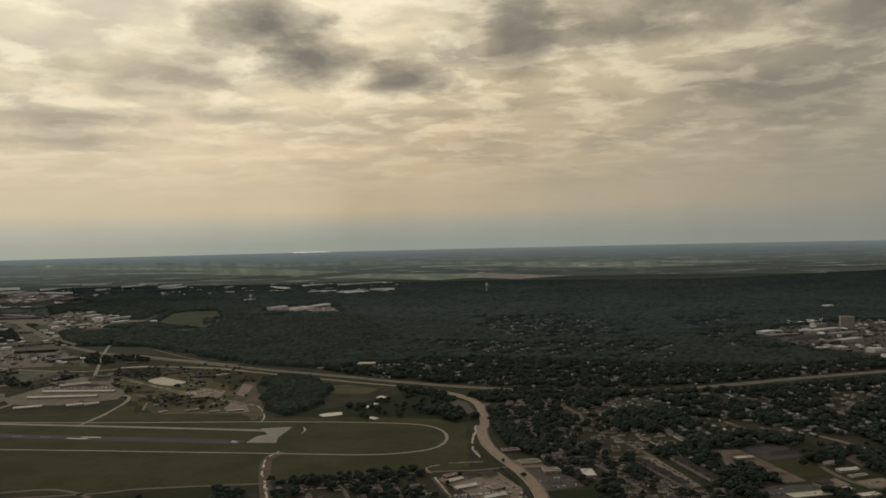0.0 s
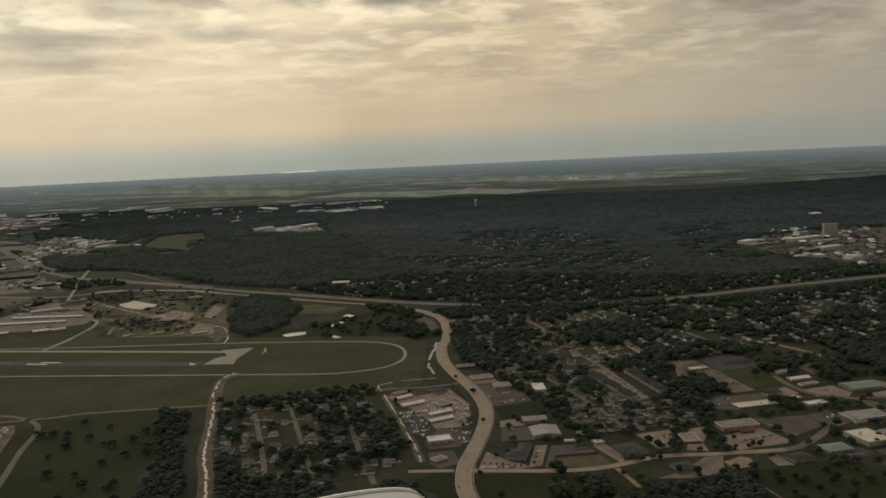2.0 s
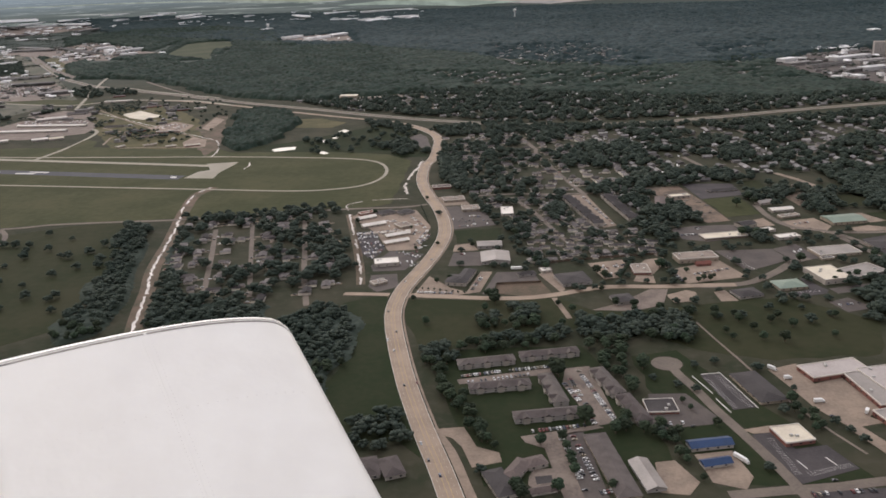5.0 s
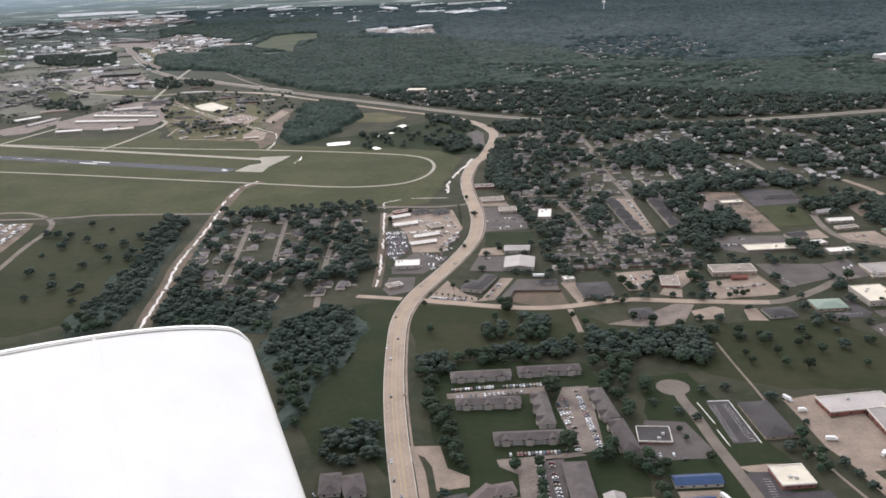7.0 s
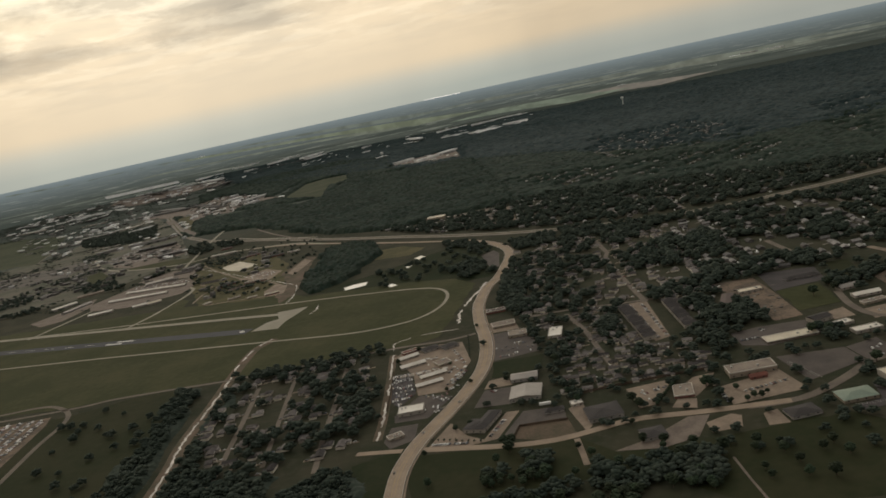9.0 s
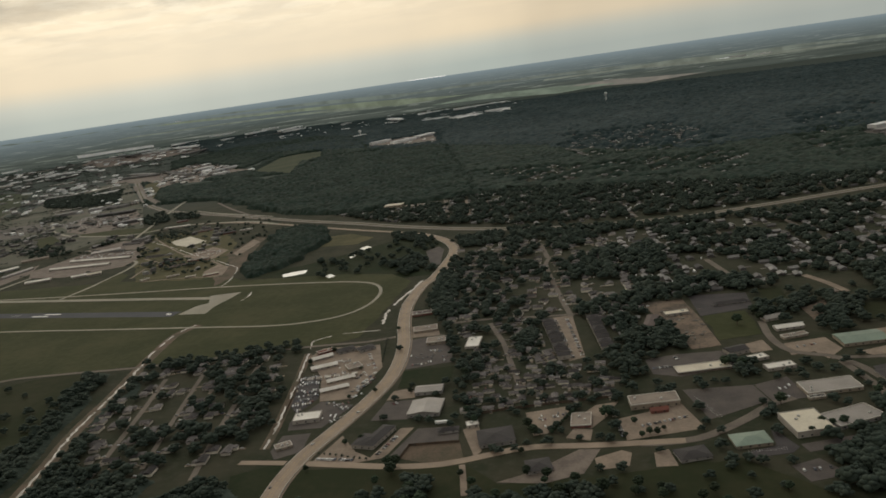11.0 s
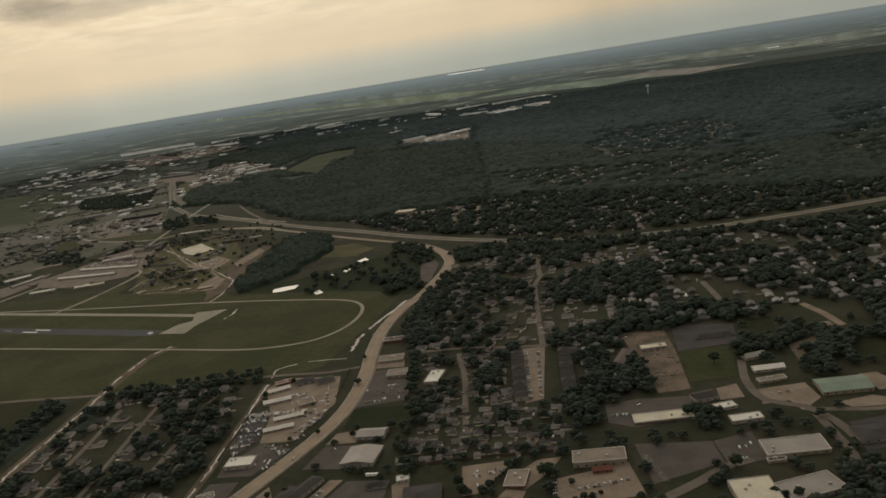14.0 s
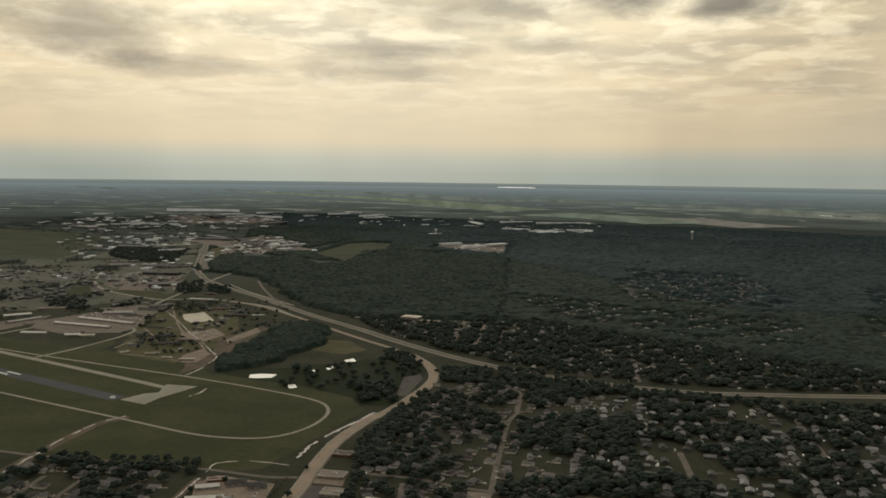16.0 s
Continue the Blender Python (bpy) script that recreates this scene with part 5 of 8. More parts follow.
def clumps(centres, radii, rng, squash=0.75, jitter=0.24):
    """One set of vertices and faces with an uneven leafy clump at each centre."""
    n = len(centres)
    v = ICO_V[None] * (1 + rng.uniform(-jitter, jitter, (n, 12, 1)))
    a = rng.uniform(0, 6.28, n)
    c, s = np.cos(a)[:, None], np.sin(a)[:, None]
    v = np.stack([v[..., 0] * c - v[..., 1] * s, v[..., 0] * s + v[..., 1] * c, v[..., 2] * squash], -1)
    v = v * np.asarray(radii)[:, None, None] + np.asarray(centres)[:, None]
    f = ICO_F[None] + 12 * np.arange(n)[:, None, None]
    return v.reshape(-1, 3), f.reshape(-1, 3)


def quick_mesh(name, v, f, mat):
    me = bpy.data.meshes.new(name)
    me.vertices.add(len(v))
    me.vertices.foreach_set("co", np.ravel(v).astype(np.float32))
    me.loops.add(f.size)
    me.loops.foreach_set("vertex_index", np.ravel(f).astype(np.int32))
    me.polygons.add(len(f))
    me.polygons.foreach_set("loop_start", np.arange(0, f.size, 3, dtype=np.int32))
    me.materials.append(mat)
    me.update(calc_edges=True)
    me.validate()
    me.polygons.foreach_set("use_smooth", [True] * len(me.polygons))
    return me


def tree_kind(seed):
    """Trunk with limbs, and a crown of many leafy clumps; 10 m high."""
    rng = np.random.default_rng(seed)
    tv, tf = [], []

    def limb(p0, p1, r0, r1):
        d = (Vector(p1) - Vector(p0)).to_track_quat("Z", "Y").to_matrix()
        k = len(tv)
        for p, r in ((p0, r0), (p1, r1)):
            tv.extend(Vector(p) + d @ Vector((r * math.cos(i * 1.0472), r * math.sin(i * 1.0472), 0)) for i in range(6))
        tf.extend((k + i, k + (i + 1) % 6, k + 6 + (i + 1) % 6, k + 6 + i) for i in range(6))

    limb((0, 0, -0.3), (0, 0, 3.5), 0.38, 0.26)
    centres, radii = [], []
    for k in range(6):
        a = k * 1.05 + rng.uniform(-0.3, 0.3)
        end = (2.4 * math.cos(a), 2.4 * math.sin(a), rng.uniform(4.5, 6.5))
        limb((0, 0, 3.2), end, 0.16, 0.05)
    for k in range(46):
        a, h = rng.uniform(0, 6.28), rng.uniform(-1, 1)
        reach = rng.uniform(0.55, 1.0) * math.sqrt(1 - h * h)
        centres.append((3.9 * reach * math.cos(a), 3.9 * reach * math.sin(a), 6.2 + 3.0 * h))
        radii.append(rng.uniform(0.75, 1.5))
    centres.append((0.0, 0.0, 6.1))
    radii.append(3.3)
    v, f = clumps(np.array(centres), radii, rng, 0.8, 0.3)
    return mesh("trunk", tv, tf, BARK), quick_mesh("crown", v, f, LEAF)


KINDS = [tree_kind(k) for k in range(6)]
TREES = [0]


def tree(x, y, size):
    if TREES[0] >= 290:
        rng = np.random.default_rng(int(abs(x * 7 + y)))
        for _ in range(9):
            a, h = rng.uniform(0, 6.28), rng.uniform(0.4, 0.92)
            r = size * rng.uniform(0.05, 0.36)
            WOODS["canopy"][0].append(lay(x + r * math.cos(a), y + r * math.sin(a), size * h * 0.9))
            WOODS["canopy"][1].append(size * rng.uniform(0.16, 0.28))
        return None
    TREES[0] += 1
    tm, cm = KINDS[TREES[0] % 6]
    root = new("tree", tm)
    root.matrix_world = pose(x, y, 0, 0, 0, (TREES[0] * 77) % 360) @ Matrix.Diagonal((size / 10 * 1.1, size / 10 * 1.1, size / 10, 1))
    tagged(root, "broad-leaved tree with dark green crown", "tree", "trees of the town")
    part("crown", cm, root)


WOODS = {"canopy": ([], []), "dense": ([], []), "far": ([], [])}


def plant(poly, spacing, size, seed, single=0, density=1.0, kind="canopy", per=3, margin=True, clump=0.0):
    """Trees in a polygon of the plan: the first ones as things of their own, the rest as woodland."""
    rng = np.random.default_rng(seed)
    spacing, size = spacing * U * (1.28 if kind == "canopy" and spacing < 12 else 1.0), size * U * (1.12 if kind == "canopy" and not single else 1.0)
    xs, ys = [p[0] for p in poly], [p[1] for p in poly]
    done = 0
    y = min(ys)
    spots = []
    while y < max(ys):
        step = spacing / max(0.35, shrink(0, y)) if y > 3000 else spacing
        x = min(xs)
        while x < max(xs):
            q = (x + rng.uniform(-0.5, 0.5) * step, y + rng.uniform(-0.5, 0.5) * step)
            x += step
            if rng.uniform() > density or not inside(poly, *q) or (margin and not is_free(*q)):
                continue
            if clump and math.sin(q[0] / 31 + 1.7 * math.sin(q[1] / 47) + seed) + math.sin(q[1] / 39 + 1.3 * math.sin(q[0] / 58)) < clump * rng.uniform(0.5, 1.5) - 1.2:
                continue
            spots.append(q)
        y += step
    spots.sort(key=lambda q: q[1])
    for q in spots:
        s = size * rng.uniform(0.7, 1.25)
        if done < single:
            tree(q[0], q[1], s)
            done += 1
            continue
        cs, rs = WOODS[kind]
        k = shrink(*q)
        near = q[1] < 1050
        turn = rng.uniform(0, 6.28)
        count = 10 if near else 1 if kind == "far" else 6
        for c in range(count):
            a, h = turn + 2.4 * c, 0.40 + 0.55 * (1 - c / count) if kind == "canopy" else rng.uniform(0.6, 0.88)
            reach = s * rng.uniform(0.40, 0.62) * math.sqrt(max(0.0, 1 - ((h - 0.35) / 0.62) ** 2))
            if c == count // 2 and kind == "canopy":
                reach, h = 0.0, 0.58
            cs.append(lay(q[0] + reach * math.cos(a), q[1] + reach * math.sin(a), s * h * 0.9))
            heart = 1.75 if c == count // 2 and kind == "canopy" else 1.0
            rs.append(heart * s * (rng.uniform(0.20, 0.34) if near else rng.uniform(0.26, 0.42) * (1.75 if kind == "far" else 1.2 if kind == "dense" else 1.0)) * (1 if k > 0.99 else max(k, 0.45)))


def within(poly, x, y):
    """Which of the points x, y (arrays) lie in a polygon of the plan."""
    hit = np.zeros(x.shape, bool)
    for (x1, y1), (x2, y2) in zip(poly, poly[1:] + poly[:1]):
        if y1 != y2:
            hit ^= ((y1 > y) != (y2 > y)) & (x < (x2 - x1) * (y - y1) / (y2 - y1) + x1)
    return hit


def scatter(i, j, k):
    """A repeatable random number from 0 to 1 for each cell of a grid."""
    v = np.sin(i * 12.9898 + j * 78.233 + k * 37.719) * 43758.5453
    return v - np.floor(v)


def crowns(x, y, space, seed):
    """Height from 0 to 1 of a canopy of round crowns, and a random number for each crown."""
    gi, gj = np.floor(x / space), np.floor(y / space)
    top, which = np.zeros(x.shape), np.zeros(x.shape)
    for di in (-1, 0, 1):
        for dj in (-1, 0, 1):
            i, j = gi + di, gj + dj
            px, py = (i + scatter(i, j, seed)) * space, (j + scatter(i, j, seed + 1)) * space
            d = np.hypot(x - px, y - py) / (space * (0.62 + 0.45 * scatter(i, j, seed + 2)))
            h = (0.45 + 0.55 * scatter(i, j, seed + 3)) * np.sqrt(np.clip(1 - d * d, 0, 1))
            better = h > top
            top = np.where(better, h, top)
            which = np.where(better, scatter(i, j, seed + 4), which)
    return top, which


def wood(poly, space, high, cell, seed, mat, label, gaps=-9.0):
    """A closed wood: one uneven leafy canopy over a polygon of the plan, down to the ground at its edges."""
    xs, ys = [p[0] for p in poly], [p[1] for p in poly]
    gx, gy = np.meshgrid(np.arange(min(xs) - cell, max(xs) + 2 * cell, cell), np.arange(min(ys) - cell, max(ys) + 2 * cell, cell))
    x = gx + (scatter(np.floor(gx / cell), np.floor(gy / cell), seed + 9) - 0.5) * cell * 0.7
    y = gy + (scatter(np.floor(gx / cell), np.floor(gy / cell), seed + 8) - 0.5) * cell * 0.7
    rag = 9.0 * np.sin(x / 23.0 + 2.0 * np.sin(y / 31.0)) + 5.0 * np.sin(y / 11.0 + x / 17.0)
    keep = within(poly, x + rag * 0.6, y + rag * 0.6)
    keep &= np.sin(x / 83 + 1.7 * np.sin(y / 97) + seed) + np.sin(y / 71 + 1.3 * np.sin(x / 118)) > gaps
    for i, j in np.argwhere(keep):
        if (int(x[i, j] // CELL), int(y[i, j] // CELL)) in BLOCKED:
            keep[i, j] = False
    big, which = crowns(x, y, space, seed)
    small, _ = crowns(x, y, space * 0.47, seed + 20)
    swell = 0.5 + 0.25 * np.sin(x / 61 + 1.9 * np.sin(y / 47)) + 0.25 * np.sin(y / 53 + 2.1 * np.sin(x / 71))
    z = high * U * (0.10 + 0.66 * big + 0.30 * small * (0.4 + big) + 0.12 * swell)
    inner = keep.copy()
    inner[1:] &= keep[:-1]
    inner[:-1] &= keep[1:]
    inner[:, 1:] &= keep[:, :-1]
    inner[:, :-1] &= keep[:, 1:]
    z = np.where(inner, z, np.where(keep, z * 0.55, 0.0))
    d = np.hypot(x - CX, y - CY)
    k = np.where(d <= R0, 1.0, (R0 + RL * (1 - np.exp(-(np.maximum(d, R0) - R0) / RL))) / d)
    place = np.stack([CX + k * (x - CX), CY + k * (y - CY), HEYE * (1 - k) + z * k], -1).reshape(-1, 3)
    ids = np.arange(x.size).reshape(x.shape)
    a, b, c, e = ids[:-1, :-1], ids[:-1, 1:], ids[1:, 1:], ids[1:, :-1]
    full = (keep[:-1, :-1].astype(int) + keep[:-1, 1:] + keep[1:, 1:] + keep[1:, :-1]) >= 1
    f = np.concatenate([np.stack([a[full], b[full], c[full]], -1), np.stack([a[full], c[full], e[full]], -1)])
    used = np.unique(f)
    renum = np.zeros(x.size, int)
    renum[used] = np.arange(len(used))
    me = quick_mesh("woodland", place[used], renum[f], mat)
    me.attributes.new("crown", "FLOAT", "POINT").data.foreach_set("value", which.ravel()[used].astype(np.float32))
    tagged(part("woodland", me), label, "woodland", kind="stuff")


# ---- houses ----
HOUSES = [0]
FAR_HOUSES = {"roofs": ([], []), "white": ([], []), "paving": ([], [])}


def patch(x, y, turn, w, d, z=0.15):
    """A thin slab of paving: a yard, a drive or a stretch of street."""
    v, f = FAR_HOUSES["paving"]
    m = Matrix.Rotation(radians(turn), 3, "Z")
    s = shrink(x, y)
    bx, by, bz = lay(x, y)
    k = len(v)
    pv, pf = box(-w * U / 2, w * U / 2, -d * U / 2, d * U / 2, 0, z)
    for q in pv:
        r = m @ Vector((q[0], q[1], 0))
        v.append((bx + r.x * s, by + r.y * s, bz + q[2]))
    f.extend(tuple(i + k for i in q) for q in pf)


def house_kind(seed):
    rng = random.Random(seed)
    w, d, h = rng.uniform(13, 18), rng.uniform(8, 10.5), rng.uniform(2.8, 3.4)
    wall = mesh("house", *box(0, w, 0, d, 0, h, False), HOUSE_WALL)
    roof = mesh("roof", *(hip if seed % 2 else gable)(w, d, h, rng.uniform(1.9, 2.8)), HOUSE_ROOF)
    wing = mesh("garage_wing", *merged(box(w * 0.62, w, -4.5, 0, 0, h - 0.2, False)), HOUSE_WALL)
    wv, wf = gable(w * 0.38, 5.5, h - 0.2, 1.6)
    wing_roof = mesh("wing_roof", [(x + w * 0.62, y - 4.5, z) for x, y, z in wv], wf, HOUSE_ROOF)
    drive = mesh("driveway", *box(w * 0.68, w * 0.95, -13, -4.6, 0, 0.12), PALE)
    return w, d, wall, roof, wing, wing_roof, drive


HKINDS = [house_kind(k) for k in range(8)]


def house(x, y, turn, scale=1.0):
    w, d, wall, roof, wing, wing_roof, drive = HKINDS[HOUSES[0] % 8]
    HOUSES[0] += 1
    root = new("house", wall)
    root.matrix_world = pose(x, y, 0, 0, 0, turn) @ Matrix.Scale(U * scale, 4) @ Matrix.Translation((-w / 2, -d / 2, 0))
    tagged(root, "single-storey house with pitched shingle roof", "house", "houses of the residential streets")
    part("roof", roof, root)
    part("driveway", drive, root)
    part("wing_roof", wing_roof, part("garage_wing", wing, root))
    for k, xx in enumerate((0.15, 0.4)):
        part("window", PANE, root, pose(w * xx, -0.03, 1.0) @ Matrix.Diagonal((1.6, 1, 1.3, 1)))
    part("door", PANE, root, pose(w * 0.54, -0.03, 0.1) @ Matrix.Diagonal((1.0, 1, 2.1, 1)))
    m = root.matrix_world
    for i in np.arange(1, w, 3.5):
        for j in np.arange(-3, d, 3.5):
            q = m @ Vector((float(i), float(j), 0))
            block(q.x, q.y)


def far_house(x, y, turn, w, d, h, rise, kind="roofs"):
    v, f = FAR_HOUSES[kind]
    w, d, h, rise = w * U, d * U, h * U, rise * U
    m = Matrix.Rotation(radians(turn), 3, "Z")
    s = shrink(x, y)
    bx, by, bz = lay(x, y)
    k = len(v)
    pv, pf = merged(box(0, w, 0, d, 0, h, False), gable(w, d, h, rise) if rise else box(0, w, 0, d, h, h + 0.3))
    for q in pv:
        r = m @ Vector((q[0] - w / 2, q[1] - d / 2, 0))
        v.append((bx + r.x * s, by + r.y * s, bz + q[2] * s))
    f.extend(tuple(i + k for i in q) for q in pf)
    block(x, y, max(6, min(w, 60) / 2 + 4) if kind == "white" and h > 3 else 6)


def village(poly, turn, row, lot, seed, single=True, keep=0.9, lanes=0.0, scale=1.0):
    """Rows of houses back to back in a polygon, the rows running at an angle."""
    rng = np.random.default_rng(seed)
    row, lot = row * U, lot * U
    c, s = math.cos(radians(turn)), math.sin(radians(turn))
    us = [x * c + y * s for x, y in poly]
    vs = [-x * s + y * c for x, y in poly]
    v, flip = min(vs) + row * 0.3, 0
    while v < max(vs):
        u = min(us)
        while u < max(us):
            x, y = u * c - v * s + rng.uniform(-5, 5) * (1 if single else 2), u * s + v * c + rng.uniform(-5, 5) * (1 if single else 2)
            u += lot * rng.uniform(0.9, 1.15)
            if lanes and flip and inside(poly, x, y):
                lx, ly = u * c - (v + row * 0.29) * s, u * s + (v + row * 0.29) * c
                if is_free(lx, ly) and math.sin(v / 37.0 + u / 260.0) < lanes:
                    patch(lx, ly, turn, lot * 1.2 / U, 7)
                    block(lx, ly, 5)
                    block(lx + lot * 0.5 * c, ly + lot * 0.5 * s, 5)
            if not inside(poly, x, y) or not is_free(x, y) or rng.uniform() > keep:
                continue
            t = turn + (180 if flip else 0) + rng.choice((0, 0, 0, 90)) + rng.uniform(-8, 8)
            if single and HOUSES[0] < 300:
                house(x, y, t, scale)
            else:
                far_house(x, y, t, rng.uniform(12, 18) * scale, rng.uniform(8, 11) * scale, 3.0, rng.uniform(1.8, 2.8))
                if lanes:
                    block(x, y, 17 if y > 1990 else 8)
                    if rng.uniform() < 0.5:
                        far_house(x + 12 * rng.uniform(-1, 1), y + 12 * rng.uniform(-1, 1), t, 5, 2.4, 1.6, 0, "white")
                    if rng.uniform() < 0.7:
                        patch(x + 9 * rng.uniform(-1, 1), y + 9 * rng.uniform(-1, 1), t, rng.uniform(4, 9), rng.uniform(9, 15), 0.2)
        v += row * (0.42 if flip == 0 else 0.58)
        flip = 1 - flip


def bearing(a, b):
    return math.degrees(math.atan2(b[1] - a[1], b[0] - a[0]))


road("west_street", [(-200.2, 961.8), (-174.2, 852.6), (-154.5, 767.5), (-133.8, 689.2)], 7, STREET, "residential street between small houses", 0.2, clear=5.0)
road("west_street_b", [(-291.2, 914.7), (-262.6, 817.4), (-236.6, 723.3), (-225.9, 680.8)], 7, STREET, "residential street between small houses", 0.2, clear=5.0)
road("west_street_c", [(-253.8, 931.3), (-221.2, 817.0), (-190.1, 709.7)], 6, STREET, "residential street between small houses", 0.2, clear=5.0)
WEST = [(-336.4, 937.7), (-272.6, 959.1), (-158.9, 970.1), (-121.3, 816.2), (-101.8, 726.5), (-109.7, 703.5), (-172.5, 694.0), (-245.5, 698.7), (-268.5, 723.1), (-301.5, 817.7)]
village(WEST, bearing(*[(-197.8, 952.5), (-139.0, 710.0)]), 56, 23, 11, keep=0.6)
road("bend_street", [(-41.5, 1333.2), (-9.5, 1393.9), (41.9, 1424.8), (74.1, 1317.0)], 9, STREET, "grey residential street", 0.2, clear=6)
NORTH = [(-65.9, 1220.2), (-71.1, 1412.5), (35.7, 1452.3), (78.7, 1303.1), (78.5, 1250.9), (122.7, 1048.2), (-7.8, 1048.0)]
village(NORTH, bearing(*[(-0.9, 1046.6), (121.6, 1048.1)]), 60, 24, 12, keep=0.75, lanes=-2.0)
SOUTH = [(47.1, 822.7), (42.5, 875.9), (49.4, 912.7), (83.0, 915.6), (137.9, 894.2), (174.5, 905.7), (200.7, 821.0), (126.6, 803.3), (61.1, 795.6)]
village(SOUTH, bearing(*[(79.7, 807.1), (188.1, 819.5)]), 33, 15, 13, keep=0.8, scale=0.72)
MIDDLE = [(1.1, 1033.1), (37.7, 1035.1), (75.3, 914.9), (49.4, 912.7)]
village(MIDDLE, bearing(*[(40.7, 1035.3), (79.5, 915.3)]), 36, 17, 14, scale=0.8)
MIDDLE_B = [(45.5, 1035.6), (100.2, 1038.7), (134.3, 908.0), (87.5, 903.7)]
village(MIDDLE_B, bearing(*[(40.7, 1035.3), (79.5, 915.3)]), 36, 17, 15, scale=0.8)
road("east_street", [(292.6, 1453.2), (312.8, 1354.5), (334.1, 1217.6)], 9, STREET, "grey residential street", 0.2, clear=6)
road("east_street_b", [(400.9, 1441.3), (421.3, 1338.3), (441.9, 1229.7)], 9, STREET, "grey residential street", 0.2, clear=6)
road("east_street_c", [(282.0, 1239.7), (296.4, 1185.0), (312.6, 1117.7)], 9, STREET, "grey residential street", 0.2, clear=6)
EAST = [(51.3, 1451.6), (241.7, 1455.8), (395.8, 1481.1), (598.3, 1529.7), (1179.5, 1740.6), (892.6, 1215.0), (518.6, 1134.3), (431.0, 1131.1), (388.4, 1138.6), (321.1, 1109.1), (254.2, 1092.2), (208.6, 1086.7), (207.3, 1052.8), (168.1, 989.2), (133.2, 1048.8)]
village(EAST, bearing(*[(292.6, 1453.2), (334.1, 1217.6)]), 60, 24, 16, keep=0.7, lanes=-2.0)
EAST_LOW = [(162.4, 1018.5), (207.3, 1052.8), (232.2, 940.9), (197.4, 913.7)]
village(EAST_LOW, bearing(*[(292.6, 1453.2), (334.1, 1217.6)]), 60, 24, 17, keep=0.6)
BEYOND = [(-447.9, 1867.6), (-306.0, 1860.4), (-224.7, 1910.5), (-85.6, 1986.1), (103.1, 1908.7), (412.2, 1787.0), (583.6, 1737.7), (648.2, 1777.5), (1341.8, 2038.0), (1253.6, 1876.4), (624.5, 1659.8), (360.1, 1571.4), (193.1, 1545.6), (9.5, 1567.4), (-163.8, 1652.3), (-305.5, 1736.2)]
village(BEYOND, bearing(*[(-134.7, 1961.0), (-78.2, 1721.4)]), 70, 30, 18, False, 0.6, lanes=-2.0)
road("lane_north", [(-142.5, 1996.1), (-105.0, 1832.7), (-71.5, 1695.8)], 7, STREET, "grey lane among the trees", 0.3)
road("lane_mall", [(-226.5, 1976.3), (-188.7, 1815.3), (-156.9, 1690.0)], 12, STREET, "pale lane among the trees", 0.3)
road("lane_mall_b", [(-163.5, 1901.2), (-136.0, 1780.7), (-113.9, 1685.6)], 10, PALE, "pale lane among the trees", 0.3)
village([(-32.5, 2599.5), (-38.9, 3014.1), (277.6, 3034.0), (412.6, 2563.5), (393.3, 2387.9), (289.2, 2341.3), (44.8, 2362.3)], 20, 110, 38, 19, False, 0.8, lanes=-2.0)
village([(623.3, 2871.0), (889.0, 2972.3), (693.1, 2000.2), (531.0, 2036.0)], 20, 130, 45, 20, False, 0.45, lanes=-2.0)
village([(-240.2, 2341.4), (435.1, 2211.9), (416.6, 1868.5), (-29.6, 2010.4)], 60, 120, 45, 21, False, 0.7, lanes=-2.0)
NEARWEST = [(-358.7, 928.3), (-290.7, 956.9), (-180.3, 964.7), (-111.9, 815.8), (-91.9, 750.2), (-157.4, 742.1), (-243.5, 801.7)]


def yards(poly, count, seed, size=(16, 60), kind="white", turn=8, anywhere=False):
    """Sheds and shops strewn over a far business district."""
    rng = np.random.default_rng(seed)
    xs, ys = [p[0] for p in poly], [p[1] for p in poly]
    made = 0
    for _ in range(count * 30):
        x, y = rng.uniform(min(xs), max(xs)), rng.uniform(min(ys), max(ys))
        if not inside(poly, x, y) or not (anywhere or is_free(x, y)):
            continue
        far_house(x, y, turn + 90 * rng.integers(0, 2) + rng.uniform(-5, 5), rng.uniform(*size), rng.uniform(size[0] * 0.7, size[1] * 0.5), rng.uniform(4, 8), 0, kind)
        if rng.uniform() < 0.75:
            patch(x + rng.uniform(-0.4, 0.4) * size[1], y + rng.uniform(-0.4, 0.4) * size[1], turn + rng.uniform(-5, 5), rng.uniform(0.6, 1.5) * size[1], rng.uniform(0.5, 1.0) * size[1], 0.1 + 0.1 * rng.uniform())
        made += 1
        if made >= count:
            break


# far business districts
sheet("west_town_ground", [(-2001.7, 2274.1), (-1844.2, 2560.9), (-2004.6, 3133.5), (-1924.9, 3317.3), (-1289.9, 2438.4), (-1003.0, 1992.2), (-1032.6, 1767.7), (-1046.9, 1684.6), (-1219.3, 1568.8)], surface("town_ground", (0.115, 0.105, 0.080), (0.055, 0.064, 0.040), 0.95, 0.012, 0.09), "mixed bare and grassy ground of the far business district", 0.05)
yards([(-1532.5, 1857.8), (-1454.6, 1884.0), (-1314.2, 1915.2), (-1180.9, 1955.9), (-940.7, 1892.1), (-875.1, 1775.1), (-1037.1, 1739.4), (-1173.4, 1726.6), (-1370.5, 1674.9)], 34, 30, (8, 26), "roofs")
yards([(-1358.1, 1973.9), (-1609.4, 2601.3), (-1481.2, 2856.8), (-1075.1, 2162.2), (-1354.9, 2524.7), (-1408.2, 2298.4), (-1351.5, 2034.3)], 16, 31, (14, 40))
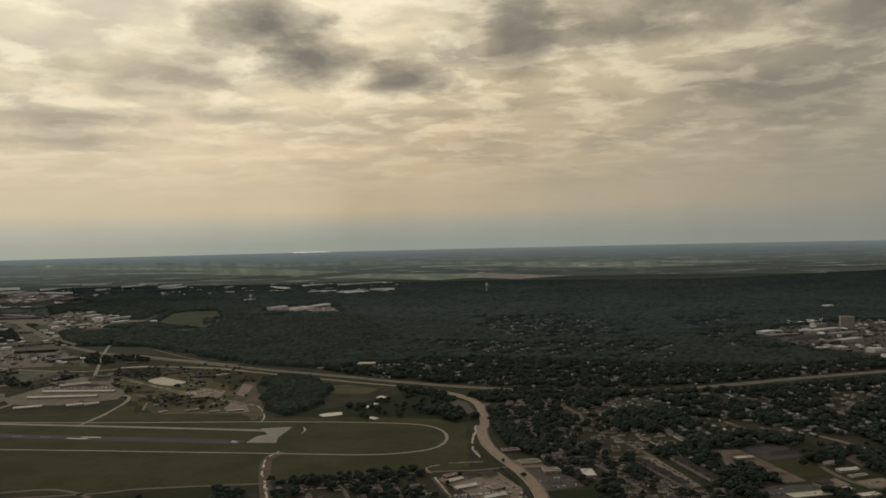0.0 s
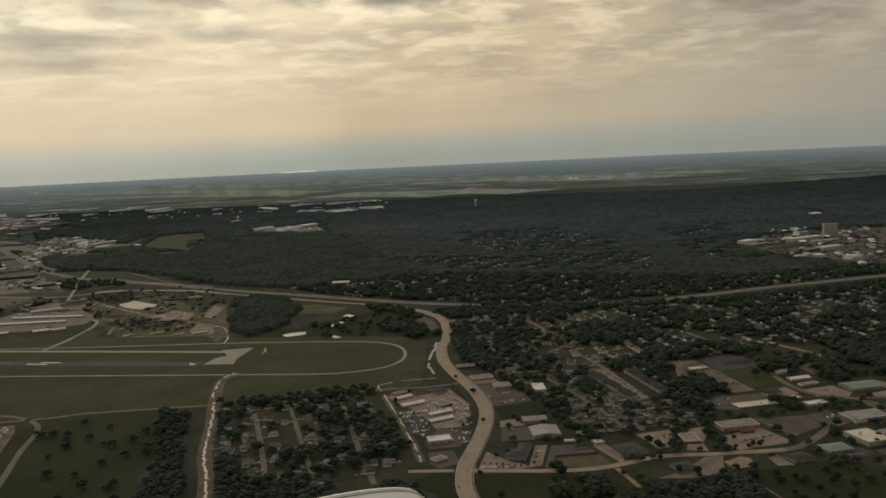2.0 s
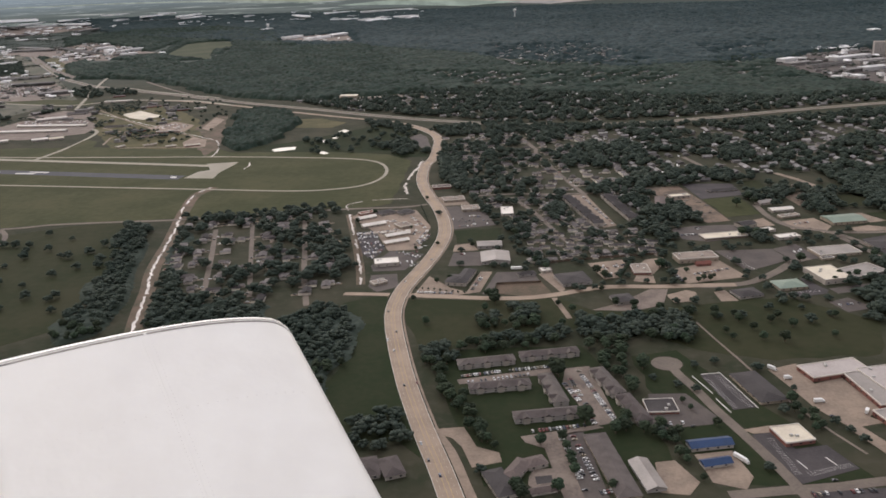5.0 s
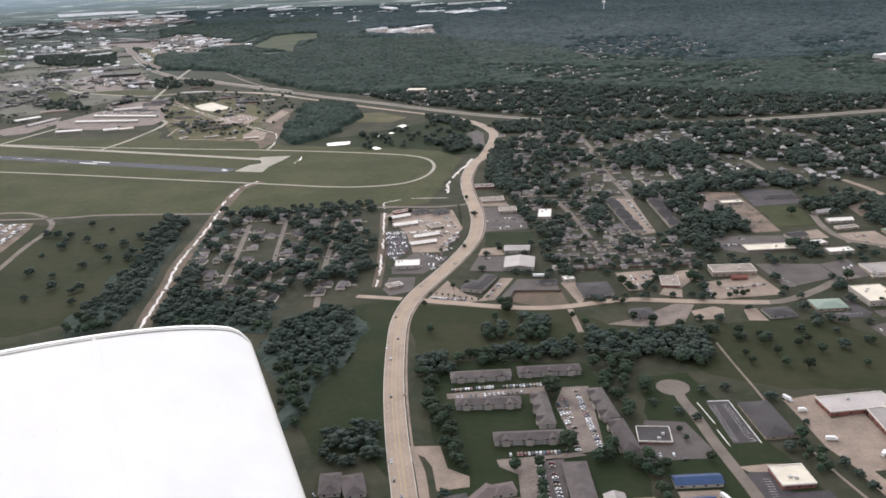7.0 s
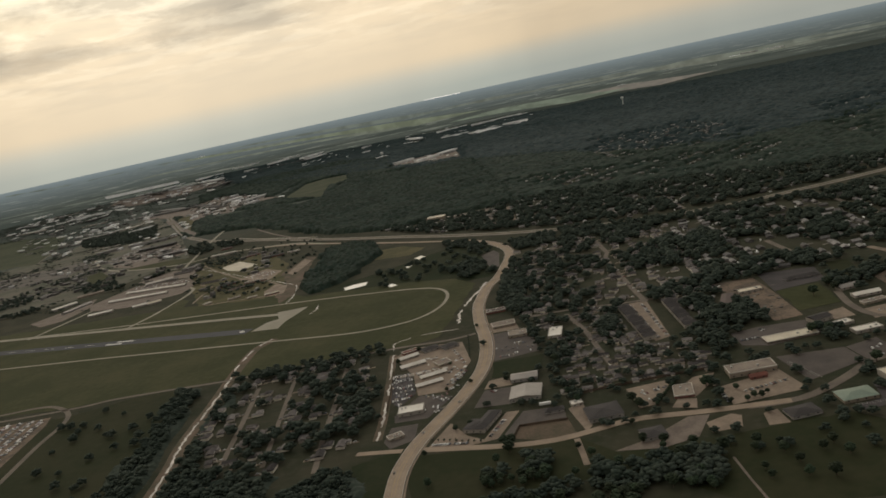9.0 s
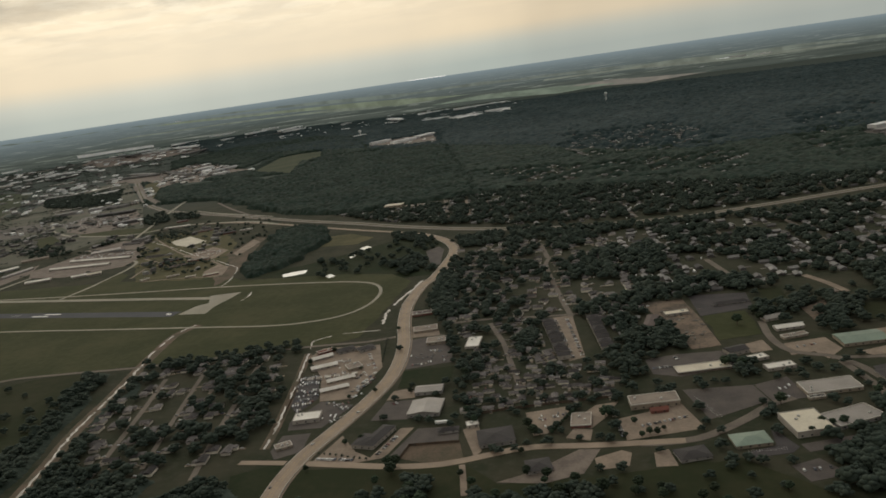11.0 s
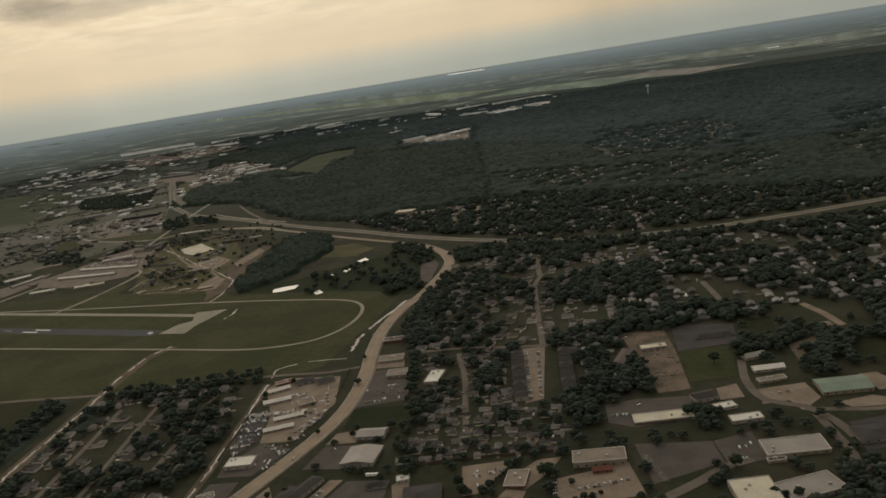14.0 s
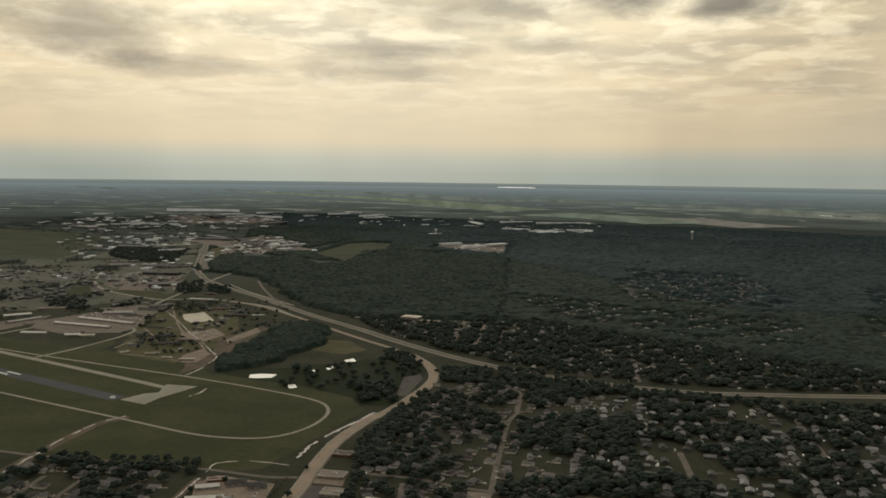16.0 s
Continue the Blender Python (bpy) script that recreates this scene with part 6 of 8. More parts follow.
yards([(-2087.8, 2821.2), (-2399.0, 3482.7), (-2028.2, 3485.8), (-1644.8, 2756.4), (-1721.3, 2607.3)], 22, 43, (14, 40))
yards([(-2087.8, 2821.2), (-2399.0, 3482.7), (-2028.2, 3485.8), (-1644.8, 2756.4), (-1721.3, 2607.3)], 18, 44, (12, 30), "roofs")
yards([(-3506.8, 3914.5), (-3582.5, 4424.7), (-3511.6, 5010.1), (-3129.1, 5544.9), (-2589.4, 5764.0), (-2077.4, 4757.0), (-2236.4, 4029.6), (-2641.6, 3816.4), (-2839.8, 3542.0)], 80, 32, (22, 75))
yards([(-3506.8, 3914.5), (-3582.5, 4424.7), (-3511.6, 5010.1), (-3129.1, 5544.9), (-2589.4, 5764.0), (-2077.4, 4757.0), (-2236.4, 4029.6), (-2641.6, 3816.4), (-2839.8, 3542.0)], 50, 45, (15, 40), "roofs")
yards([(-1743.4, 3324.0), (-1545.4, 3497.7), (-1402.4, 3302.3), (-1517.4, 3005.0)], 18, 33, (16, 45))
yards([(-899.1, 3444.3), (-932.2, 3676.7), (-704.6, 3847.8), (-565.3, 3295.6), (-690.0, 3239.4)], 24, 34, (10, 26))
yards([(-2527.1, 5693.3), (-1797.7, 5619.4), (-1097.2, 5917.5), (-346.1, 5559.4), (-535.2, 4768.6), (-1516.5, 4836.3), (-2050.2, 4779.7)], 70, 35, (26, 70))
yards([(-866.2, 4871.0), (-546.0, 5036.8), (-483.6, 4726.3), (-796.1, 4697.0)], 20, 36, (30, 70))
yards([(684.9, 2319.3), (876.3, 2581.7), (1127.9, 2656.9), (1388.3, 2663.8), (932.5, 1743.9), (813.9, 1797.4), (749.9, 2026.3)], 45, 37, (10, 34))
yards([(684.9, 2319.3), (876.3, 2581.7), (1127.9, 2656.9), (1388.3, 2663.8), (932.5, 1743.9), (813.9, 1797.4), (749.9, 2026.3)], 90, 38, (10, 34), "roofs")
yards([(-1022.4, 1771.9), (-887.5, 1835.6), (-807.7, 1702.4), (-852.6, 1664.3)], 10, 46, (12, 30), "roofs")
yards([(-788.5, 1667.2), (-625.5, 1673.1), (-492.8, 1435.6), (-642.0, 1418.6)], 12, 47, (8, 22), "roofs")
yards([(-858.6, 1876.0), (-717.5, 1879.0), (-604.1, 1804.2), (-654.9, 1710.1)], 10, 48, (10, 24), "roofs")
yards([(-1359.6, 2565.0), (-1641.7, 3017.3), (-1689.5, 3323.0), (-1367.2, 3203.4), (-1425.9, 2906.4)], 16, 49, (14, 36))
sheet("long_white_roof", [(-4053.9, 5974.4), (-3488.5, 6140.6), (-3267.6, 5787.9), (-3745.2, 5554.2)], FAR_WHITE, "very long white roof of a far factory", 6, category="roof")
sheet("mall_roof", [(885.9, 2612.0), (1068.5, 2671.1), (1052.3, 2607.0), (869.5, 2535.8)], FAR_WHITE, "very long white mall roof far out", 8, category="roof")
sheet("mall_ground", [(681.8, 2281.9), (857.6, 2523.0), (1115.4, 2625.8), (1365.3, 2617.3), (950.1, 1779.3), (823.3, 1819.9), (743.6, 2007.8)], GREYLOT, "paved ground of a far shopping district", 0.2, True)
sheet("works_ground", [(-884.9, 3437.9), (-681.3, 3759.3), (-560.0, 3330.9), (-676.4, 3198.3)], FAR_PAVE, "bare ground of a far works yard", 0.3)
road("works_road", [(-704.4, 3926.6), (-630.4, 3569.5), (-560.6, 3256.7)], 22, STREET, "pale road climbing past the far works", 0.4)
# the sky's glint on the river is painted as a glowing colour
road("backdrop_river", [(-5900.0, 24480.0), (-5523.0, 24400.0), (-5050.0, 24180.0)], 800, far_glow("river_painted_glint", (0.85, 0.82, 0.74), (0.7, 0.68, 0.62)), "bright strip of river in the haze below the horizon", 25.0, block_it=False, step=200.0, category="backdrop")

# long sheds and shops of the far districts
for kind, deep, high, pairs in (("white", 30, 11, ([(-2976.6, 4128.4), (-2798.9, 4181.6)], [(-3878.9, 4932.4), (-3824.0, 5046.0)], [(-1743.6, 2827.7), (-1687.1, 2910.9)], [(-2170.4, 3187.9), (-2156.0, 3217.9)], [(-2111.6, 3203.0), (-2067.5, 3223.1)], [(-1386.1, 3076.4), (-1355.9, 3131.4)], [(-1539.9, 3267.1), (-1518.4, 3295.4)], [(-1247.9, 3093.9), (-1235.8, 3105.9)], [(-1700.2, 3566.3), (-1688.6, 3604.3)])),
                                ("white", 45, 12, ([(-2924.7, 5057.4), (-2790.0, 5169.7)], [(-2827.2, 5233.6), (-2604.3, 5212.5)], [(-2570.3, 5875.0), (-2450.3, 6099.0)], [(-2591.8, 6214.7), (-2469.4, 6227.4)], [(-7402.8, 13395.1), (-7219.4, 13347.5)], [(-2246.7, 5726.5), (-2153.7, 6131.7)], [(-2576.9, 5495.3), (-2521.3, 5593.8)], [(936.0, 8359.2), (1134.2, 8198.0)], [(1141.0, 8180.0), (1325.3, 8037.6)], [(-800.6, 4662.1), (-660.9, 4789.2)], [(-642.3, 4856.6), (-523.2, 4927.5)], [(-808.0, 3526.7), (-742.4, 3626.3)], [(-743.9, 3673.1), (-695.9, 3767.3)])),
                                ("roofs", 40, 9, ([(-2636.8, 3805.5), (-2605.1, 3936.5)], [(-3158.9, 4863.1), (-2959.9, 4893.2)], [(-3273.8, 5149.7), (-2989.9, 5096.6)], [(-2569.5, 4324.8), (-2527.0, 4422.7)], [(-2072.7, 3390.7), (-1826.4, 3413.6)], [(-2011.2, 2916.0), (-1884.2, 2938.7)], [(-1544.9, 2367.9), (-1508.5, 2422.3)], [(-1459.5, 2412.0), (-1349.0, 2451.5)], [(-1325.1, 2267.4), (-1224.5, 2294.9)], [(-1140.3, 2065.5), (-1081.9, 2111.7)]))):
    for a, b in pairs:
        far_house((a[0] + b[0]) / 2, (a[1] + b[1]) / 2, bearing(a, b), math.hypot(b[0] - a[0], b[1] - a[1]) / U, deep, high, 0, kind)
sheet("far_works_yard", [(-3371.4, 5168.2), (-2549.2, 5096.4), (-2367.5, 4831.6), (-2498.4, 4377.3), (-2692.9, 4299.3), (-3169.7, 4765.4)], WORN, "tan paved yards of far works", 0.2, True)
sheet("town_strip", [(-2036.1, 3320.5), (-1823.6, 3452.0), (-1330.2, 3224.8), (-1215.8, 3099.0), (-1461.1, 2961.2), (-1458.2, 2817.3), (-1649.5, 3083.2)], WORN, "tan strip of shops and yards along the highway", 0.2, True)
sheet("highway_ramps", [(-1723.5, 3043.1), (-1723.3, 3107.5), (-1418.4, 2675.8), (-1204.9, 2419.6), (-1228.9, 2404.2), (-1418.0, 2626.6)], STREET, "wide worn highway interchange", 0.22, True)
sheet("ramp_grass", [(-1660.4, 3023.2), (-1669.2, 3139.2), (-1499.3, 2885.1), (-1322.5, 2556.0), (-1434.5, 2705.3)], DRY, "grass between highway ramps", 0.2, True)
sheet("loop_lot", [(-1270.4, 2046.4), (-1367.9, 2238.5), (-1303.1, 2263.3), (-1221.7, 2303.9), (-1058.4, 2083.9), (-1096.4, 1998.4), (-1162.7, 1978.6)], WORN, "tan lot inside the loop road", 0.2, True)
# long field strips below the horizon, glowing, with haze put into their colour
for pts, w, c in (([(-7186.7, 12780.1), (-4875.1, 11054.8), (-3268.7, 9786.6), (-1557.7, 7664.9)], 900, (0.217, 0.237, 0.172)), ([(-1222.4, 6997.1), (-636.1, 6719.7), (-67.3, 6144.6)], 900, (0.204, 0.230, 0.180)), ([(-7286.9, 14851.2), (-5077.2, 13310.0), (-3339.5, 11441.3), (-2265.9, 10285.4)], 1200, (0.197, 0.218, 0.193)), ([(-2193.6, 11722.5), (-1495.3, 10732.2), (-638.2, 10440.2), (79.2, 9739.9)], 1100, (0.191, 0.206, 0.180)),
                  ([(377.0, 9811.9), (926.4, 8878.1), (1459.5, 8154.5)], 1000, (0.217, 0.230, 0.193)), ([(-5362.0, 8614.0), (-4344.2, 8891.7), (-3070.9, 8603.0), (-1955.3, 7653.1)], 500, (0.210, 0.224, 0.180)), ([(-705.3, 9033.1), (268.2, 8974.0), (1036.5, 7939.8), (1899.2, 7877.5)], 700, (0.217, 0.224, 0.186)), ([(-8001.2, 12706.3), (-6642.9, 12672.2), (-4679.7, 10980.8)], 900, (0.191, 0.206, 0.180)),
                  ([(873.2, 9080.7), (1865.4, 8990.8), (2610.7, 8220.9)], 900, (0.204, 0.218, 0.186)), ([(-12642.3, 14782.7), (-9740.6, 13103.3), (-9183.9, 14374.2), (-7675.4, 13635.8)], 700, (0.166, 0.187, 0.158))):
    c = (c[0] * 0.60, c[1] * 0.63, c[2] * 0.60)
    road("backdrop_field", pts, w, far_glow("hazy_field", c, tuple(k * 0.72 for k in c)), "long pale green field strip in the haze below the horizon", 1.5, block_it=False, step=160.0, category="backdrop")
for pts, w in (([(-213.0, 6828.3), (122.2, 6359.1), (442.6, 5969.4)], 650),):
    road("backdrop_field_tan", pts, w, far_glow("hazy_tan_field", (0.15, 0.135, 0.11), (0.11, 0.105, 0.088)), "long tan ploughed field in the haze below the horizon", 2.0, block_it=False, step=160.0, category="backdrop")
yards([(-3647.5, 4376.5), (-3493.4, 4767.6), (-3043.2, 4697.5), (-2130.5, 3596.1), (-1812.4, 3137.0), (-1665.6, 2614.7), (-1881.1, 2456.2)], 60, 81, (18, 55))
yards([(-3647.5, 4376.5), (-3493.4, 4767.6), (-3043.2, 4697.5), (-2130.5, 3596.1), (-1812.4, 3137.0), (-1665.6, 2614.7), (-1881.1, 2456.2)], 70, 82, (16, 50), "roofs")
yards([(-1542.9, 2031.0), (-1507.9, 2191.2), (-1514.2, 2332.1), (-1293.4, 2073.3), (-1155.1, 1874.1), (-1207.4, 1698.0)], 40, 83, (12, 34), "roofs")
road("curve_lane", [(380.0, 1136.5), (396.6, 1102.0), (409.7, 1063.8)], 10, PALE, "pale unpaved lane among trees", 0.2, clear=4)
road("oak_lane", [(165.4, 1684.7), (179.5, 1611.7), (193.1, 1545.6)], 8, STREET, "grey lane among the trees", 0.3, clear=4)
road("elm_lane", [(47.2, 1747.5), (66.4, 1667.2), (86.5, 1594.5)], 8, STREET, "grey lane among the trees", 0.3, clear=4)
road("ash_lane", [(468.2, 1251.9), (486.2, 1303.8), (509.0, 1323.5), (528.0, 1362.6)], 8, STREET, "grey curved lane among the trees", 0.2, clear=4)

for kind, deep, high, pairs in (("white", 34, 12, ([(-1183.1, 4149.5), (-1151.0, 4210.9)], [(-931.0, 3608.9), (-876.1, 3706.7)], [(-1455.5, 3205.5), (-1417.3, 3330.2)], [(-1621.1, 3355.2), (-1588.3, 3442.2)], [(-3130.3, 5333.1), (-3049.1, 5572.3)], [(-3057.6, 6262.2), (-2903.8, 6412.5)], [(-3070.4, 5694.1), (-2930.0, 5881.8)], [(-2134.7, 5514.4), (-1964.0, 5745.9)], [(-1690.5, 5454.6), (-1649.0, 5555.2)], [(-1475.0, 5543.2), (-1221.7, 5211.5)], [(-1184.7, 5481.4), (-1007.3, 5588.9)], [(-954.3, 5503.5), (-635.6, 5678.7)], [(-987.9, 4770.3), (-838.2, 4808.1)], [(-752.0, 4593.3), (-633.7, 4683.9)],
                                              [(1236.6, 3116.1), (1270.4, 3130.2)], [(845.1, 2114.0), (910.0, 2146.7)], [(781.6, 1982.7), (801.2, 1989.2)], [(852.4, 2326.1), (960.5, 2385.2)], [(722.6, 2325.1), (763.8, 2356.5)], [(836.7, 1937.3), (868.5, 1950.8)])),
                                ("roofs", 34, 9, ([(-2059.9, 3554.7), (-1885.7, 3464.4)], [(-1920.9, 3572.3), (-1567.4, 3209.4)], [(-863.7, 3917.0), (-795.7, 3961.4)], [(-739.1, 3639.1), (-674.8, 3677.9)], [(-2308.0, 4492.7), (-2304.0, 5003.3)], [(-2389.5, 5334.0), (-2107.4, 5447.1)], [(753.9, 2196.8), (867.1, 2247.7)], [(715.3, 2251.2), (782.9, 2288.1)], [(888.5, 2268.3), (971.8, 2303.0)], [(801.0, 2100.0), (846.4, 2124.6)]))):
    for a, b in pairs:
        far_house((a[0] + b[0]) / 2, (a[1] + b[1]) / 2, bearing(a, b), math.hypot(b[0] - a[0], b[1] - a[1]) / U, deep, high, 0, kind)
building((994.1, 2434.6), (1029.8, 2427.1), 30, 52, "flat", TAN_ROOF, GREY_WALL, "grey mid-rise block beside a far shopping district", "apartment building", "midrise_block", storeys=9)
sheet("upper_lot", [(-920.0, 3422.4), (-934.3, 3694.3), (-726.2, 3875.4), (-585.0, 3383.7), (-668.4, 3356.4), (-823.9, 3447.5)], WORN, "tan ground of a far works yard", 0.35, True)
sheet("town_lots", [(-1858.1, 3458.0), (-1846.9, 3769.2), (-1433.6, 3357.4), (-1363.8, 3206.0), (-1369.9, 2928.8), (-1527.8, 2961.8)], WORN, "grey and tan lots beside the highway", 0.3, True)
road("works_lane", [(-731.6, 3877.0), (-639.4, 3555.4), (-562.2, 3280.4)], 14, STREET, "pale lane along the edge of the wood", 0.4, clear=6)
road("mall_road", [(1332.7, 3343.9), (1270.8, 3059.1), (1284.2, 2922.6), (1333.4, 2827.5)], 18, STREET, "grey highway past a far shopping district", 0.4, clear=6)

rng = np.random.default_rng(90)
for _ in range(34):          # slabs and rubble on the graded lot
    q = (238.6, 992.4)
    patch(q[0] + rng.uniform(-26, 26), q[1] + rng.uniform(-48, 48), rng.uniform(0, 180), rng.uniform(2, 9), rng.uniform(1.5, 5), rng.uniform(0.3, 1.0))


# ---- woods and trees ----
plant([(-151.6, 636.8), (-125.2, 684.2), (-97.8, 682.0), (-84.2, 637.8), (-78.2, 596.6), (-83.0, 551.1), (-80.0, 497.0), (-102.6, 526.1), (-136.3, 595.4)], 8.5, 10, 1, 25)
plant([(-410.3, 939.4), (-376.2, 943.2), (-349.7, 854.9), (-326.7, 767.8), (-297.8, 682.7), (-284.8, 634.8), (-315.7, 607.1), (-339.4, 645.5), (-334.6, 688.8), (-362.7, 800.8), (-388.8, 875.0)], 9, 9, 2, 15)
plant([(-343.0, 949.3), (-322.1, 919.7), (-298.5, 817.7), (-265.5, 709.3), (-211.0, 702.9), (-169.5, 683.8), (-155.3, 636.7), (-234.9, 635.6), (-256.2, 635.2), (-276.0, 709.2), (-300.3, 800.4)], 9, 9, 3, 12)
plant([(-25.0, 597.7), (-7.2, 609.8), (4.6, 579.5), (2.7, 545.0), (24.3, 500.4), (31.9, 474.1), (22.4, 473.8), (1.3, 517.7), (-15.9, 561.3)], 6.8, 9.5, 4, 30)
plant([(-1.9, 598.1), (9.7, 613.1), (39.2, 626.9), (82.5, 636.0), (86.8, 617.5), (50.1, 601.1), (11.0, 593.6)], 6.5, 8.8, 5, 25)
plant([(89.0, 664.8), (109.5, 651.6), (173.7, 672.7), (184.7, 636.6), (173.1, 606.4), (136.9, 625.5), (122.9, 591.3), (124.6, 521.5), (127.2, 487.2), (116.7, 483.6), (109.1, 547.9), (97.7, 604.9)], 7.5, 9.8, 6, 35)
plant([(130.3, 485.3), (138.6, 485.6), (152.0, 443.6), (146.0, 427.5), (138.5, 454.2)], 7, 7, 7, 25)
plant([(216.1, 526.5), (225.9, 534.2), (232.2, 507.3), (235.1, 487.8), (225.0, 486.2), (214.7, 506.8)], 8, 8, 8, 20)
plant([(321.8, 731.9), (379.5, 796.3), (419.6, 796.0), (359.8, 654.9), (321.4, 685.8)], 9, 10, 9)
plant([(11.3, 655.9), (31.5, 661.8), (32.3, 639.5), (12.5, 637.1)], 5.6, 9.5, 10, 8)
plant([(40.2, 685.7), (63.5, 679.8), (65.2, 640.0), (43.3, 637.6)], 6.2, 9.5, 24, 12)
plant([(-42.8, 684.9), (331.0, 676.6), (304.0, 604.3), (186.0, 621.3), (82.6, 640.3), (-23.3, 638.7)], 24, 10.5, 11, 40, 0.28)
plant([(-531.3, 877.2), (-417.5, 928.3), (-362.7, 800.8), (-336.4, 682.3), (-365.7, 611.5)], 26, 8.5, 12, 0, 0.35)
plant([(-349.1, 961.1), (-167.1, 1009.6), (-159.9, 974.9), (-336.4, 937.7)], 9, 8, 13)
plant([(-64.1, 500.2), (-29.6, 504.3), (-17.0, 466.5), (-33.5, 459.9), (-58.4, 465.9)], 9, 8, 14)
plant([(-180.1, 1360.5), (-136.4, 1408.1), (-85.7, 1299.2), (-130.3, 1282.7)], 10, 9, 16, 0, 0.75)
plant([(-322.0, 1404.2), (-186.0, 1540.3), (-99.7, 1458.8), (-107.7, 1390.6), (-171.6, 1320.4), (-270.7, 1306.8)], 20, 9, 17, 0, 0.34)
plant([(-66.0, 1246.8), (-58.6, 1291.9), (-12.5, 1108.5), (-18.0, 1046.2), (-53.4, 1125.7)], 9, 9, 18)
plant([(316.8, 704.1), (357.4, 744.3), (412.6, 774.3), (382.2, 659.3), (331.8, 657.1)], 10, 11, 19)
plant(WEST, 8.8, 10.5, 20, 0, 0.45, clump=0.9)
plant(NORTH, 8.5, 9.5, 21, 0, 0.55, clump=0.75)
plant(SOUTH, 8.5, 7.5, 22, 0, 0.42)
plant(MIDDLE + [], 11, 8.5, 23, 0, 0.55)
plant(MIDDLE_B, 11, 9, 25, 0, 0.6)
plant(EAST, 9.2, 10.4, 26, 0, 0.92, clump=0.3)
plant(EAST_LOW, 9, 10.5, 27, 0, 0.92)
plant([(170.9, 923.3), (220.7, 992.9), (235.1, 917.1), (205.9, 891.7), (213.2, 822.4), (173.4, 911.5)], 10, 10, 28, 0, 0.4)
plant([(265.2, 1056.0), (310.5, 1074.6), (316.7, 999.7), (312.6, 947.6), (276.0, 932.5)], 13, 8, 29, 0, 0.25)
plant([(316.7, 999.7), (341.9, 1044.7), (373.2, 1061.8), (433.6, 1065.1), (518.6, 1134.3), (820.1, 1252.9), (705.3, 1003.1), (483.9, 962.1), (433.5, 957.8), (368.6, 977.0)], 10, 10.5, 30, 0, 0.9, clump=1.2)
plant([(279.2, 882.8), (301.0, 879.9), (306.1, 851.2), (285.6, 849.0)], 9, 9, 31)
plant([(-62.0, 1200.4), (-58.8, 1225.2), (-5.2, 1041.2), (38.4, 899.3), (28.4, 910.8)], 10, 9, 32, 0, 0.7)
plant(NEARWEST, 11, 9.5, 33, 0, 0.3)
plant(BEYOND, 10, 10.5, 34, 0, 0.74)
plant([(-2001.7, 2274.1), (-1844.2, 2560.9), (-1889.0, 3304.2), (-1289.9, 2438.4), (-1003.0, 1992.2), (-1032.6, 1767.7), (-1046.9, 1684.6), (-1219.3, 1568.8)], 12, 6.5, 39, 0, 0.9, "dense", 2, clump=2.0)
plant([(-1142.8, 1564.3), (-1020.9, 1656.0), (-886.1, 1842.4), (-924.1, 1980.8), (-750.6, 1921.7), (-528.5, 1507.5), (-601.6, 1451.1), (-863.0, 1482.5)], 12, 7, 40, 0, 0.9, "dense", 2, clump=2.1)
plant([(-3514.2, 3694.7), (-3930.5, 4994.4), (-3659.3, 5860.7), (-3116.5, 5731.7), (-1702.6, 3941.7), (-1610.8, 3007.7), (-1844.2, 2560.9)], 17, 7, 44, 0, 0.9, "far", 2, clump=1.5)
plant([(661.9, 2260.9), (1175.6, 2662.9), (1388.3, 2663.8), (899.4, 1677.0), (770.1, 1692.6), (719.2, 1936.6)], 22, 10, 42, 0, 0.4)
plant([(-114.7, 1504.2), (31.2, 1553.6), (198.2, 1493.0), (396.9, 1501.8), (605.5, 1565.5), (1202.8, 1783.4), (1174.9, 1732.3), (598.3, 1529.7), (396.0, 1484.5), (241.7, 1455.8), (45.1, 1448.4), (-69.9, 1422.5)], 9, 9, 43, 0, 0.8)
# shops and sheds on the paved districts
TAN_YARD = [(-1797.5, 2156.8), (-1729.2, 2213.6), (-1523.0, 2272.0), (-1456.4, 2223.7), (-1404.7, 2036.3), (-1528.0, 1972.2), (-1600.5, 1934.5)]
LOOP_LOT = [(-1270.4, 2046.4), (-1367.9, 2238.5), (-1303.1, 2263.3), (-1221.7, 2303.9), (-1058.4, 2083.9), (-1096.4, 1998.4), (-1162.7, 1978.6)]
TOWN_LOTS = [(-1858.1, 3458.0), (-1846.9, 3769.2), (-1433.6, 3357.4), (-1363.8, 3206.0), (-1369.9, 2928.8), (-1527.8, 2961.8)]
WORKS_YARD = [(-3371.4, 5168.2), (-2549.2, 5096.4), (-2367.5, 4831.6), (-2498.4, 4377.3), (-2692.9, 4299.3), (-3169.7, 4765.4)]
MALL = [(681.8, 2281.9), (857.6, 2523.0), (1115.4, 2625.8), (1365.3, 2617.3), (950.1, 1779.3), (823.3, 1819.9), (743.6, 2007.8)]
for poly, count, size, kind in ((TAN_YARD, 16, (10, 34), "roofs"), (TAN_YARD, 8, (10, 30), "white"), (LOOP_LOT, 12, (10, 34), "roofs"), (LOOP_LOT, 5, (10, 30), "white"), (TOWN_LOTS, 26, (12, 44), "roofs"), (TOWN_LOTS, 16, (12, 40), "white"),
                                (WORKS_YARD, 22, (25, 80), "roofs"), (WORKS_YARD, 18, (25, 90), "white"), (MALL, 26, (10, 34), "roofs"), (MALL, 14, (8, 26), "white")):
    yards(poly, count, 400 + count, size, kind, -35 if poly is TAN_YARD else 12, True)
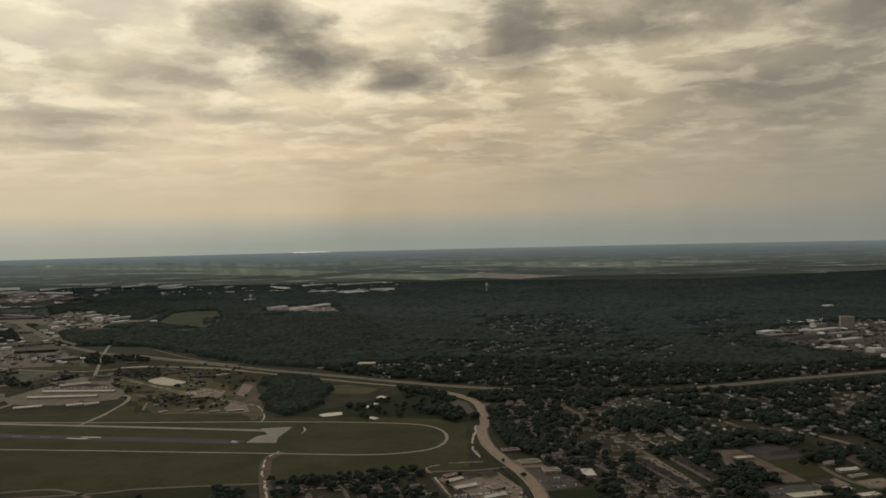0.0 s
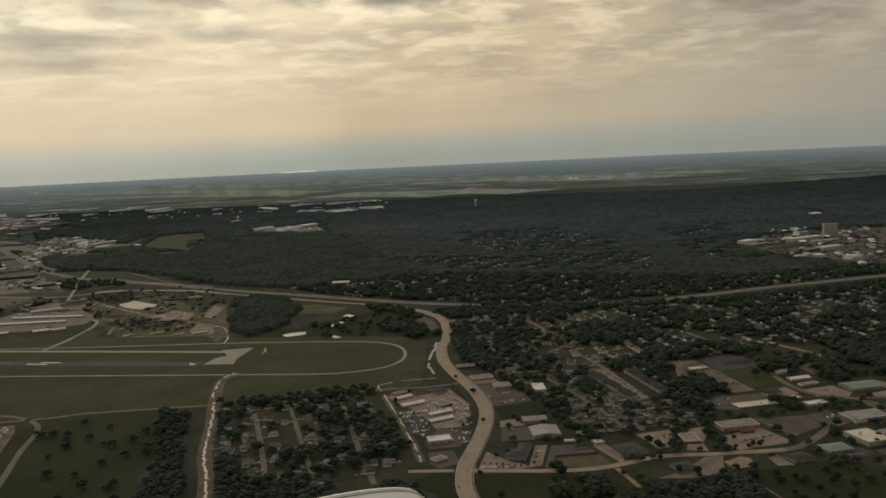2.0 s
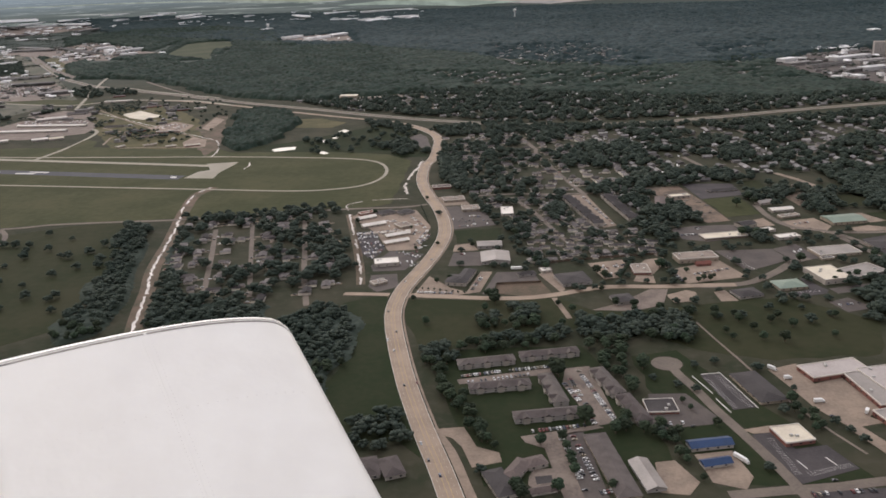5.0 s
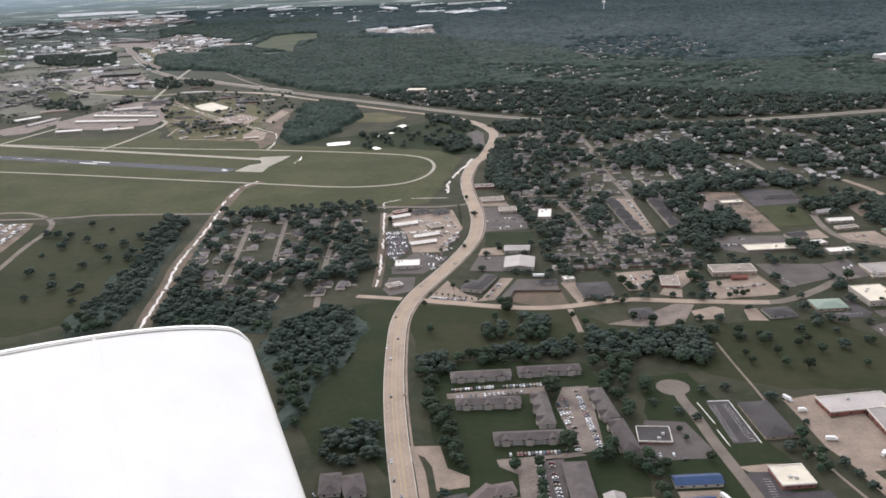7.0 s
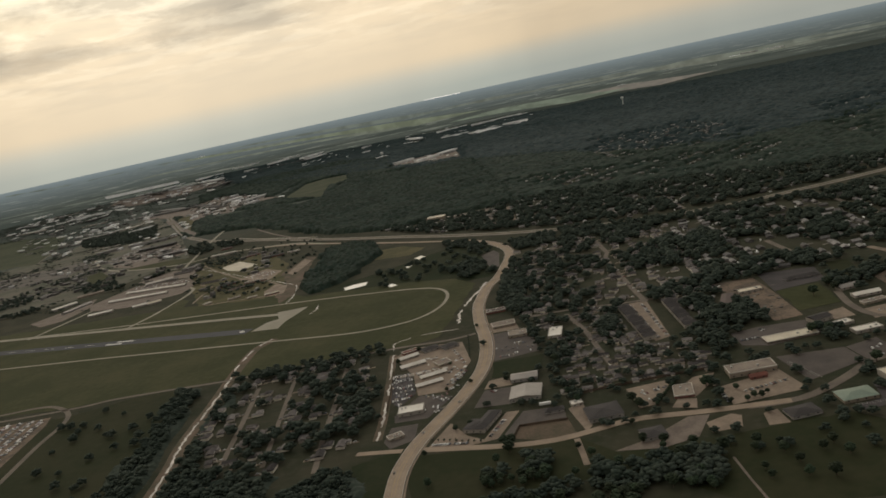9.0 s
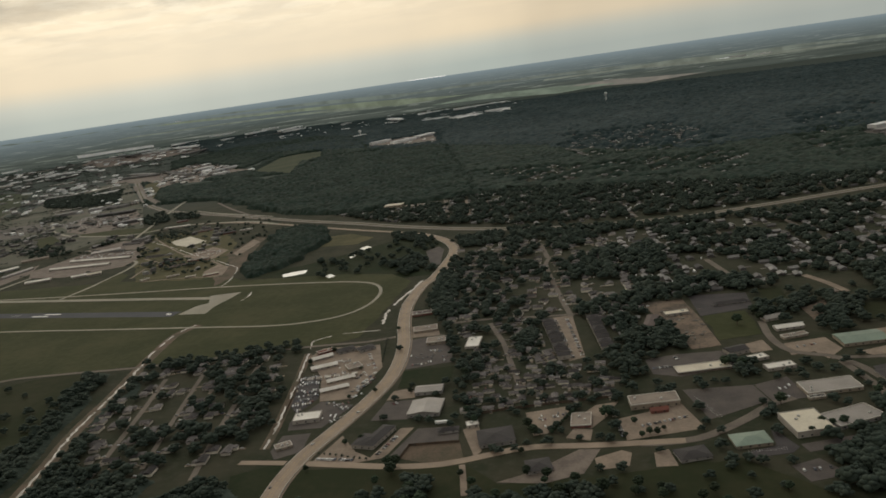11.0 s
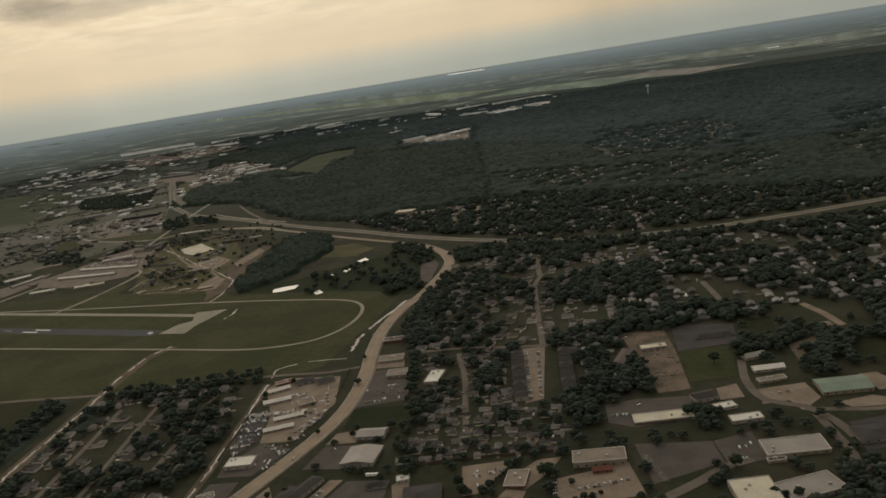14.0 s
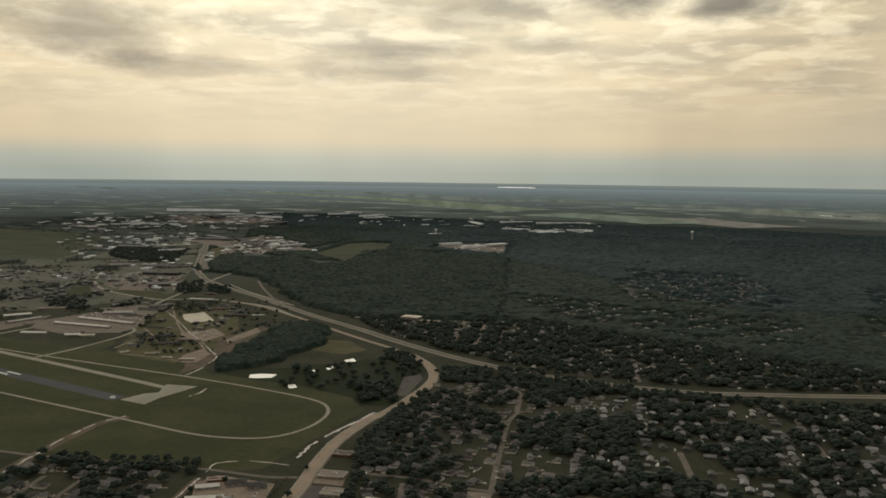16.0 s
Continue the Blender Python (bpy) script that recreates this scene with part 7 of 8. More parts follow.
for poly, spacing, count in ((TAN_YARD, 26, 0.35), (LOOP_LOT, 24, 0.35), (TOWN_LOTS, 26, 0.5), (MALL, 26, 0.45)):
    plant(poly, spacing, 8, 410 + int(count * 100), 0, count, "dense", margin=False)
# brightness of this strip is a painted glow, no light falls on it
road("backdrop_river_arm", [(940.0, 8350.0), (1130.0, 8205.0), (1330.0, 8035.0)], 170, far_glow("river_arm_painted_glow", (0.75, 0.75, 0.72), (0.55, 0.56, 0.54)), "bright bend of river far out below the horizon", 3.0, block_it=False, step=100.0, category="backdrop")

# closed woods
wood([(-151.6, 636.8), (-125.2, 684.2), (-97.8, 682.0), (-84.2, 637.8), (-78.2, 596.6), (-83.0, 551.1), (-80.0, 497.0), (-102.6, 526.1), (-136.3, 595.4)], 6.5, 4.2, 1.9, 201, CANOPY, "dark green thicket under the trees")
wood([(-410.3, 939.4), (-376.2, 943.2), (-349.7, 854.9), (-326.7, 767.8), (-297.8, 682.7), (-284.8, 634.8), (-315.7, 607.1), (-339.4, 645.5), (-334.6, 688.8), (-362.7, 800.8), (-388.8, 875.0)], 6.5, 4.2, 1.9, 202, CANOPY, "dark green thicket under the trees")
wood([(-343.0, 949.3), (-322.1, 919.7), (-298.5, 817.7), (-265.5, 709.3), (-211.0, 702.9), (-169.5, 683.8), (-155.3, 636.7), (-234.9, 635.6), (-256.2, 635.2), (-276.0, 709.2), (-300.3, 800.4)], 6.5, 4.2, 1.9, 203, CANOPY, "dark green thicket under the trees")
wood([(-463.4, 1464.5), (-526.1, 1743.9), (-462.0, 1764.3), (-391.4, 1673.4), (-356.5, 1551.6), (-361.8, 1441.3), (-388.8, 1358.7), (-407.3, 1346.1)], 7.5, 12, 2.2, 15, PINE, "low dense young wood beside the freeway")
wood([(-1204.1, 2398.8), (-1348.9, 2786.4), (-1139.6, 2833.9), (-998.7, 2687.2), (-958.0, 2805.7), (-1016.2, 3264.4), (-511.1, 3217.2), (-154.0, 1964.2), (-233.3, 1937.6), (-407.0, 1862.1), (-609.1, 1948.5), (-989.0, 2352.2)], 12.0, 15, 3.7, 35, PINE, "dense dark green plantation on the low hill")
wood([(-511.1, 3217.2), (-223.6, 3012.2), (21.0, 2547.5), (314.8, 2412.1), (800.4, 2532.8), (2047.7, 3107.4), (1375.3, 1963.7), (636.8, 1721.0), (412.2, 1787.0), (105.5, 1889.9), (-144.8, 1929.9)], 12.5, 11.5, 4.2, 36, PINE, "dense dark green woods beyond the freeway")
wood([(-1610.8, 3007.7), (-1251.4, 3079.0), (-1430.4, 3855.7), (-899.1, 3444.3), (-809.9, 3326.9), (-1035.3, 3308.8), (-998.3, 2845.8), (-1132.3, 2859.6)], 13.0, 13, 4.6, 37, PINE, "dense dark green wood round a clearing")
wood([(-1287.6, 2437.9), (-1723.3, 3107.5), (-1800.7, 3503.6), (-1330.2, 3224.8), (-1152.4, 2837.8), (-1328.2, 2754.0), (-1187.7, 2375.1)], 12.0, 12, 4.2, 60, PINE, "dark green wood beside the highway", -0.9)
wood([(-1678.5, 3264.0), (-2107.9, 4011.9), (-1982.2, 4498.3), (-1547.9, 4566.7), (-1117.4, 4142.6), (-899.1, 3444.3), (-1416.0, 3823.7), (-1342.1, 3246.9)], 14.0, 14, 5.0, 65, PINE, "dense dark green wood behind the hill")
wood([(-1738.2, 4012.0), (-782.4, 4502.1), (56.3, 4590.0), (1212.1, 4488.6), (3567.9, 5600.9), (1965.6, 2968.7), (770.4, 2384.0), (315.4, 2287.7), (-192.2, 2849.9), (-484.2, 3119.3)], 17.0, 15, 6.6, 38, HAZED_LEAF, "far green woods towards the horizon, bluish with painted haze")
wood([(-3116.5, 5731.7), (-2539.4, 5902.6), (-1019.9, 5563.4), (22.3, 5626.6), (1380.7, 5224.4), (4130.9, 6512.3), (3505.0, 5498.9), (1195.8, 4416.2), (59.4, 4508.1), (-763.3, 4419.0), (-1702.6, 3941.7)], 22.0, 12, 9.5, 41, HAZED_LEAF, "far green woods below the farmland, bluish with painted haze")
# single trees in lots and gardens
for q, size in (((75.1, 558.7), 15), ((88.7, 494.8), 15), ((72.8, 565.7), 13), ((60.8, 470.2), 9), ((119.1, 761.8), 11), ((125.0, 750.3), 10), ((199.7, 765.6), 6), ((211.2, 745.1), 7), ((216.7, 744.8), 7), ((205.8, 741.1), 6), ((193.9, 741.8), 5),
                ((221.3, 751.5), 5), ((307.3, 790.9), 11), ((28.3, 691.4), 12), ((22.7, 703.6), 11), ((134.1, 570.4), 12), ((1.3, 844.0), 7), ((-55.8, 837.7), 5), ((-68.9, 911.4), 4), ((152.9, 523.3), 5), ((156.3, 513.5), 5), ((168.4, 494.3), 7),
                ((27.7, 704.4), 11), ((-42.3, 700.1), 6), ((134.9, 575.4), 11), ((201.7, 658.3), 8), ((218.0, 664.1), 7), ((257.0, 642.9), 9), ((226.5, 637.2), 8), ((204.5, 631.7), 7)):
    tree(q[0], q[1], size * 1.12 * U)
for k in range(12):
    a, b = (138.5, 751.3), (156.5, 800.3)
    tree(a[0] + (b[0] - a[0]) * k / 11, a[1] + (b[1] - a[1]) * k / 11, 5 * U)
for q, size in (((74.1, 475.6), 9), ((75.7, 465.3), 8), ((77.6, 453.6), 9), ((79.0, 440.1), 9), ((78.1, 448.2), 8), ((46.4, 421.8), 12), ((49.3, 416.5), 11), ((69.0, 422.2), 11), ((98.7, 426.0), 8), ((274.6, 872.9), 13), ((287.2, 868.6), 12), ((294.4, 979.9), 15), ((177.5, 777.6), 13),
                ((181.8, 661.3), 14), ((146.8, 618.6), 13), ((377.4, 802.6), 10), ((329.6, 753.8), 8), ((335.3, 749.3), 8), ((343.7, 752.1), 9), ((320.1, 738.1), 8), ((314.1, 1008.8), 13), ((315.9, 988.8), 12), ((204.0, 668.2), 11), ((219.0, 653.1), 10), ((229.3, 619.5), 9), ((73.2, 776.3), 9), ((63.4, 795.8), 9),
                ((-26.0, 743.0), 7), ((-14.5, 750.2), 7), ((-63.5, 1030.2), 7), ((-34.7, 850.7), 6), ((-118.2, 969.4), 8), ((-132.7, 935.3), 8), ((142.7, 683.2), 10), ((127.8, 687.1), 10), ((119.7, 719.9), 7), ((80.7, 687.5), 7), ((221.1, 523.9), 11), ((219.7, 511.9), 10), ((227.2, 497.7), 9), ((91.4, 673.8), 9)):
    tree(q[0], q[1], size * U)
plant([(101.2, 505.6), (115.2, 510.9), (137.4, 498.8), (134.7, 480.3), (116.5, 477.5), (100.3, 483.9)], 7.5, 9, 70, 12)
plant([(137.2, 493.9), (143.5, 494.0), (146.4, 462.6), (141.7, 449.3), (135.9, 462.5)], 7.5, 9, 71, 10)
plant([(22.0, 483.6), (34.2, 467.3), (39.1, 453.6), (34.1, 451.1), (24.7, 467.1)], 7.5, 8, 72, 6)
plant([(85.2, 1045.2), (104.6, 1055.3), (114.5, 960.8), (105.3, 923.0), (86.0, 932.4)], 8, 9, 73)
plant([(33.8, 947.6), (59.6, 955.9), (60.7, 886.9), (49.5, 863.6), (36.6, 879.6)], 8, 10, 74, 6)
plant([(196.3, 993.6), (223.4, 1017.8), (230.3, 934.0), (209.8, 859.4), (191.5, 852.4), (179.5, 924.9)], 8.5, 10, 75, 0, 0.4)
for k in range(9):
    a, b = (-67.7, 999.3), (-51.6, 928.2)
    tree(a[0] + (b[0] - a[0]) * k / 8, a[1] + (b[1] - a[1]) * k / 8, 3.5 * U)
    a, b = (-42.7, 727.4), (0.9, 715.8)
    tree(a[0] + (b[0] - a[0]) * k / 8, a[1] + (b[1] - a[1]) * k / 8, 3.5 * U)
for k in range(16):
    a, b = (222.5, 1010.0), (245.0, 923.0)
    tree(a[0] + (b[0] - a[0]) * k / 15, a[1] + (b[1] - a[1]) * k / 15, 6.5 * U)
# trees and shrubs between the yards
plant([(55.1, 827.0), (105.1, 822.2), (188.4, 825.0), (237.2, 853.6), (304.6, 868.8), (416.4, 902.2), (380.3, 742.9), (318.3, 715.1), (247.9, 718.4), (131.2, 723.9), (82.3, 717.8)], 13, 7, 50, 0, 0.3)
plant([(127.3, 700.0), (229.5, 719.3), (318.3, 715.1), (376.8, 727.3), (358.8, 647.9), (143.6, 649.9)], 17, 7, 51, 0, 0.35)
plant([(176.7, 1004.5), (203.6, 1034.1), (227.3, 932.9), (234.9, 890.8), (209.7, 856.9), (187.7, 836.2), (164.6, 887.5)], 9, 9, 52, 0, 0.3)
plant([(-70.7, 981.2), (-42.9, 993.4), (26.4, 965.4), (70.8, 782.7), (52.3, 764.3), (-2.4, 758.1)], 13, 7, 53, 0, 0.3)
plant([(137.1, 584.2), (213.3, 584.3), (267.5, 490.0), (242.3, 429.7), (161.1, 428.2), (120.4, 502.2)], 16, 6, 54, 0, 0.22)
plant([(17.2, 467.0), (74.8, 467.8), (73.6, 414.9), (15.5, 413.8)], 10, 7, 55, 0, 0.4)
plant([(-976.8, 1956.5), (-641.4, 1968.1), (-520.3, 1656.1), (-487.7, 1411.6), (-659.3, 1429.9), (-817.1, 1671.6)], 17, 6, 56, 0, 0.2)
plant([(-1574.4, 1905.0), (-1335.8, 1944.1), (-1125.8, 1944.9), (-925.9, 1865.7), (-837.1, 1707.2), (-965.7, 1694.5), (-1107.5, 1638.4), (-1204.9, 1488.1)], 13, 9, 57, 0, 0.4, clump=1.9)
plant([(-1974.5, 2864.0), (-1860.3, 2907.2), (-1684.3, 2929.0), (-1453.8, 2554.5), (-1605.9, 2533.3), (-1791.0, 2627.9)], 13, 10, 58, 0, 0.7)
plant([(-1088.7, 2120.9), (-1092.4, 2223.7), (-963.4, 2060.8), (-967.6, 1987.1), (-1012.0, 2015.5)], 9, 9, 61, 0, 0.5)
plant([(-1002.3, 2122.6), (-958.3, 2164.5), (-874.3, 2046.6), (-913.5, 2015.4)], 9, 9, 62, 0, 0.5)
plant([(-248.7, 1595.8), (-184.2, 1590.7), (-136.9, 1513.3), (-149.6, 1468.5), (-220.3, 1550.8)], 9, 9, 63, 0, 0.8)
plant([(200.2, 1152.0), (233.9, 1124.0), (233.7, 928.8), (219.4, 927.5), (209.5, 1036.9)], 9, 10, 64, 0, 0.4)
plant([(310.9, 1050.6), (339.6, 1060.0), (372.4, 1046.5), (395.5, 1055.4), (388.7, 942.3), (366.7, 940.4), (365.3, 1003.1), (341.1, 1001.4), (335.4, 937.7), (316.8, 986.1)], 9, 10, 66, 0, 0.8)
plant([(431.0, 1131.1), (524.0, 1161.2), (561.2, 1162.3), (511.2, 953.1), (444.6, 947.2), (435.8, 1008.1)], 9, 11, 67, 0, 0.9)
plant([(220.7, 992.9), (236.1, 994.0), (246.9, 912.4), (232.3, 916.8)], 8, 9, 68)
plant([(197.6, 1172.4), (258.8, 1194.9), (320.9, 1136.4), (376.8, 1129.1), (430.1, 1122.2), (423.7, 1064.6), (378.3, 1062.1), (315.8, 1074.8), (210.8, 1069.6)], 9, 10, 76, 0, 0.9, clump=1.3)


for key, text, mat in (("canopy", "dark green trees between the houses", CANOPY), ("dense", "dark green trees scattered over the far districts", CANOPY), ("far", "far green trees of the town below the horizon", CANOPY)):
    cs, rs = WOODS[key]
    if cs:
        tagged(part("woodland", quick_mesh("woodland", *clumps(np.array(cs), np.array(rs), np.random.default_rng(5), {"canopy": 0.62, "dense": 0.30, "far": 0.28}[key]), mat)), text, "woodland", kind="stuff")
for key, text, mat in (("roofs", "roofs of many small houses among the trees", FAR_ROOF), ("white", "pale roofs of far sheds and shops", FAR_WHITE), ("paving", "worn pale paving of far yards, drives and lanes", FAR_PAVE)):
    v, f = FAR_HOUSES[key]
    if v:
        tagged(part("far_paving" if key == "paving" else "far_houses", mesh("far_houses", v, f, mat)), text, "paving" if key == "paving" else "houses", kind="stuff")

# ---- vehicles ----


def car_kind(paint, long=4.6):
    h = long / 2
    prof = [(-h, 0.35), (-h, 0.85), (-h + 0.25, 0.95), (h - 1.3, 0.95), (h - 0.15, 0.78), (h, 0.6), (h, 0.35)]
    v = [(x, y, z) for y in (-0.88, 0.88) for x, z in prof]
    n = len(prof)
    f = [tuple(range(n - 1, -1, -1)), tuple(range(n, 2 * n))] + [(i, (i + 1) % n, n + (i + 1) % n, n + i) for i in range(n)]
    body = mesh("car", v, [q[::-1] for q in f], paint)
    cab = [(-h + 0.35, 0.95), (-h + 0.85, 1.42), (h - 2.2, 1.42), (h - 1.4, 0.95)]
    v = [(x, y * (0.8 if z > 1 else 0.95), z) for y in (-0.85, 0.85) for x, z in cab]
    f = [(0, 1, 2, 3), (7, 6, 5, 4)] + [(i, 4 + i, 4 + (i + 1) % 4, (i + 1) % 4) for i in range(4)]
    cabin = mesh("cabin_glass", v, f, GLASS)
    rx0, rx1 = -h + 0.85, h - 2.2
    roof = mesh("car_roof", *box(rx0, rx1, -0.68, 0.68, 1.40, 1.46), paint)
    return body, cabin, roof


WHEEL = mesh("wheel", [(0.32 * math.cos(k * math.pi / 5), y, 0.32 + 0.32 * math.sin(k * math.pi / 5)) for y in (-0.1, 0.1) for k in range(10)],
             [tuple(range(10)), tuple(range(19, 9, -1))] + [(k, 10 + k, 10 + (k + 1) % 10, (k + 1) % 10) for k in range(10)], TYRE)
CARS = [car_kind(m) for m in CAR_PAINT]
COLOURS = ["white", "silver", "black", "dark red", "dark blue", "tan"]
CAR_RNG = random.Random(3)


def car(x, y, turn, where="parked on a concrete lot"):
    k = CAR_RNG.choice((0, 0, 0, 0, 1, 1, 1, 2, 2, 2, 2, 3, 4, 5))
    body, cabin, roof = CARS[k]
    root = new("car", body)
    root.matrix_world = pose(x, y, 0.26, 0, 0, turn) @ Matrix.Scale(U, 4)
    tagged(root, COLOURS[k] + " passenger car " + where, "car", "cars of the town")
    part("cabin_glass", cabin, root)
    part("car_roof", roof, root)
    for wx in (-1.4, 1.4):
        for wy in (-0.8, 0.8):
            part("wheel", WHEEL, root, pose(wx, wy, 0))


def car_row(a, b, n, turn, keep=0.8):
    """Cars side by side from a to b, standing across the row at the given angle to it."""
    line = math.degrees(math.atan2(b[1] - a[1], b[0] - a[0]))
    for k in range(n):
        if CAR_RNG.random() < keep:
            t = (k + 0.5) / n
            car(a[0] + (b[0] - a[0]) * t, a[1] + (b[1] - a[1]) * t, line + turn + CAR_RNG.choice((0, 180)) + CAR_RNG.uniform(-3, 3))


for pts, n in (([(7.7, 557.5), (38.8, 566.5)], 18), ([(40.8, 566.5), (71.3, 573.8)], 14), ([(12.0, 548.1), (58.7, 562.1)], 16), ([(89.3, 567.6), (107.7, 497.8)], 24), ([(78.6, 548.5), (87.4, 522.7)], 10), ([(91.5, 505.5), (95.2, 493.4)], 4),
               ([(55.3, 484.7), (89.2, 492.7)], 16), ([(73.2, 477.6), (83.4, 436.8)], 12), ([(80.0, 481.0), (90.8, 432.4)], 14), ([(91.1, 421.5), (98.4, 423.8)], 4)):
    car_row(*pts, n, 90, 0.9)
for pts, n in (([(-123.2, 894.1), (-109.8, 898.1)], 7), ([(-121.1, 882.9), (-104.1, 883.6)], 7), ([(-112.7, 855.7), (-96.9, 859.1)], 7), ([(-107.2, 836.5), (-93.5, 841.3)], 6), ([(-66.2, 886.0), (-57.1, 895.8)], 5), ([(-51.4, 862.0), (-46.6, 879.7)], 5), ([(-79.4, 966.2), (-52.7, 909.3)], 8), ([(-55.8, 837.7), (-46.4, 848.9)], 5),
               ([(-41.2, 718.7), (-9.6, 715.7)], 15), ([(6.8, 722.8), (13.9, 755.2)], 10), ([(-56.2, 786.9), (-47.4, 797.0)], 4), ([(-8.9, 819.3), (-5.2, 823.5)], 2)):
    car_row(*pts, n, 90, 0.85)
for pts, n in (([(112.9, 1031.2), (141.9, 910.7)], 26), ([(124.3, 1036.2), (150.1, 916.5)], 26), ([(184.2, 779.0), (192.7, 741.0)], 11), ([(33.1, 954.9), (27.6, 1006.8)], 5), ([(394.5, 845.6), (400.9, 833.9)], 4), ([(201.5, 422.6), (214.2, 424.9)], 4), ([(230.0, 904.7), (236.3, 893.2)], 3)):
    car_row(*pts, n, 90, 0.85)
for pts, n in (([(76.5, 467.9), (83.5, 422.5)], 16), ([(82.7, 555.3), (95.8, 498.4)], 20), ([(-105.3, 894.8), (-83.0, 906.0)], 10), ([(-55.0, 849.8), (-46.7, 887.7)], 10), ([(-73.0, 919.2), (-56.1, 925.7)], 8), ([(-65.3, 820.8), (-50.5, 831.2)], 7), ([(205.0, 758.8), (241.0, 774.6)], 20), ([(125.0, 773.8), (147.4, 786.8)], 10),
               ([(213.8, 874.6), (232.6, 878.4)], 8), ([(-26.9, 942.5), (6.7, 949.7)], 10), ([(333.2, 907.6), (356.8, 915.9)], 8), ([(342.0, 725.4), (348.7, 730.4)], 4), ([(131.3, 493.9), (165.6, 499.9)], 9), ([(305.0, 685.6), (334.5, 691.5)], 9), ([(201.9, 423.7), (239.5, 428.6)], 16), ([(-46.0, 429.9), (-19.9, 460.1)], 10)):
    car_row(*pts, n, 90, 0.55)
for pts, n in (([(-1400.5, 2231.3), (-1182.0, 2198.7)], 14), ([(-1306.0, 2118.1), (-1162.7, 2095.2)], 10)):
    car_row(*pts, n, 90, 0.6)
for q, t in (((-60.5, 675.0), 95), ((-48.2, 634.0), 95), ((-52.9, 618.1), 275), ((-45.2, 599.2), 95), ((-30.6, 544.1), 105), ((-22.1, 547.7), 105), ((-10.9, 469.4), 285), ((-4.7, 451.4), 105), ((3.4, 436.3), 105), ((-54.8, 745.0), 60), ((-36.3, 805.4), 60),
             ((154.0, 492.7), 30), ((276.5, 585.7), 10), ((240.5, 506.3), 5), ((263.6, 513.8), 80), ((-84.8, 1112.4), 60), ((398.3, 835.1), 20), ((218.5, 436.8), 10)):
    car(*q, t, "driving on the pale road" if q[0] < 60 else "standing in the open")


CAR_MIX = bpy.data.materials.new("mixed_car_paint")
CAR_MIX.use_nodes = True
mix_nodes = Nodes(CAR_MIX.node_tree)
paint = mix_nodes.ramp(mix_nodes.add("ShaderNodeNewGeometry").outputs["Random Per Island"], [(0.0, (0.66, 0.66, 0.64)), (0.30, (0.36, 0.36, 0.36)), (0.48, (0.03, 0.03, 0.033)), (0.80, (0.14, 0.025, 0.022)), (0.86, (0.03, 0.042, 0.085)), (0.92, (0.28, 0.24, 0.18))])
paint.node.color_ramp.interpolation = "CONSTANT"
mix_nodes.add("ShaderNodeOutputMaterial", Surface=mix_nodes.add("ShaderNodeBsdfPrincipled", **{"Base Color": paint, "Roughness": 0.35}).outputs[0])
LOT_CARS = ([], [])
SIDE = [(-2.2, 0.3), (-2.2, 0.9), (-1.6, 1.4), (0.2, 1.42), (1.0, 0.92), (2.1, 0.8), (2.2, 0.3)]


def lot_car(x, y, turn):
    v, f = LOT_CARS
    k, n = len(v), len(SIDE)
    c, q = math.cos(radians(turn)), math.sin(radians(turn))
    for side in (-0.85, 0.85):
        for a, z in SIDE:
            b = side * (0.8 if z > 1 else 1.0)
            v.append((x + (a * c - b * q) * U, y + (a * q + b * c) * U, 0.22 + z * U))
    f.append(tuple(range(k + n - 1, k - 1, -1)))
    f.append(tuple(range(k + n, k + 2 * n)))
    f.extend((k + i, k + (i + 1) % n, k + n + (i + 1) % n, k + n + i) for i in range(n))


def lot_rows(poly, turn, row, keep, seed):
    """Rows of parked cars that fill a lot."""
    rng = random.Random(seed)
    c, q = math.cos(radians(turn)), math.sin(radians(turn))
    us, vs = [x * c + y * q for x, y in poly], [-x * q + y * c for x, y in poly]
    v, n = min(vs) + 3, 0
    while v < max(vs):
        u = min(us)
        while u < max(us):
            x, y = u * c - v * q, u * q + v * c
            if inside(poly, x, y) and rng.random() < keep:
                lot_car(x, y, turn + 90 + rng.choice((0, 180)) + rng.uniform(-3, 3))
            u += 2.9 * U
        n += 1
        v += (5.4 if n % 2 else row) * U


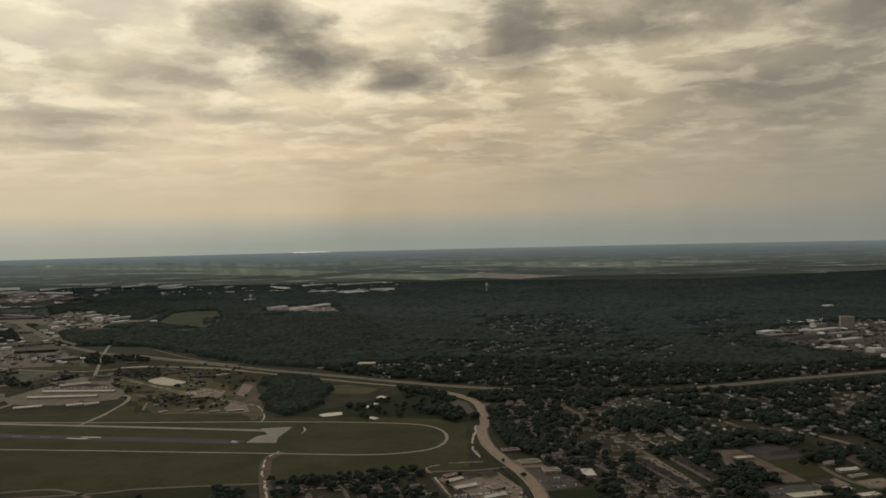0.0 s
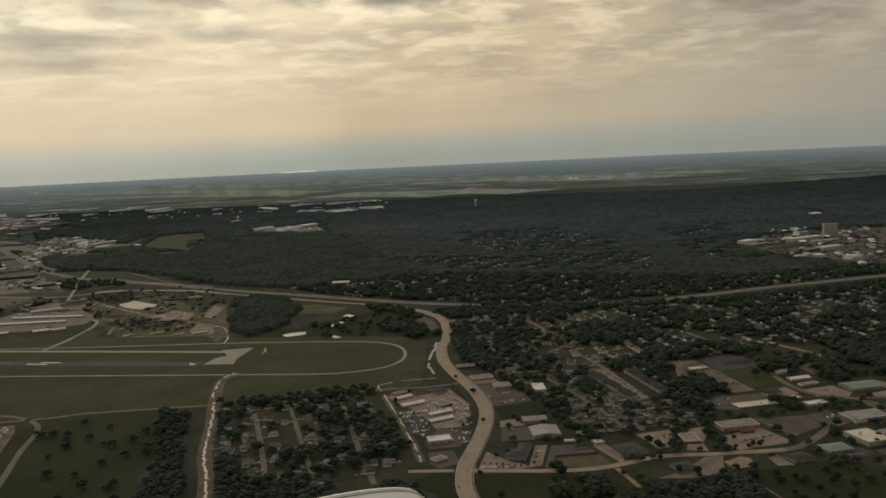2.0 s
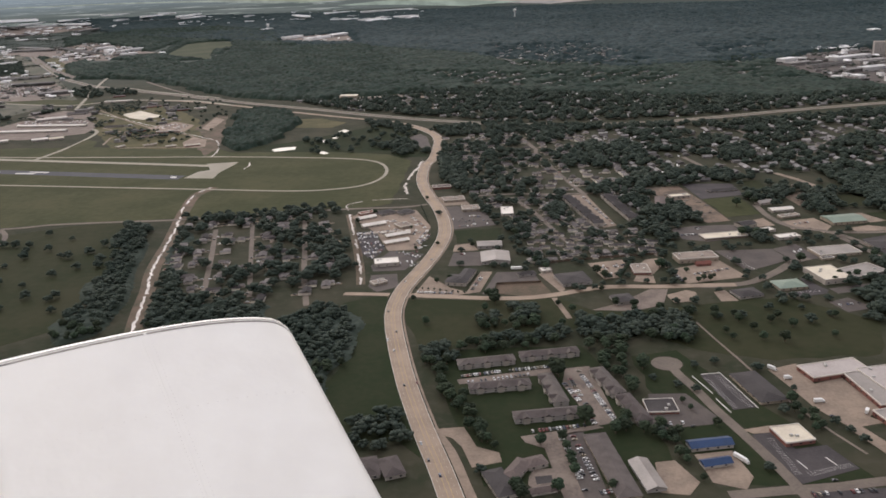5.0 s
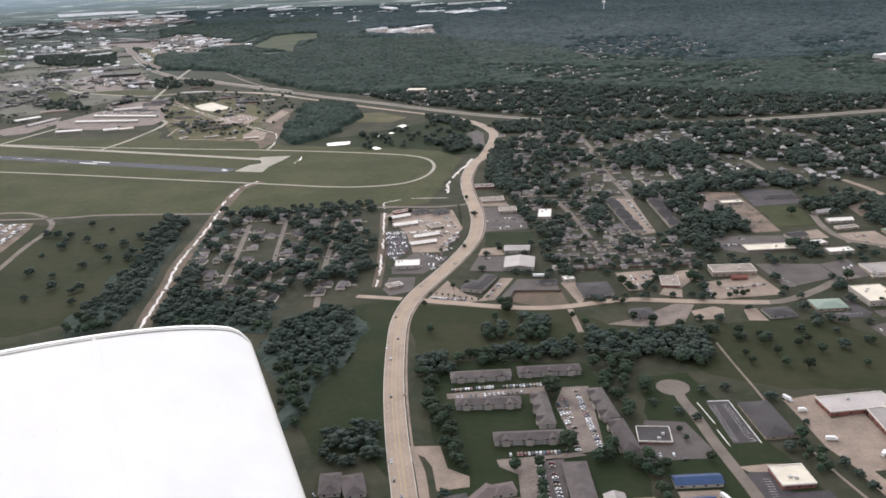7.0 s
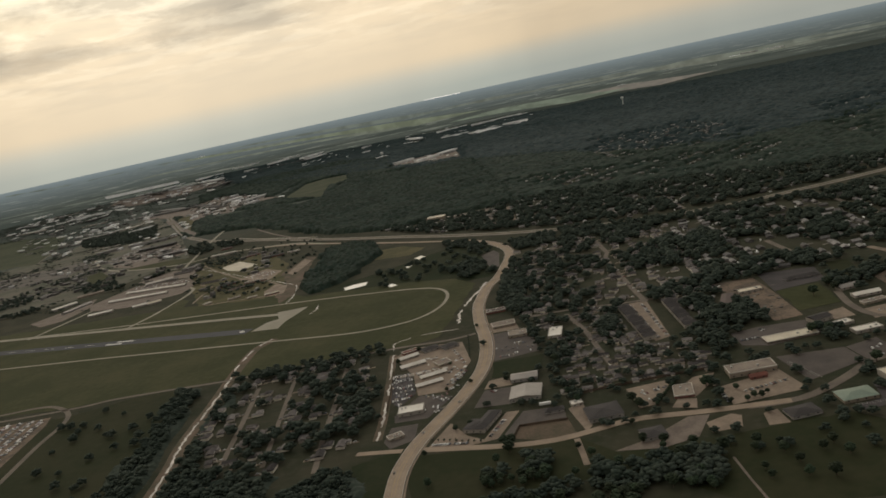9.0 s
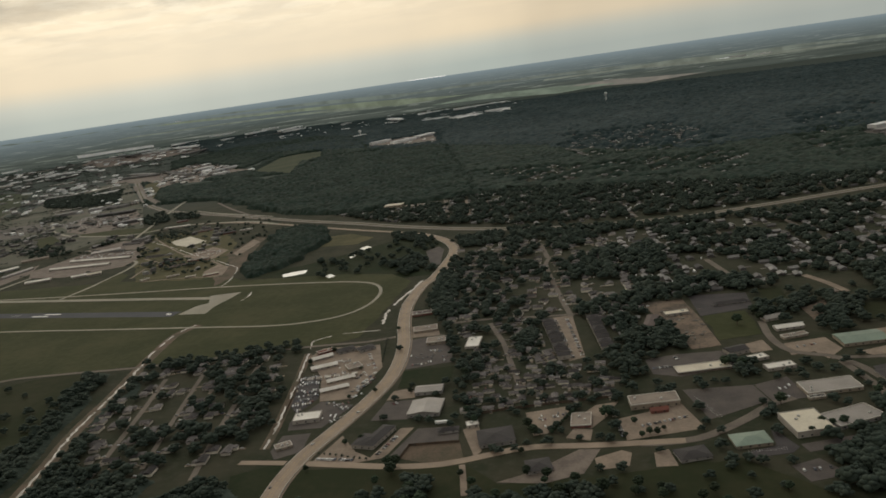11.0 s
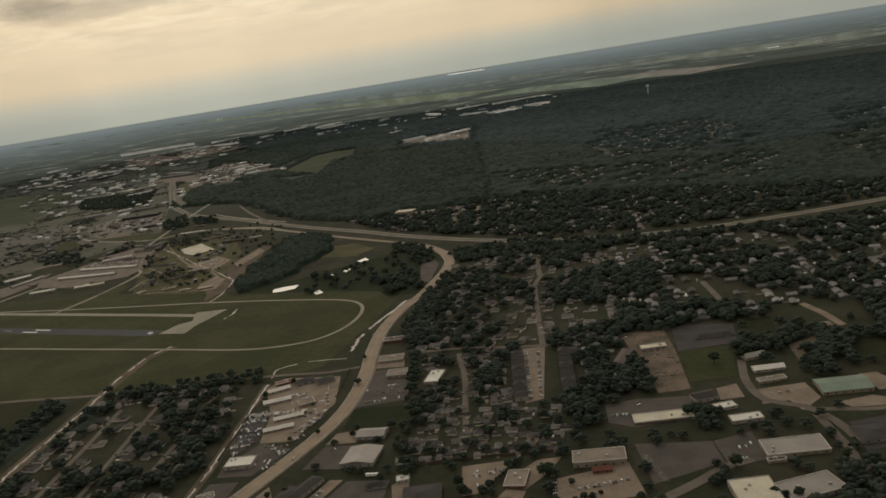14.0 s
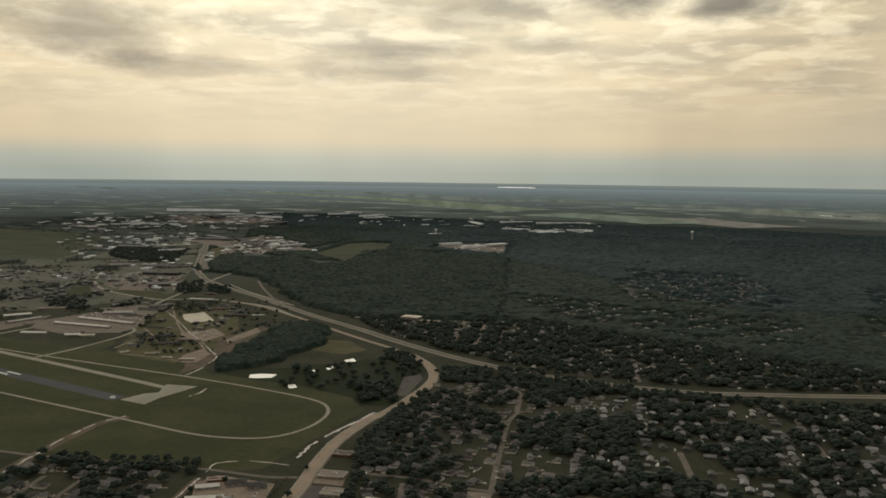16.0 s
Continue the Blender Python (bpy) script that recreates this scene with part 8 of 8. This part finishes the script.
lot_rows([(-762.4, 861.0), (-630.9, 895.1), (-568.0, 900.7), (-552.1, 878.3), (-537.7, 830.2), (-516.0, 750.0), (-500.0, 690.0)], -75, 14, 0.75, 1)
for poly, turn, keep in (([(-127.7, 897.4), (-109.8, 902.3), (-87.6, 840.7), (-95.2, 808.5), (-108.3, 824.6)], 20, 0.55), ([(-81.9, 834.1), (-46.1, 822.6), (-59.5, 776.7), (-66.0, 790.0), (-66.0, 815.0)], 10, 0.4), ([(-64.0, 905.0), (-50.0, 900.0), (-52.0, 850.0), (-64.0, 850.0)], 80, 0.4),
                         ([(-110.0, 935.0), (-90.0, 945.0), (-86.0, 925.0), (-97.0, 915.0)], 20, 0.5), ([(-18.0, 960.0), (8.0, 962.0), (18.0, 925.0), (-18.0, 912.0)], 10, 0.3), ([(116.0, 790.0), (146.0, 799.0), (137.0, 762.0), (126.0, 760.0)], 15, 0.2),
                         ([(297.0, 826.0), (318.0, 838.0), (327.0, 803.0), (305.0, 799.0)], 15, 0.25), ([(-1390.0, 2190.0), (-1378.0, 2340.0), (-1200.0, 2235.0), (-1110.0, 2118.0), (-1145.0, 2080.0), (-1250.0, 2050.0)], 20, 0.3),
                         ([(-960.0, 1690.0), (-830.0, 1680.0), (-800.0, 1640.0), (-950.0, 1640.0)], 5, 0.3), ([(-645.0, 1580.0), (-622.0, 1630.0), (-575.0, 1592.0), (-570.0, 1545.0)], 40, 0.3)):
    lot_rows(poly, turn, 16, keep, int(abs(poly[0][0])))
drive_rng = random.Random(8)
for ob in list(scene.objects):          # cars on the drives of the houses
    if ob.name.startswith("driveway") and drive_rng.random() < 0.6:
        q = ob.parent.matrix_world @ Vector((ob.data.vertices[0].co.x + 2.2, -9.0, 0))
        lot_car(q.x, q.y, math.degrees(ob.parent.matrix_world.to_euler().z) + 90)
tagged(part("parked_cars", mesh("parked_cars", *LOT_CARS, CAR_MIX)), "many parked cars of mixed colours on lots and drives", "cars", kind="stuff")


def box_truck(x, y, turn, long=8.0):
    """White delivery truck: cargo box, cab, wheels."""
    root = tagged(new("box_truck"), "white box truck parked on a sandy yard", "truck", "trucks of the factory yard")
    root.matrix_world = pose(x, y, 0.2, 0, 0, turn) @ Matrix.Scale(U, 4)
    part("cargo_box", mesh("cargo_box", *box(-long / 2, long / 2 - 2, -1.2, 1.2, 0.9, 3.6), CAR_PAINT[0]), root)
    part("cab", mesh("cab", [(long / 2 - 1.9, -1.1, 0.6), (long / 2, -1.1, 0.6), (long / 2, -1.1, 1.5), (long / 2 - 0.6, -1.0, 2.5), (long / 2 - 1.9, -1.0, 2.5), (long / 2 - 1.9, 1.1, 0.6), (long / 2, 1.1, 0.6), (long / 2, 1.1, 1.5), (long / 2 - 0.6, 1.0, 2.5), (long / 2 - 1.9, 1.0, 2.5)],
                             [(4, 3, 2, 1, 0), (5, 6, 7, 8, 9), (1, 2, 7, 6), (2, 3, 8, 7), (3, 4, 9, 8), (4, 0, 5, 9), (0, 1, 6, 5)], CAR_PAINT[0]), root)
    part("windscreen", mesh("windscreen", [(long / 2 - 0.05, -0.9, 1.6), (long / 2 - 0.05, 0.9, 1.6), (long / 2 - 0.55, 0.85, 2.4), (long / 2 - 0.55, -0.85, 2.4)], [(0, 1, 2, 3)], GLASS), root)
    for wx in (-long / 2 + 1.2, long / 2 - 1.2):
        for wy in (-1.05, 1.05):
            part("wheel", WHEEL, root, pose(wx, wy, 0) @ Matrix.Scale(1.5, 4))


for q, t, n in (((221.7, 569.9), -50, 9), ((228.2, 556.0), 10, 7), ((238.3, 524.0), 5, 9), ((263.0, 511.6), 60, 8), ((173.6, 455.7), -55, 14), ((46.6, 776.4), 5, 15)):
    box_truck(*q, t, n)


def board_fence(pts, high=2.0):
    """A brown board fence: posts and one panel of boards between each two."""
    root = tagged(new("board_fence"), "weathered brown board fence round a yard", "fence", "board fences")
    for (x1, y1), (x2, y2) in zip(pts, pts[1:]):
        n = max(1, int(math.hypot(x2 - x1, y2 - y1) / 8))
        turn = bearing((x1, y1), (x2, y2))
        w = math.hypot(x2 - x1, y2 - y1) / n
        for k in range(n):
            x, y = x1 + (x2 - x1) * k / n, y1 + (y2 - y1) * k / n
            part("fence_post", POST, root, pose(x, y, 0, 0, 0, turn))
            part("fence_panel", PANEL, root, pose(x, y, 0, 0, 0, turn) @ Matrix.Diagonal((w, 1, high, 1)))


FENCE_WOOD = surface("weathered_boards", (0.12, 0.085, 0.06), (0.08, 0.06, 0.045), 0.95, 0.3, 3.0)
POST = mesh("fence_post", *box(-0.08, 0.08, -0.08, 0.08, 0, 2.2), FENCE_WOOD)
PANEL = mesh("fence_panel", *box(0.01, 0.99, -0.03, 0.03, 0.05, 1.0), FENCE_WOOD)
board_fence([(27.3, 715.9), (29.0, 737.7), (68.3, 741.9)])
board_fence([(62.3, 788.4), (95.2, 799.3), (131.1, 806.7), (184.5, 816.7)])
board_fence([(-105.5, 801.5), (-117.6, 856.2), (-131.4, 912.2)])


def stalls(lot_a, lot_b, n, long, turn=90):
    """White stall lines along a parking row, one object each, in a painted row."""
    root = tagged(new("stall_marking"), "white painted parking stall lines on asphalt", "road marking", "stall markings")
    line = bearing(lot_a, lot_b)
    for k in range(n + 1):
        x, y = lot_a[0] + (lot_b[0] - lot_a[0]) * k / n, lot_a[1] + (lot_b[1] - lot_a[1]) * k / n
        part("stall_line", STALL, root, pose(x, y, 0.21, 0, 0, line + turn) @ Matrix.Diagonal((long * U, 1, 1, 1)))


STALL = mesh("stall_line", *box(0, 1, -0.06, 0.06, -0.02, 0.01), PAINT)
for pts, n in (([(173.1, 556.6), (182.3, 516.0)], 18), ([(181.0, 559.2), (192.0, 517.6)], 18), ([(194.2, 479.2), (199.1, 442.7)], 16), ([(207.8, 441.2), (233.0, 450.8)], 14), ([(243.4, 808.8), (260.8, 770.3)], 14), ([(276.4, 712.5), (301.2, 715.9)], 14)):
    stalls(*pts, n, 5)
for pts in ([(166.1, 560.0), (174.6, 535.2)], [(175.1, 528.1), (180.7, 510.1)], [(185.7, 564.4), (198.7, 516.1)], [(172.5, 562.6), (185.9, 565.3)], [(204.4, 456.2), (207.7, 448.0)], [(221.3, 460.1), (224.7, 451.8)]):
    line = smooth_line(pts, 6)
    tagged(part("lot_kerb", mesh("lot_kerb", *ribbon(line, 0.45, 0.35, 0.35), PAINT)), "white concrete kerb along an asphalt lot", "kerb", "lot kerbs")


# ---- landmarks ----
TOWER_PAINT = surface("white_tower_paint", (0.78, 0.77, 0.74), (0.7, 0.69, 0.66), 0.4, 0.05, 0.5)


def water_tower(x, y, high):
    """A steel stem that flares into a round tank."""
    prof = [(4.5, 0), (2.6, 3), (2.2, high * 0.62), (3.2, high * 0.70), (8.5, high * 0.80), (10, high * 0.88), (8.6, high * 0.96), (4, high), (0.3, high * 1.01)]
    n = 20
    s = shrink(x, y) * U
    v = [(r * math.cos(2 * math.pi * k / n) * s, r * math.sin(2 * math.pi * k / n) * s, z * s) for r, z in prof for k in range(n)]
    f = [(i * n + k, i * n + (k + 1) % n, (i + 1) * n + (k + 1) % n, (i + 1) * n + k) for i in range(len(prof) - 1) for k in range(n)]
    root = tagged(part("water_tower", mesh("water_tower", v, f, TOWER_PAINT, smooth=True)), "white single-stem water tower above the woods", "water tower", "water towers")
    root.location = lay(x, y)
    part("vent_cap", mesh("vent_cap", [(q[0] * s, q[1] * s, q[2] * s) for q in box(-1, 1, -1, 1, high, high + 1.8)[0]], box(0, 1, 0, 1, 0, 1)[1], STEEL), root)


water_tower(*(27.0, 4459.1), 62)
water_tower(*(-1144.4, 4129.6), 45)
water_tower(*(-1043.2, 2045.3), 18)


# ---- the aircraft's wing ----
TIP, ROOT, REAR = Vector((-80.0, 450.0, 86.0)), Vector((-2.5, 345.0, 21.0)), Vector((-235.0, 357.0, 98.6))
WHITE_SKIN = surface("white_aircraft_paint", (0.86, 0.84, 0.78), (0.81, 0.785, 0.725), 0.30, 0.012, 0.05, bump=0.35, spec=0.5, relief=1.6)
SEAM = surface("panel_seam", (0.74, 0.71, 0.66), (0.66, 0.63, 0.58), 0.5, 0.05, 0.5)
RIM = surface("worn_tip_rim", (0.42, 0.39, 0.34), (0.24, 0.22, 0.20), 0.5, 0.05, 0.5)


def build_wing():
    span, chord = (ROOT - TIP), (REAR - TIP)
    ls, lc = span.length, chord.length
    ex, ey = chord.normalized(), span.normalized()
    ez = ex.cross(ey)
    flip = -1.0 if ez.z < 0 else 1.0
    ez *= flip

    def at(u, v, w):
        v += 0.05 * max(0.0, 1 - u / 0.06) ** 2 * (1 - v)          # rounded corner of the tip
        return TIP + ex * (u * lc) + ey * (v * ls) + ez * (w * lc)

    def thick(u):
        return 0.90 * (0.2969 * math.sqrt(max(u, 0)) - 0.126 * u - 0.3516 * u**2 + 0.2843 * u**3 - 0.1015 * u**4)

    us = [(k / 36) ** 1.7 for k in range(37)]
    us = [u for u in us if u < 0.86] + [0.86]
    vs = [0.0, 0.006, 0.02, 0.05, 0.12, 0.25, 0.4, 0.6, 0.8, 1.0]

    def skin(us, vs, ripple=0.0):
        verts, faces = [], []
        rows = [[(u, 1) for u in us] + [(u, -1) for u in reversed(us)]]
        n = 2 * len(us)
        for v in vs:
            k = 1.0 if v > 0.02 else 0.80 + 0.2 * math.sqrt(v / 0.02)
            for u, side in rows[0]:
                w = thick(u) * (k if side > 0 else -0.45 * k)
                if ripple and side > 0:
                    w += ripple * (0.5 + 0.5 * math.cos(v * 2 * math.pi * 14)) ** 3
                verts.append(at(u, v, w))
        for i in range(len(vs) - 1):
            for j in range(n):
                a, b = i * n + j, i * n + (j + 1) % n
                faces.append((a, b, b + n, a + n))
        faces += [tuple(range(n - 1, -1, -1)), tuple(range((len(vs) - 1) * n, len(vs) * n))]
        return verts, faces

    root = tagged(part("aircraft_wing", mesh("aircraft_wing", *skin(us, vs), WHITE_SKIN, smooth=False)), "white painted aircraft wing with rounded tip and riveted seams", "aircraft wing")
    for poly in root.data.polygons:
        poly.use_smooth = len(poly.vertices) == 4
    fine = [k / 224 for k in range(225)]
    part("aileron", mesh("aileron", *skin([0.866, 0.88, 0.90, 0.94, 0.98, 1.0], fine, 0.005), WHITE_SKIN), root, label="white corrugated aileron")

    def strip(u0, u1, v0, v1, lift, mat, name, n=24, along="v"):
        verts, faces = [], []
        for k in range(n + 1):
            t = k / n
            for e in (0, 1):
                u, v = ((u0, u1)[e], v0 + (v1 - v0) * t) if along == "v" else (u0 + (u1 - u0) * t, (v0, v1)[e])
                kk = 1.0 if v > 0.02 else 0.80 + 0.2 * math.sqrt(max(v, 0) / 0.02)
                for h in (lift, 0.0):
                    verts.append(at(u, v, thick(u) * kk + h))
        for k in range(n):
            q = 4 * k
            faces += [(q, q + 2, q + 6, q + 4), (q + 1, q, q + 4, q + 5), (q + 2, q + 3, q + 7, q + 6)]
        part(name, mesh(name, verts, faces, mat), root)

    strip(0.012, 0.86, 0.010, 0.022, 0.0030, WHITE_SKIN, "tip_rim", 40, "u")
    strip(0.012, 0.86, 0.030, 0.036, 0.0012, RIM, "tip_seam", 40, "u")
    strip(0.42, 0.428, 0.03, 1.0, 0.0012, WHITE_SKIN, "skin_lap")
    strip(0.858, 0.863, 0.02, 1.0, 0.0012, SEAM, "hinge_gap")
    rv, rf = clumps(np.array([(0.0, 0.0, 0.0)]), np.array([0.28]), np.random.default_rng(1), 0.5, 0.0)
    rivet = quick_mesh("rivet", rv, rf, SEAM)
    for u in (0.413, 0.436):
        for k in range(60):
            part("rivet", rivet, root, Matrix.Translation(at(u, 0.05 + 0.0155 * k, thick(u))))
    for k in range(26):
        u = 0.08 + 0.026 * k
        part("rivet", rivet, root, Matrix.Translation(at(u, 0.38, thick(u))))


build_wing()
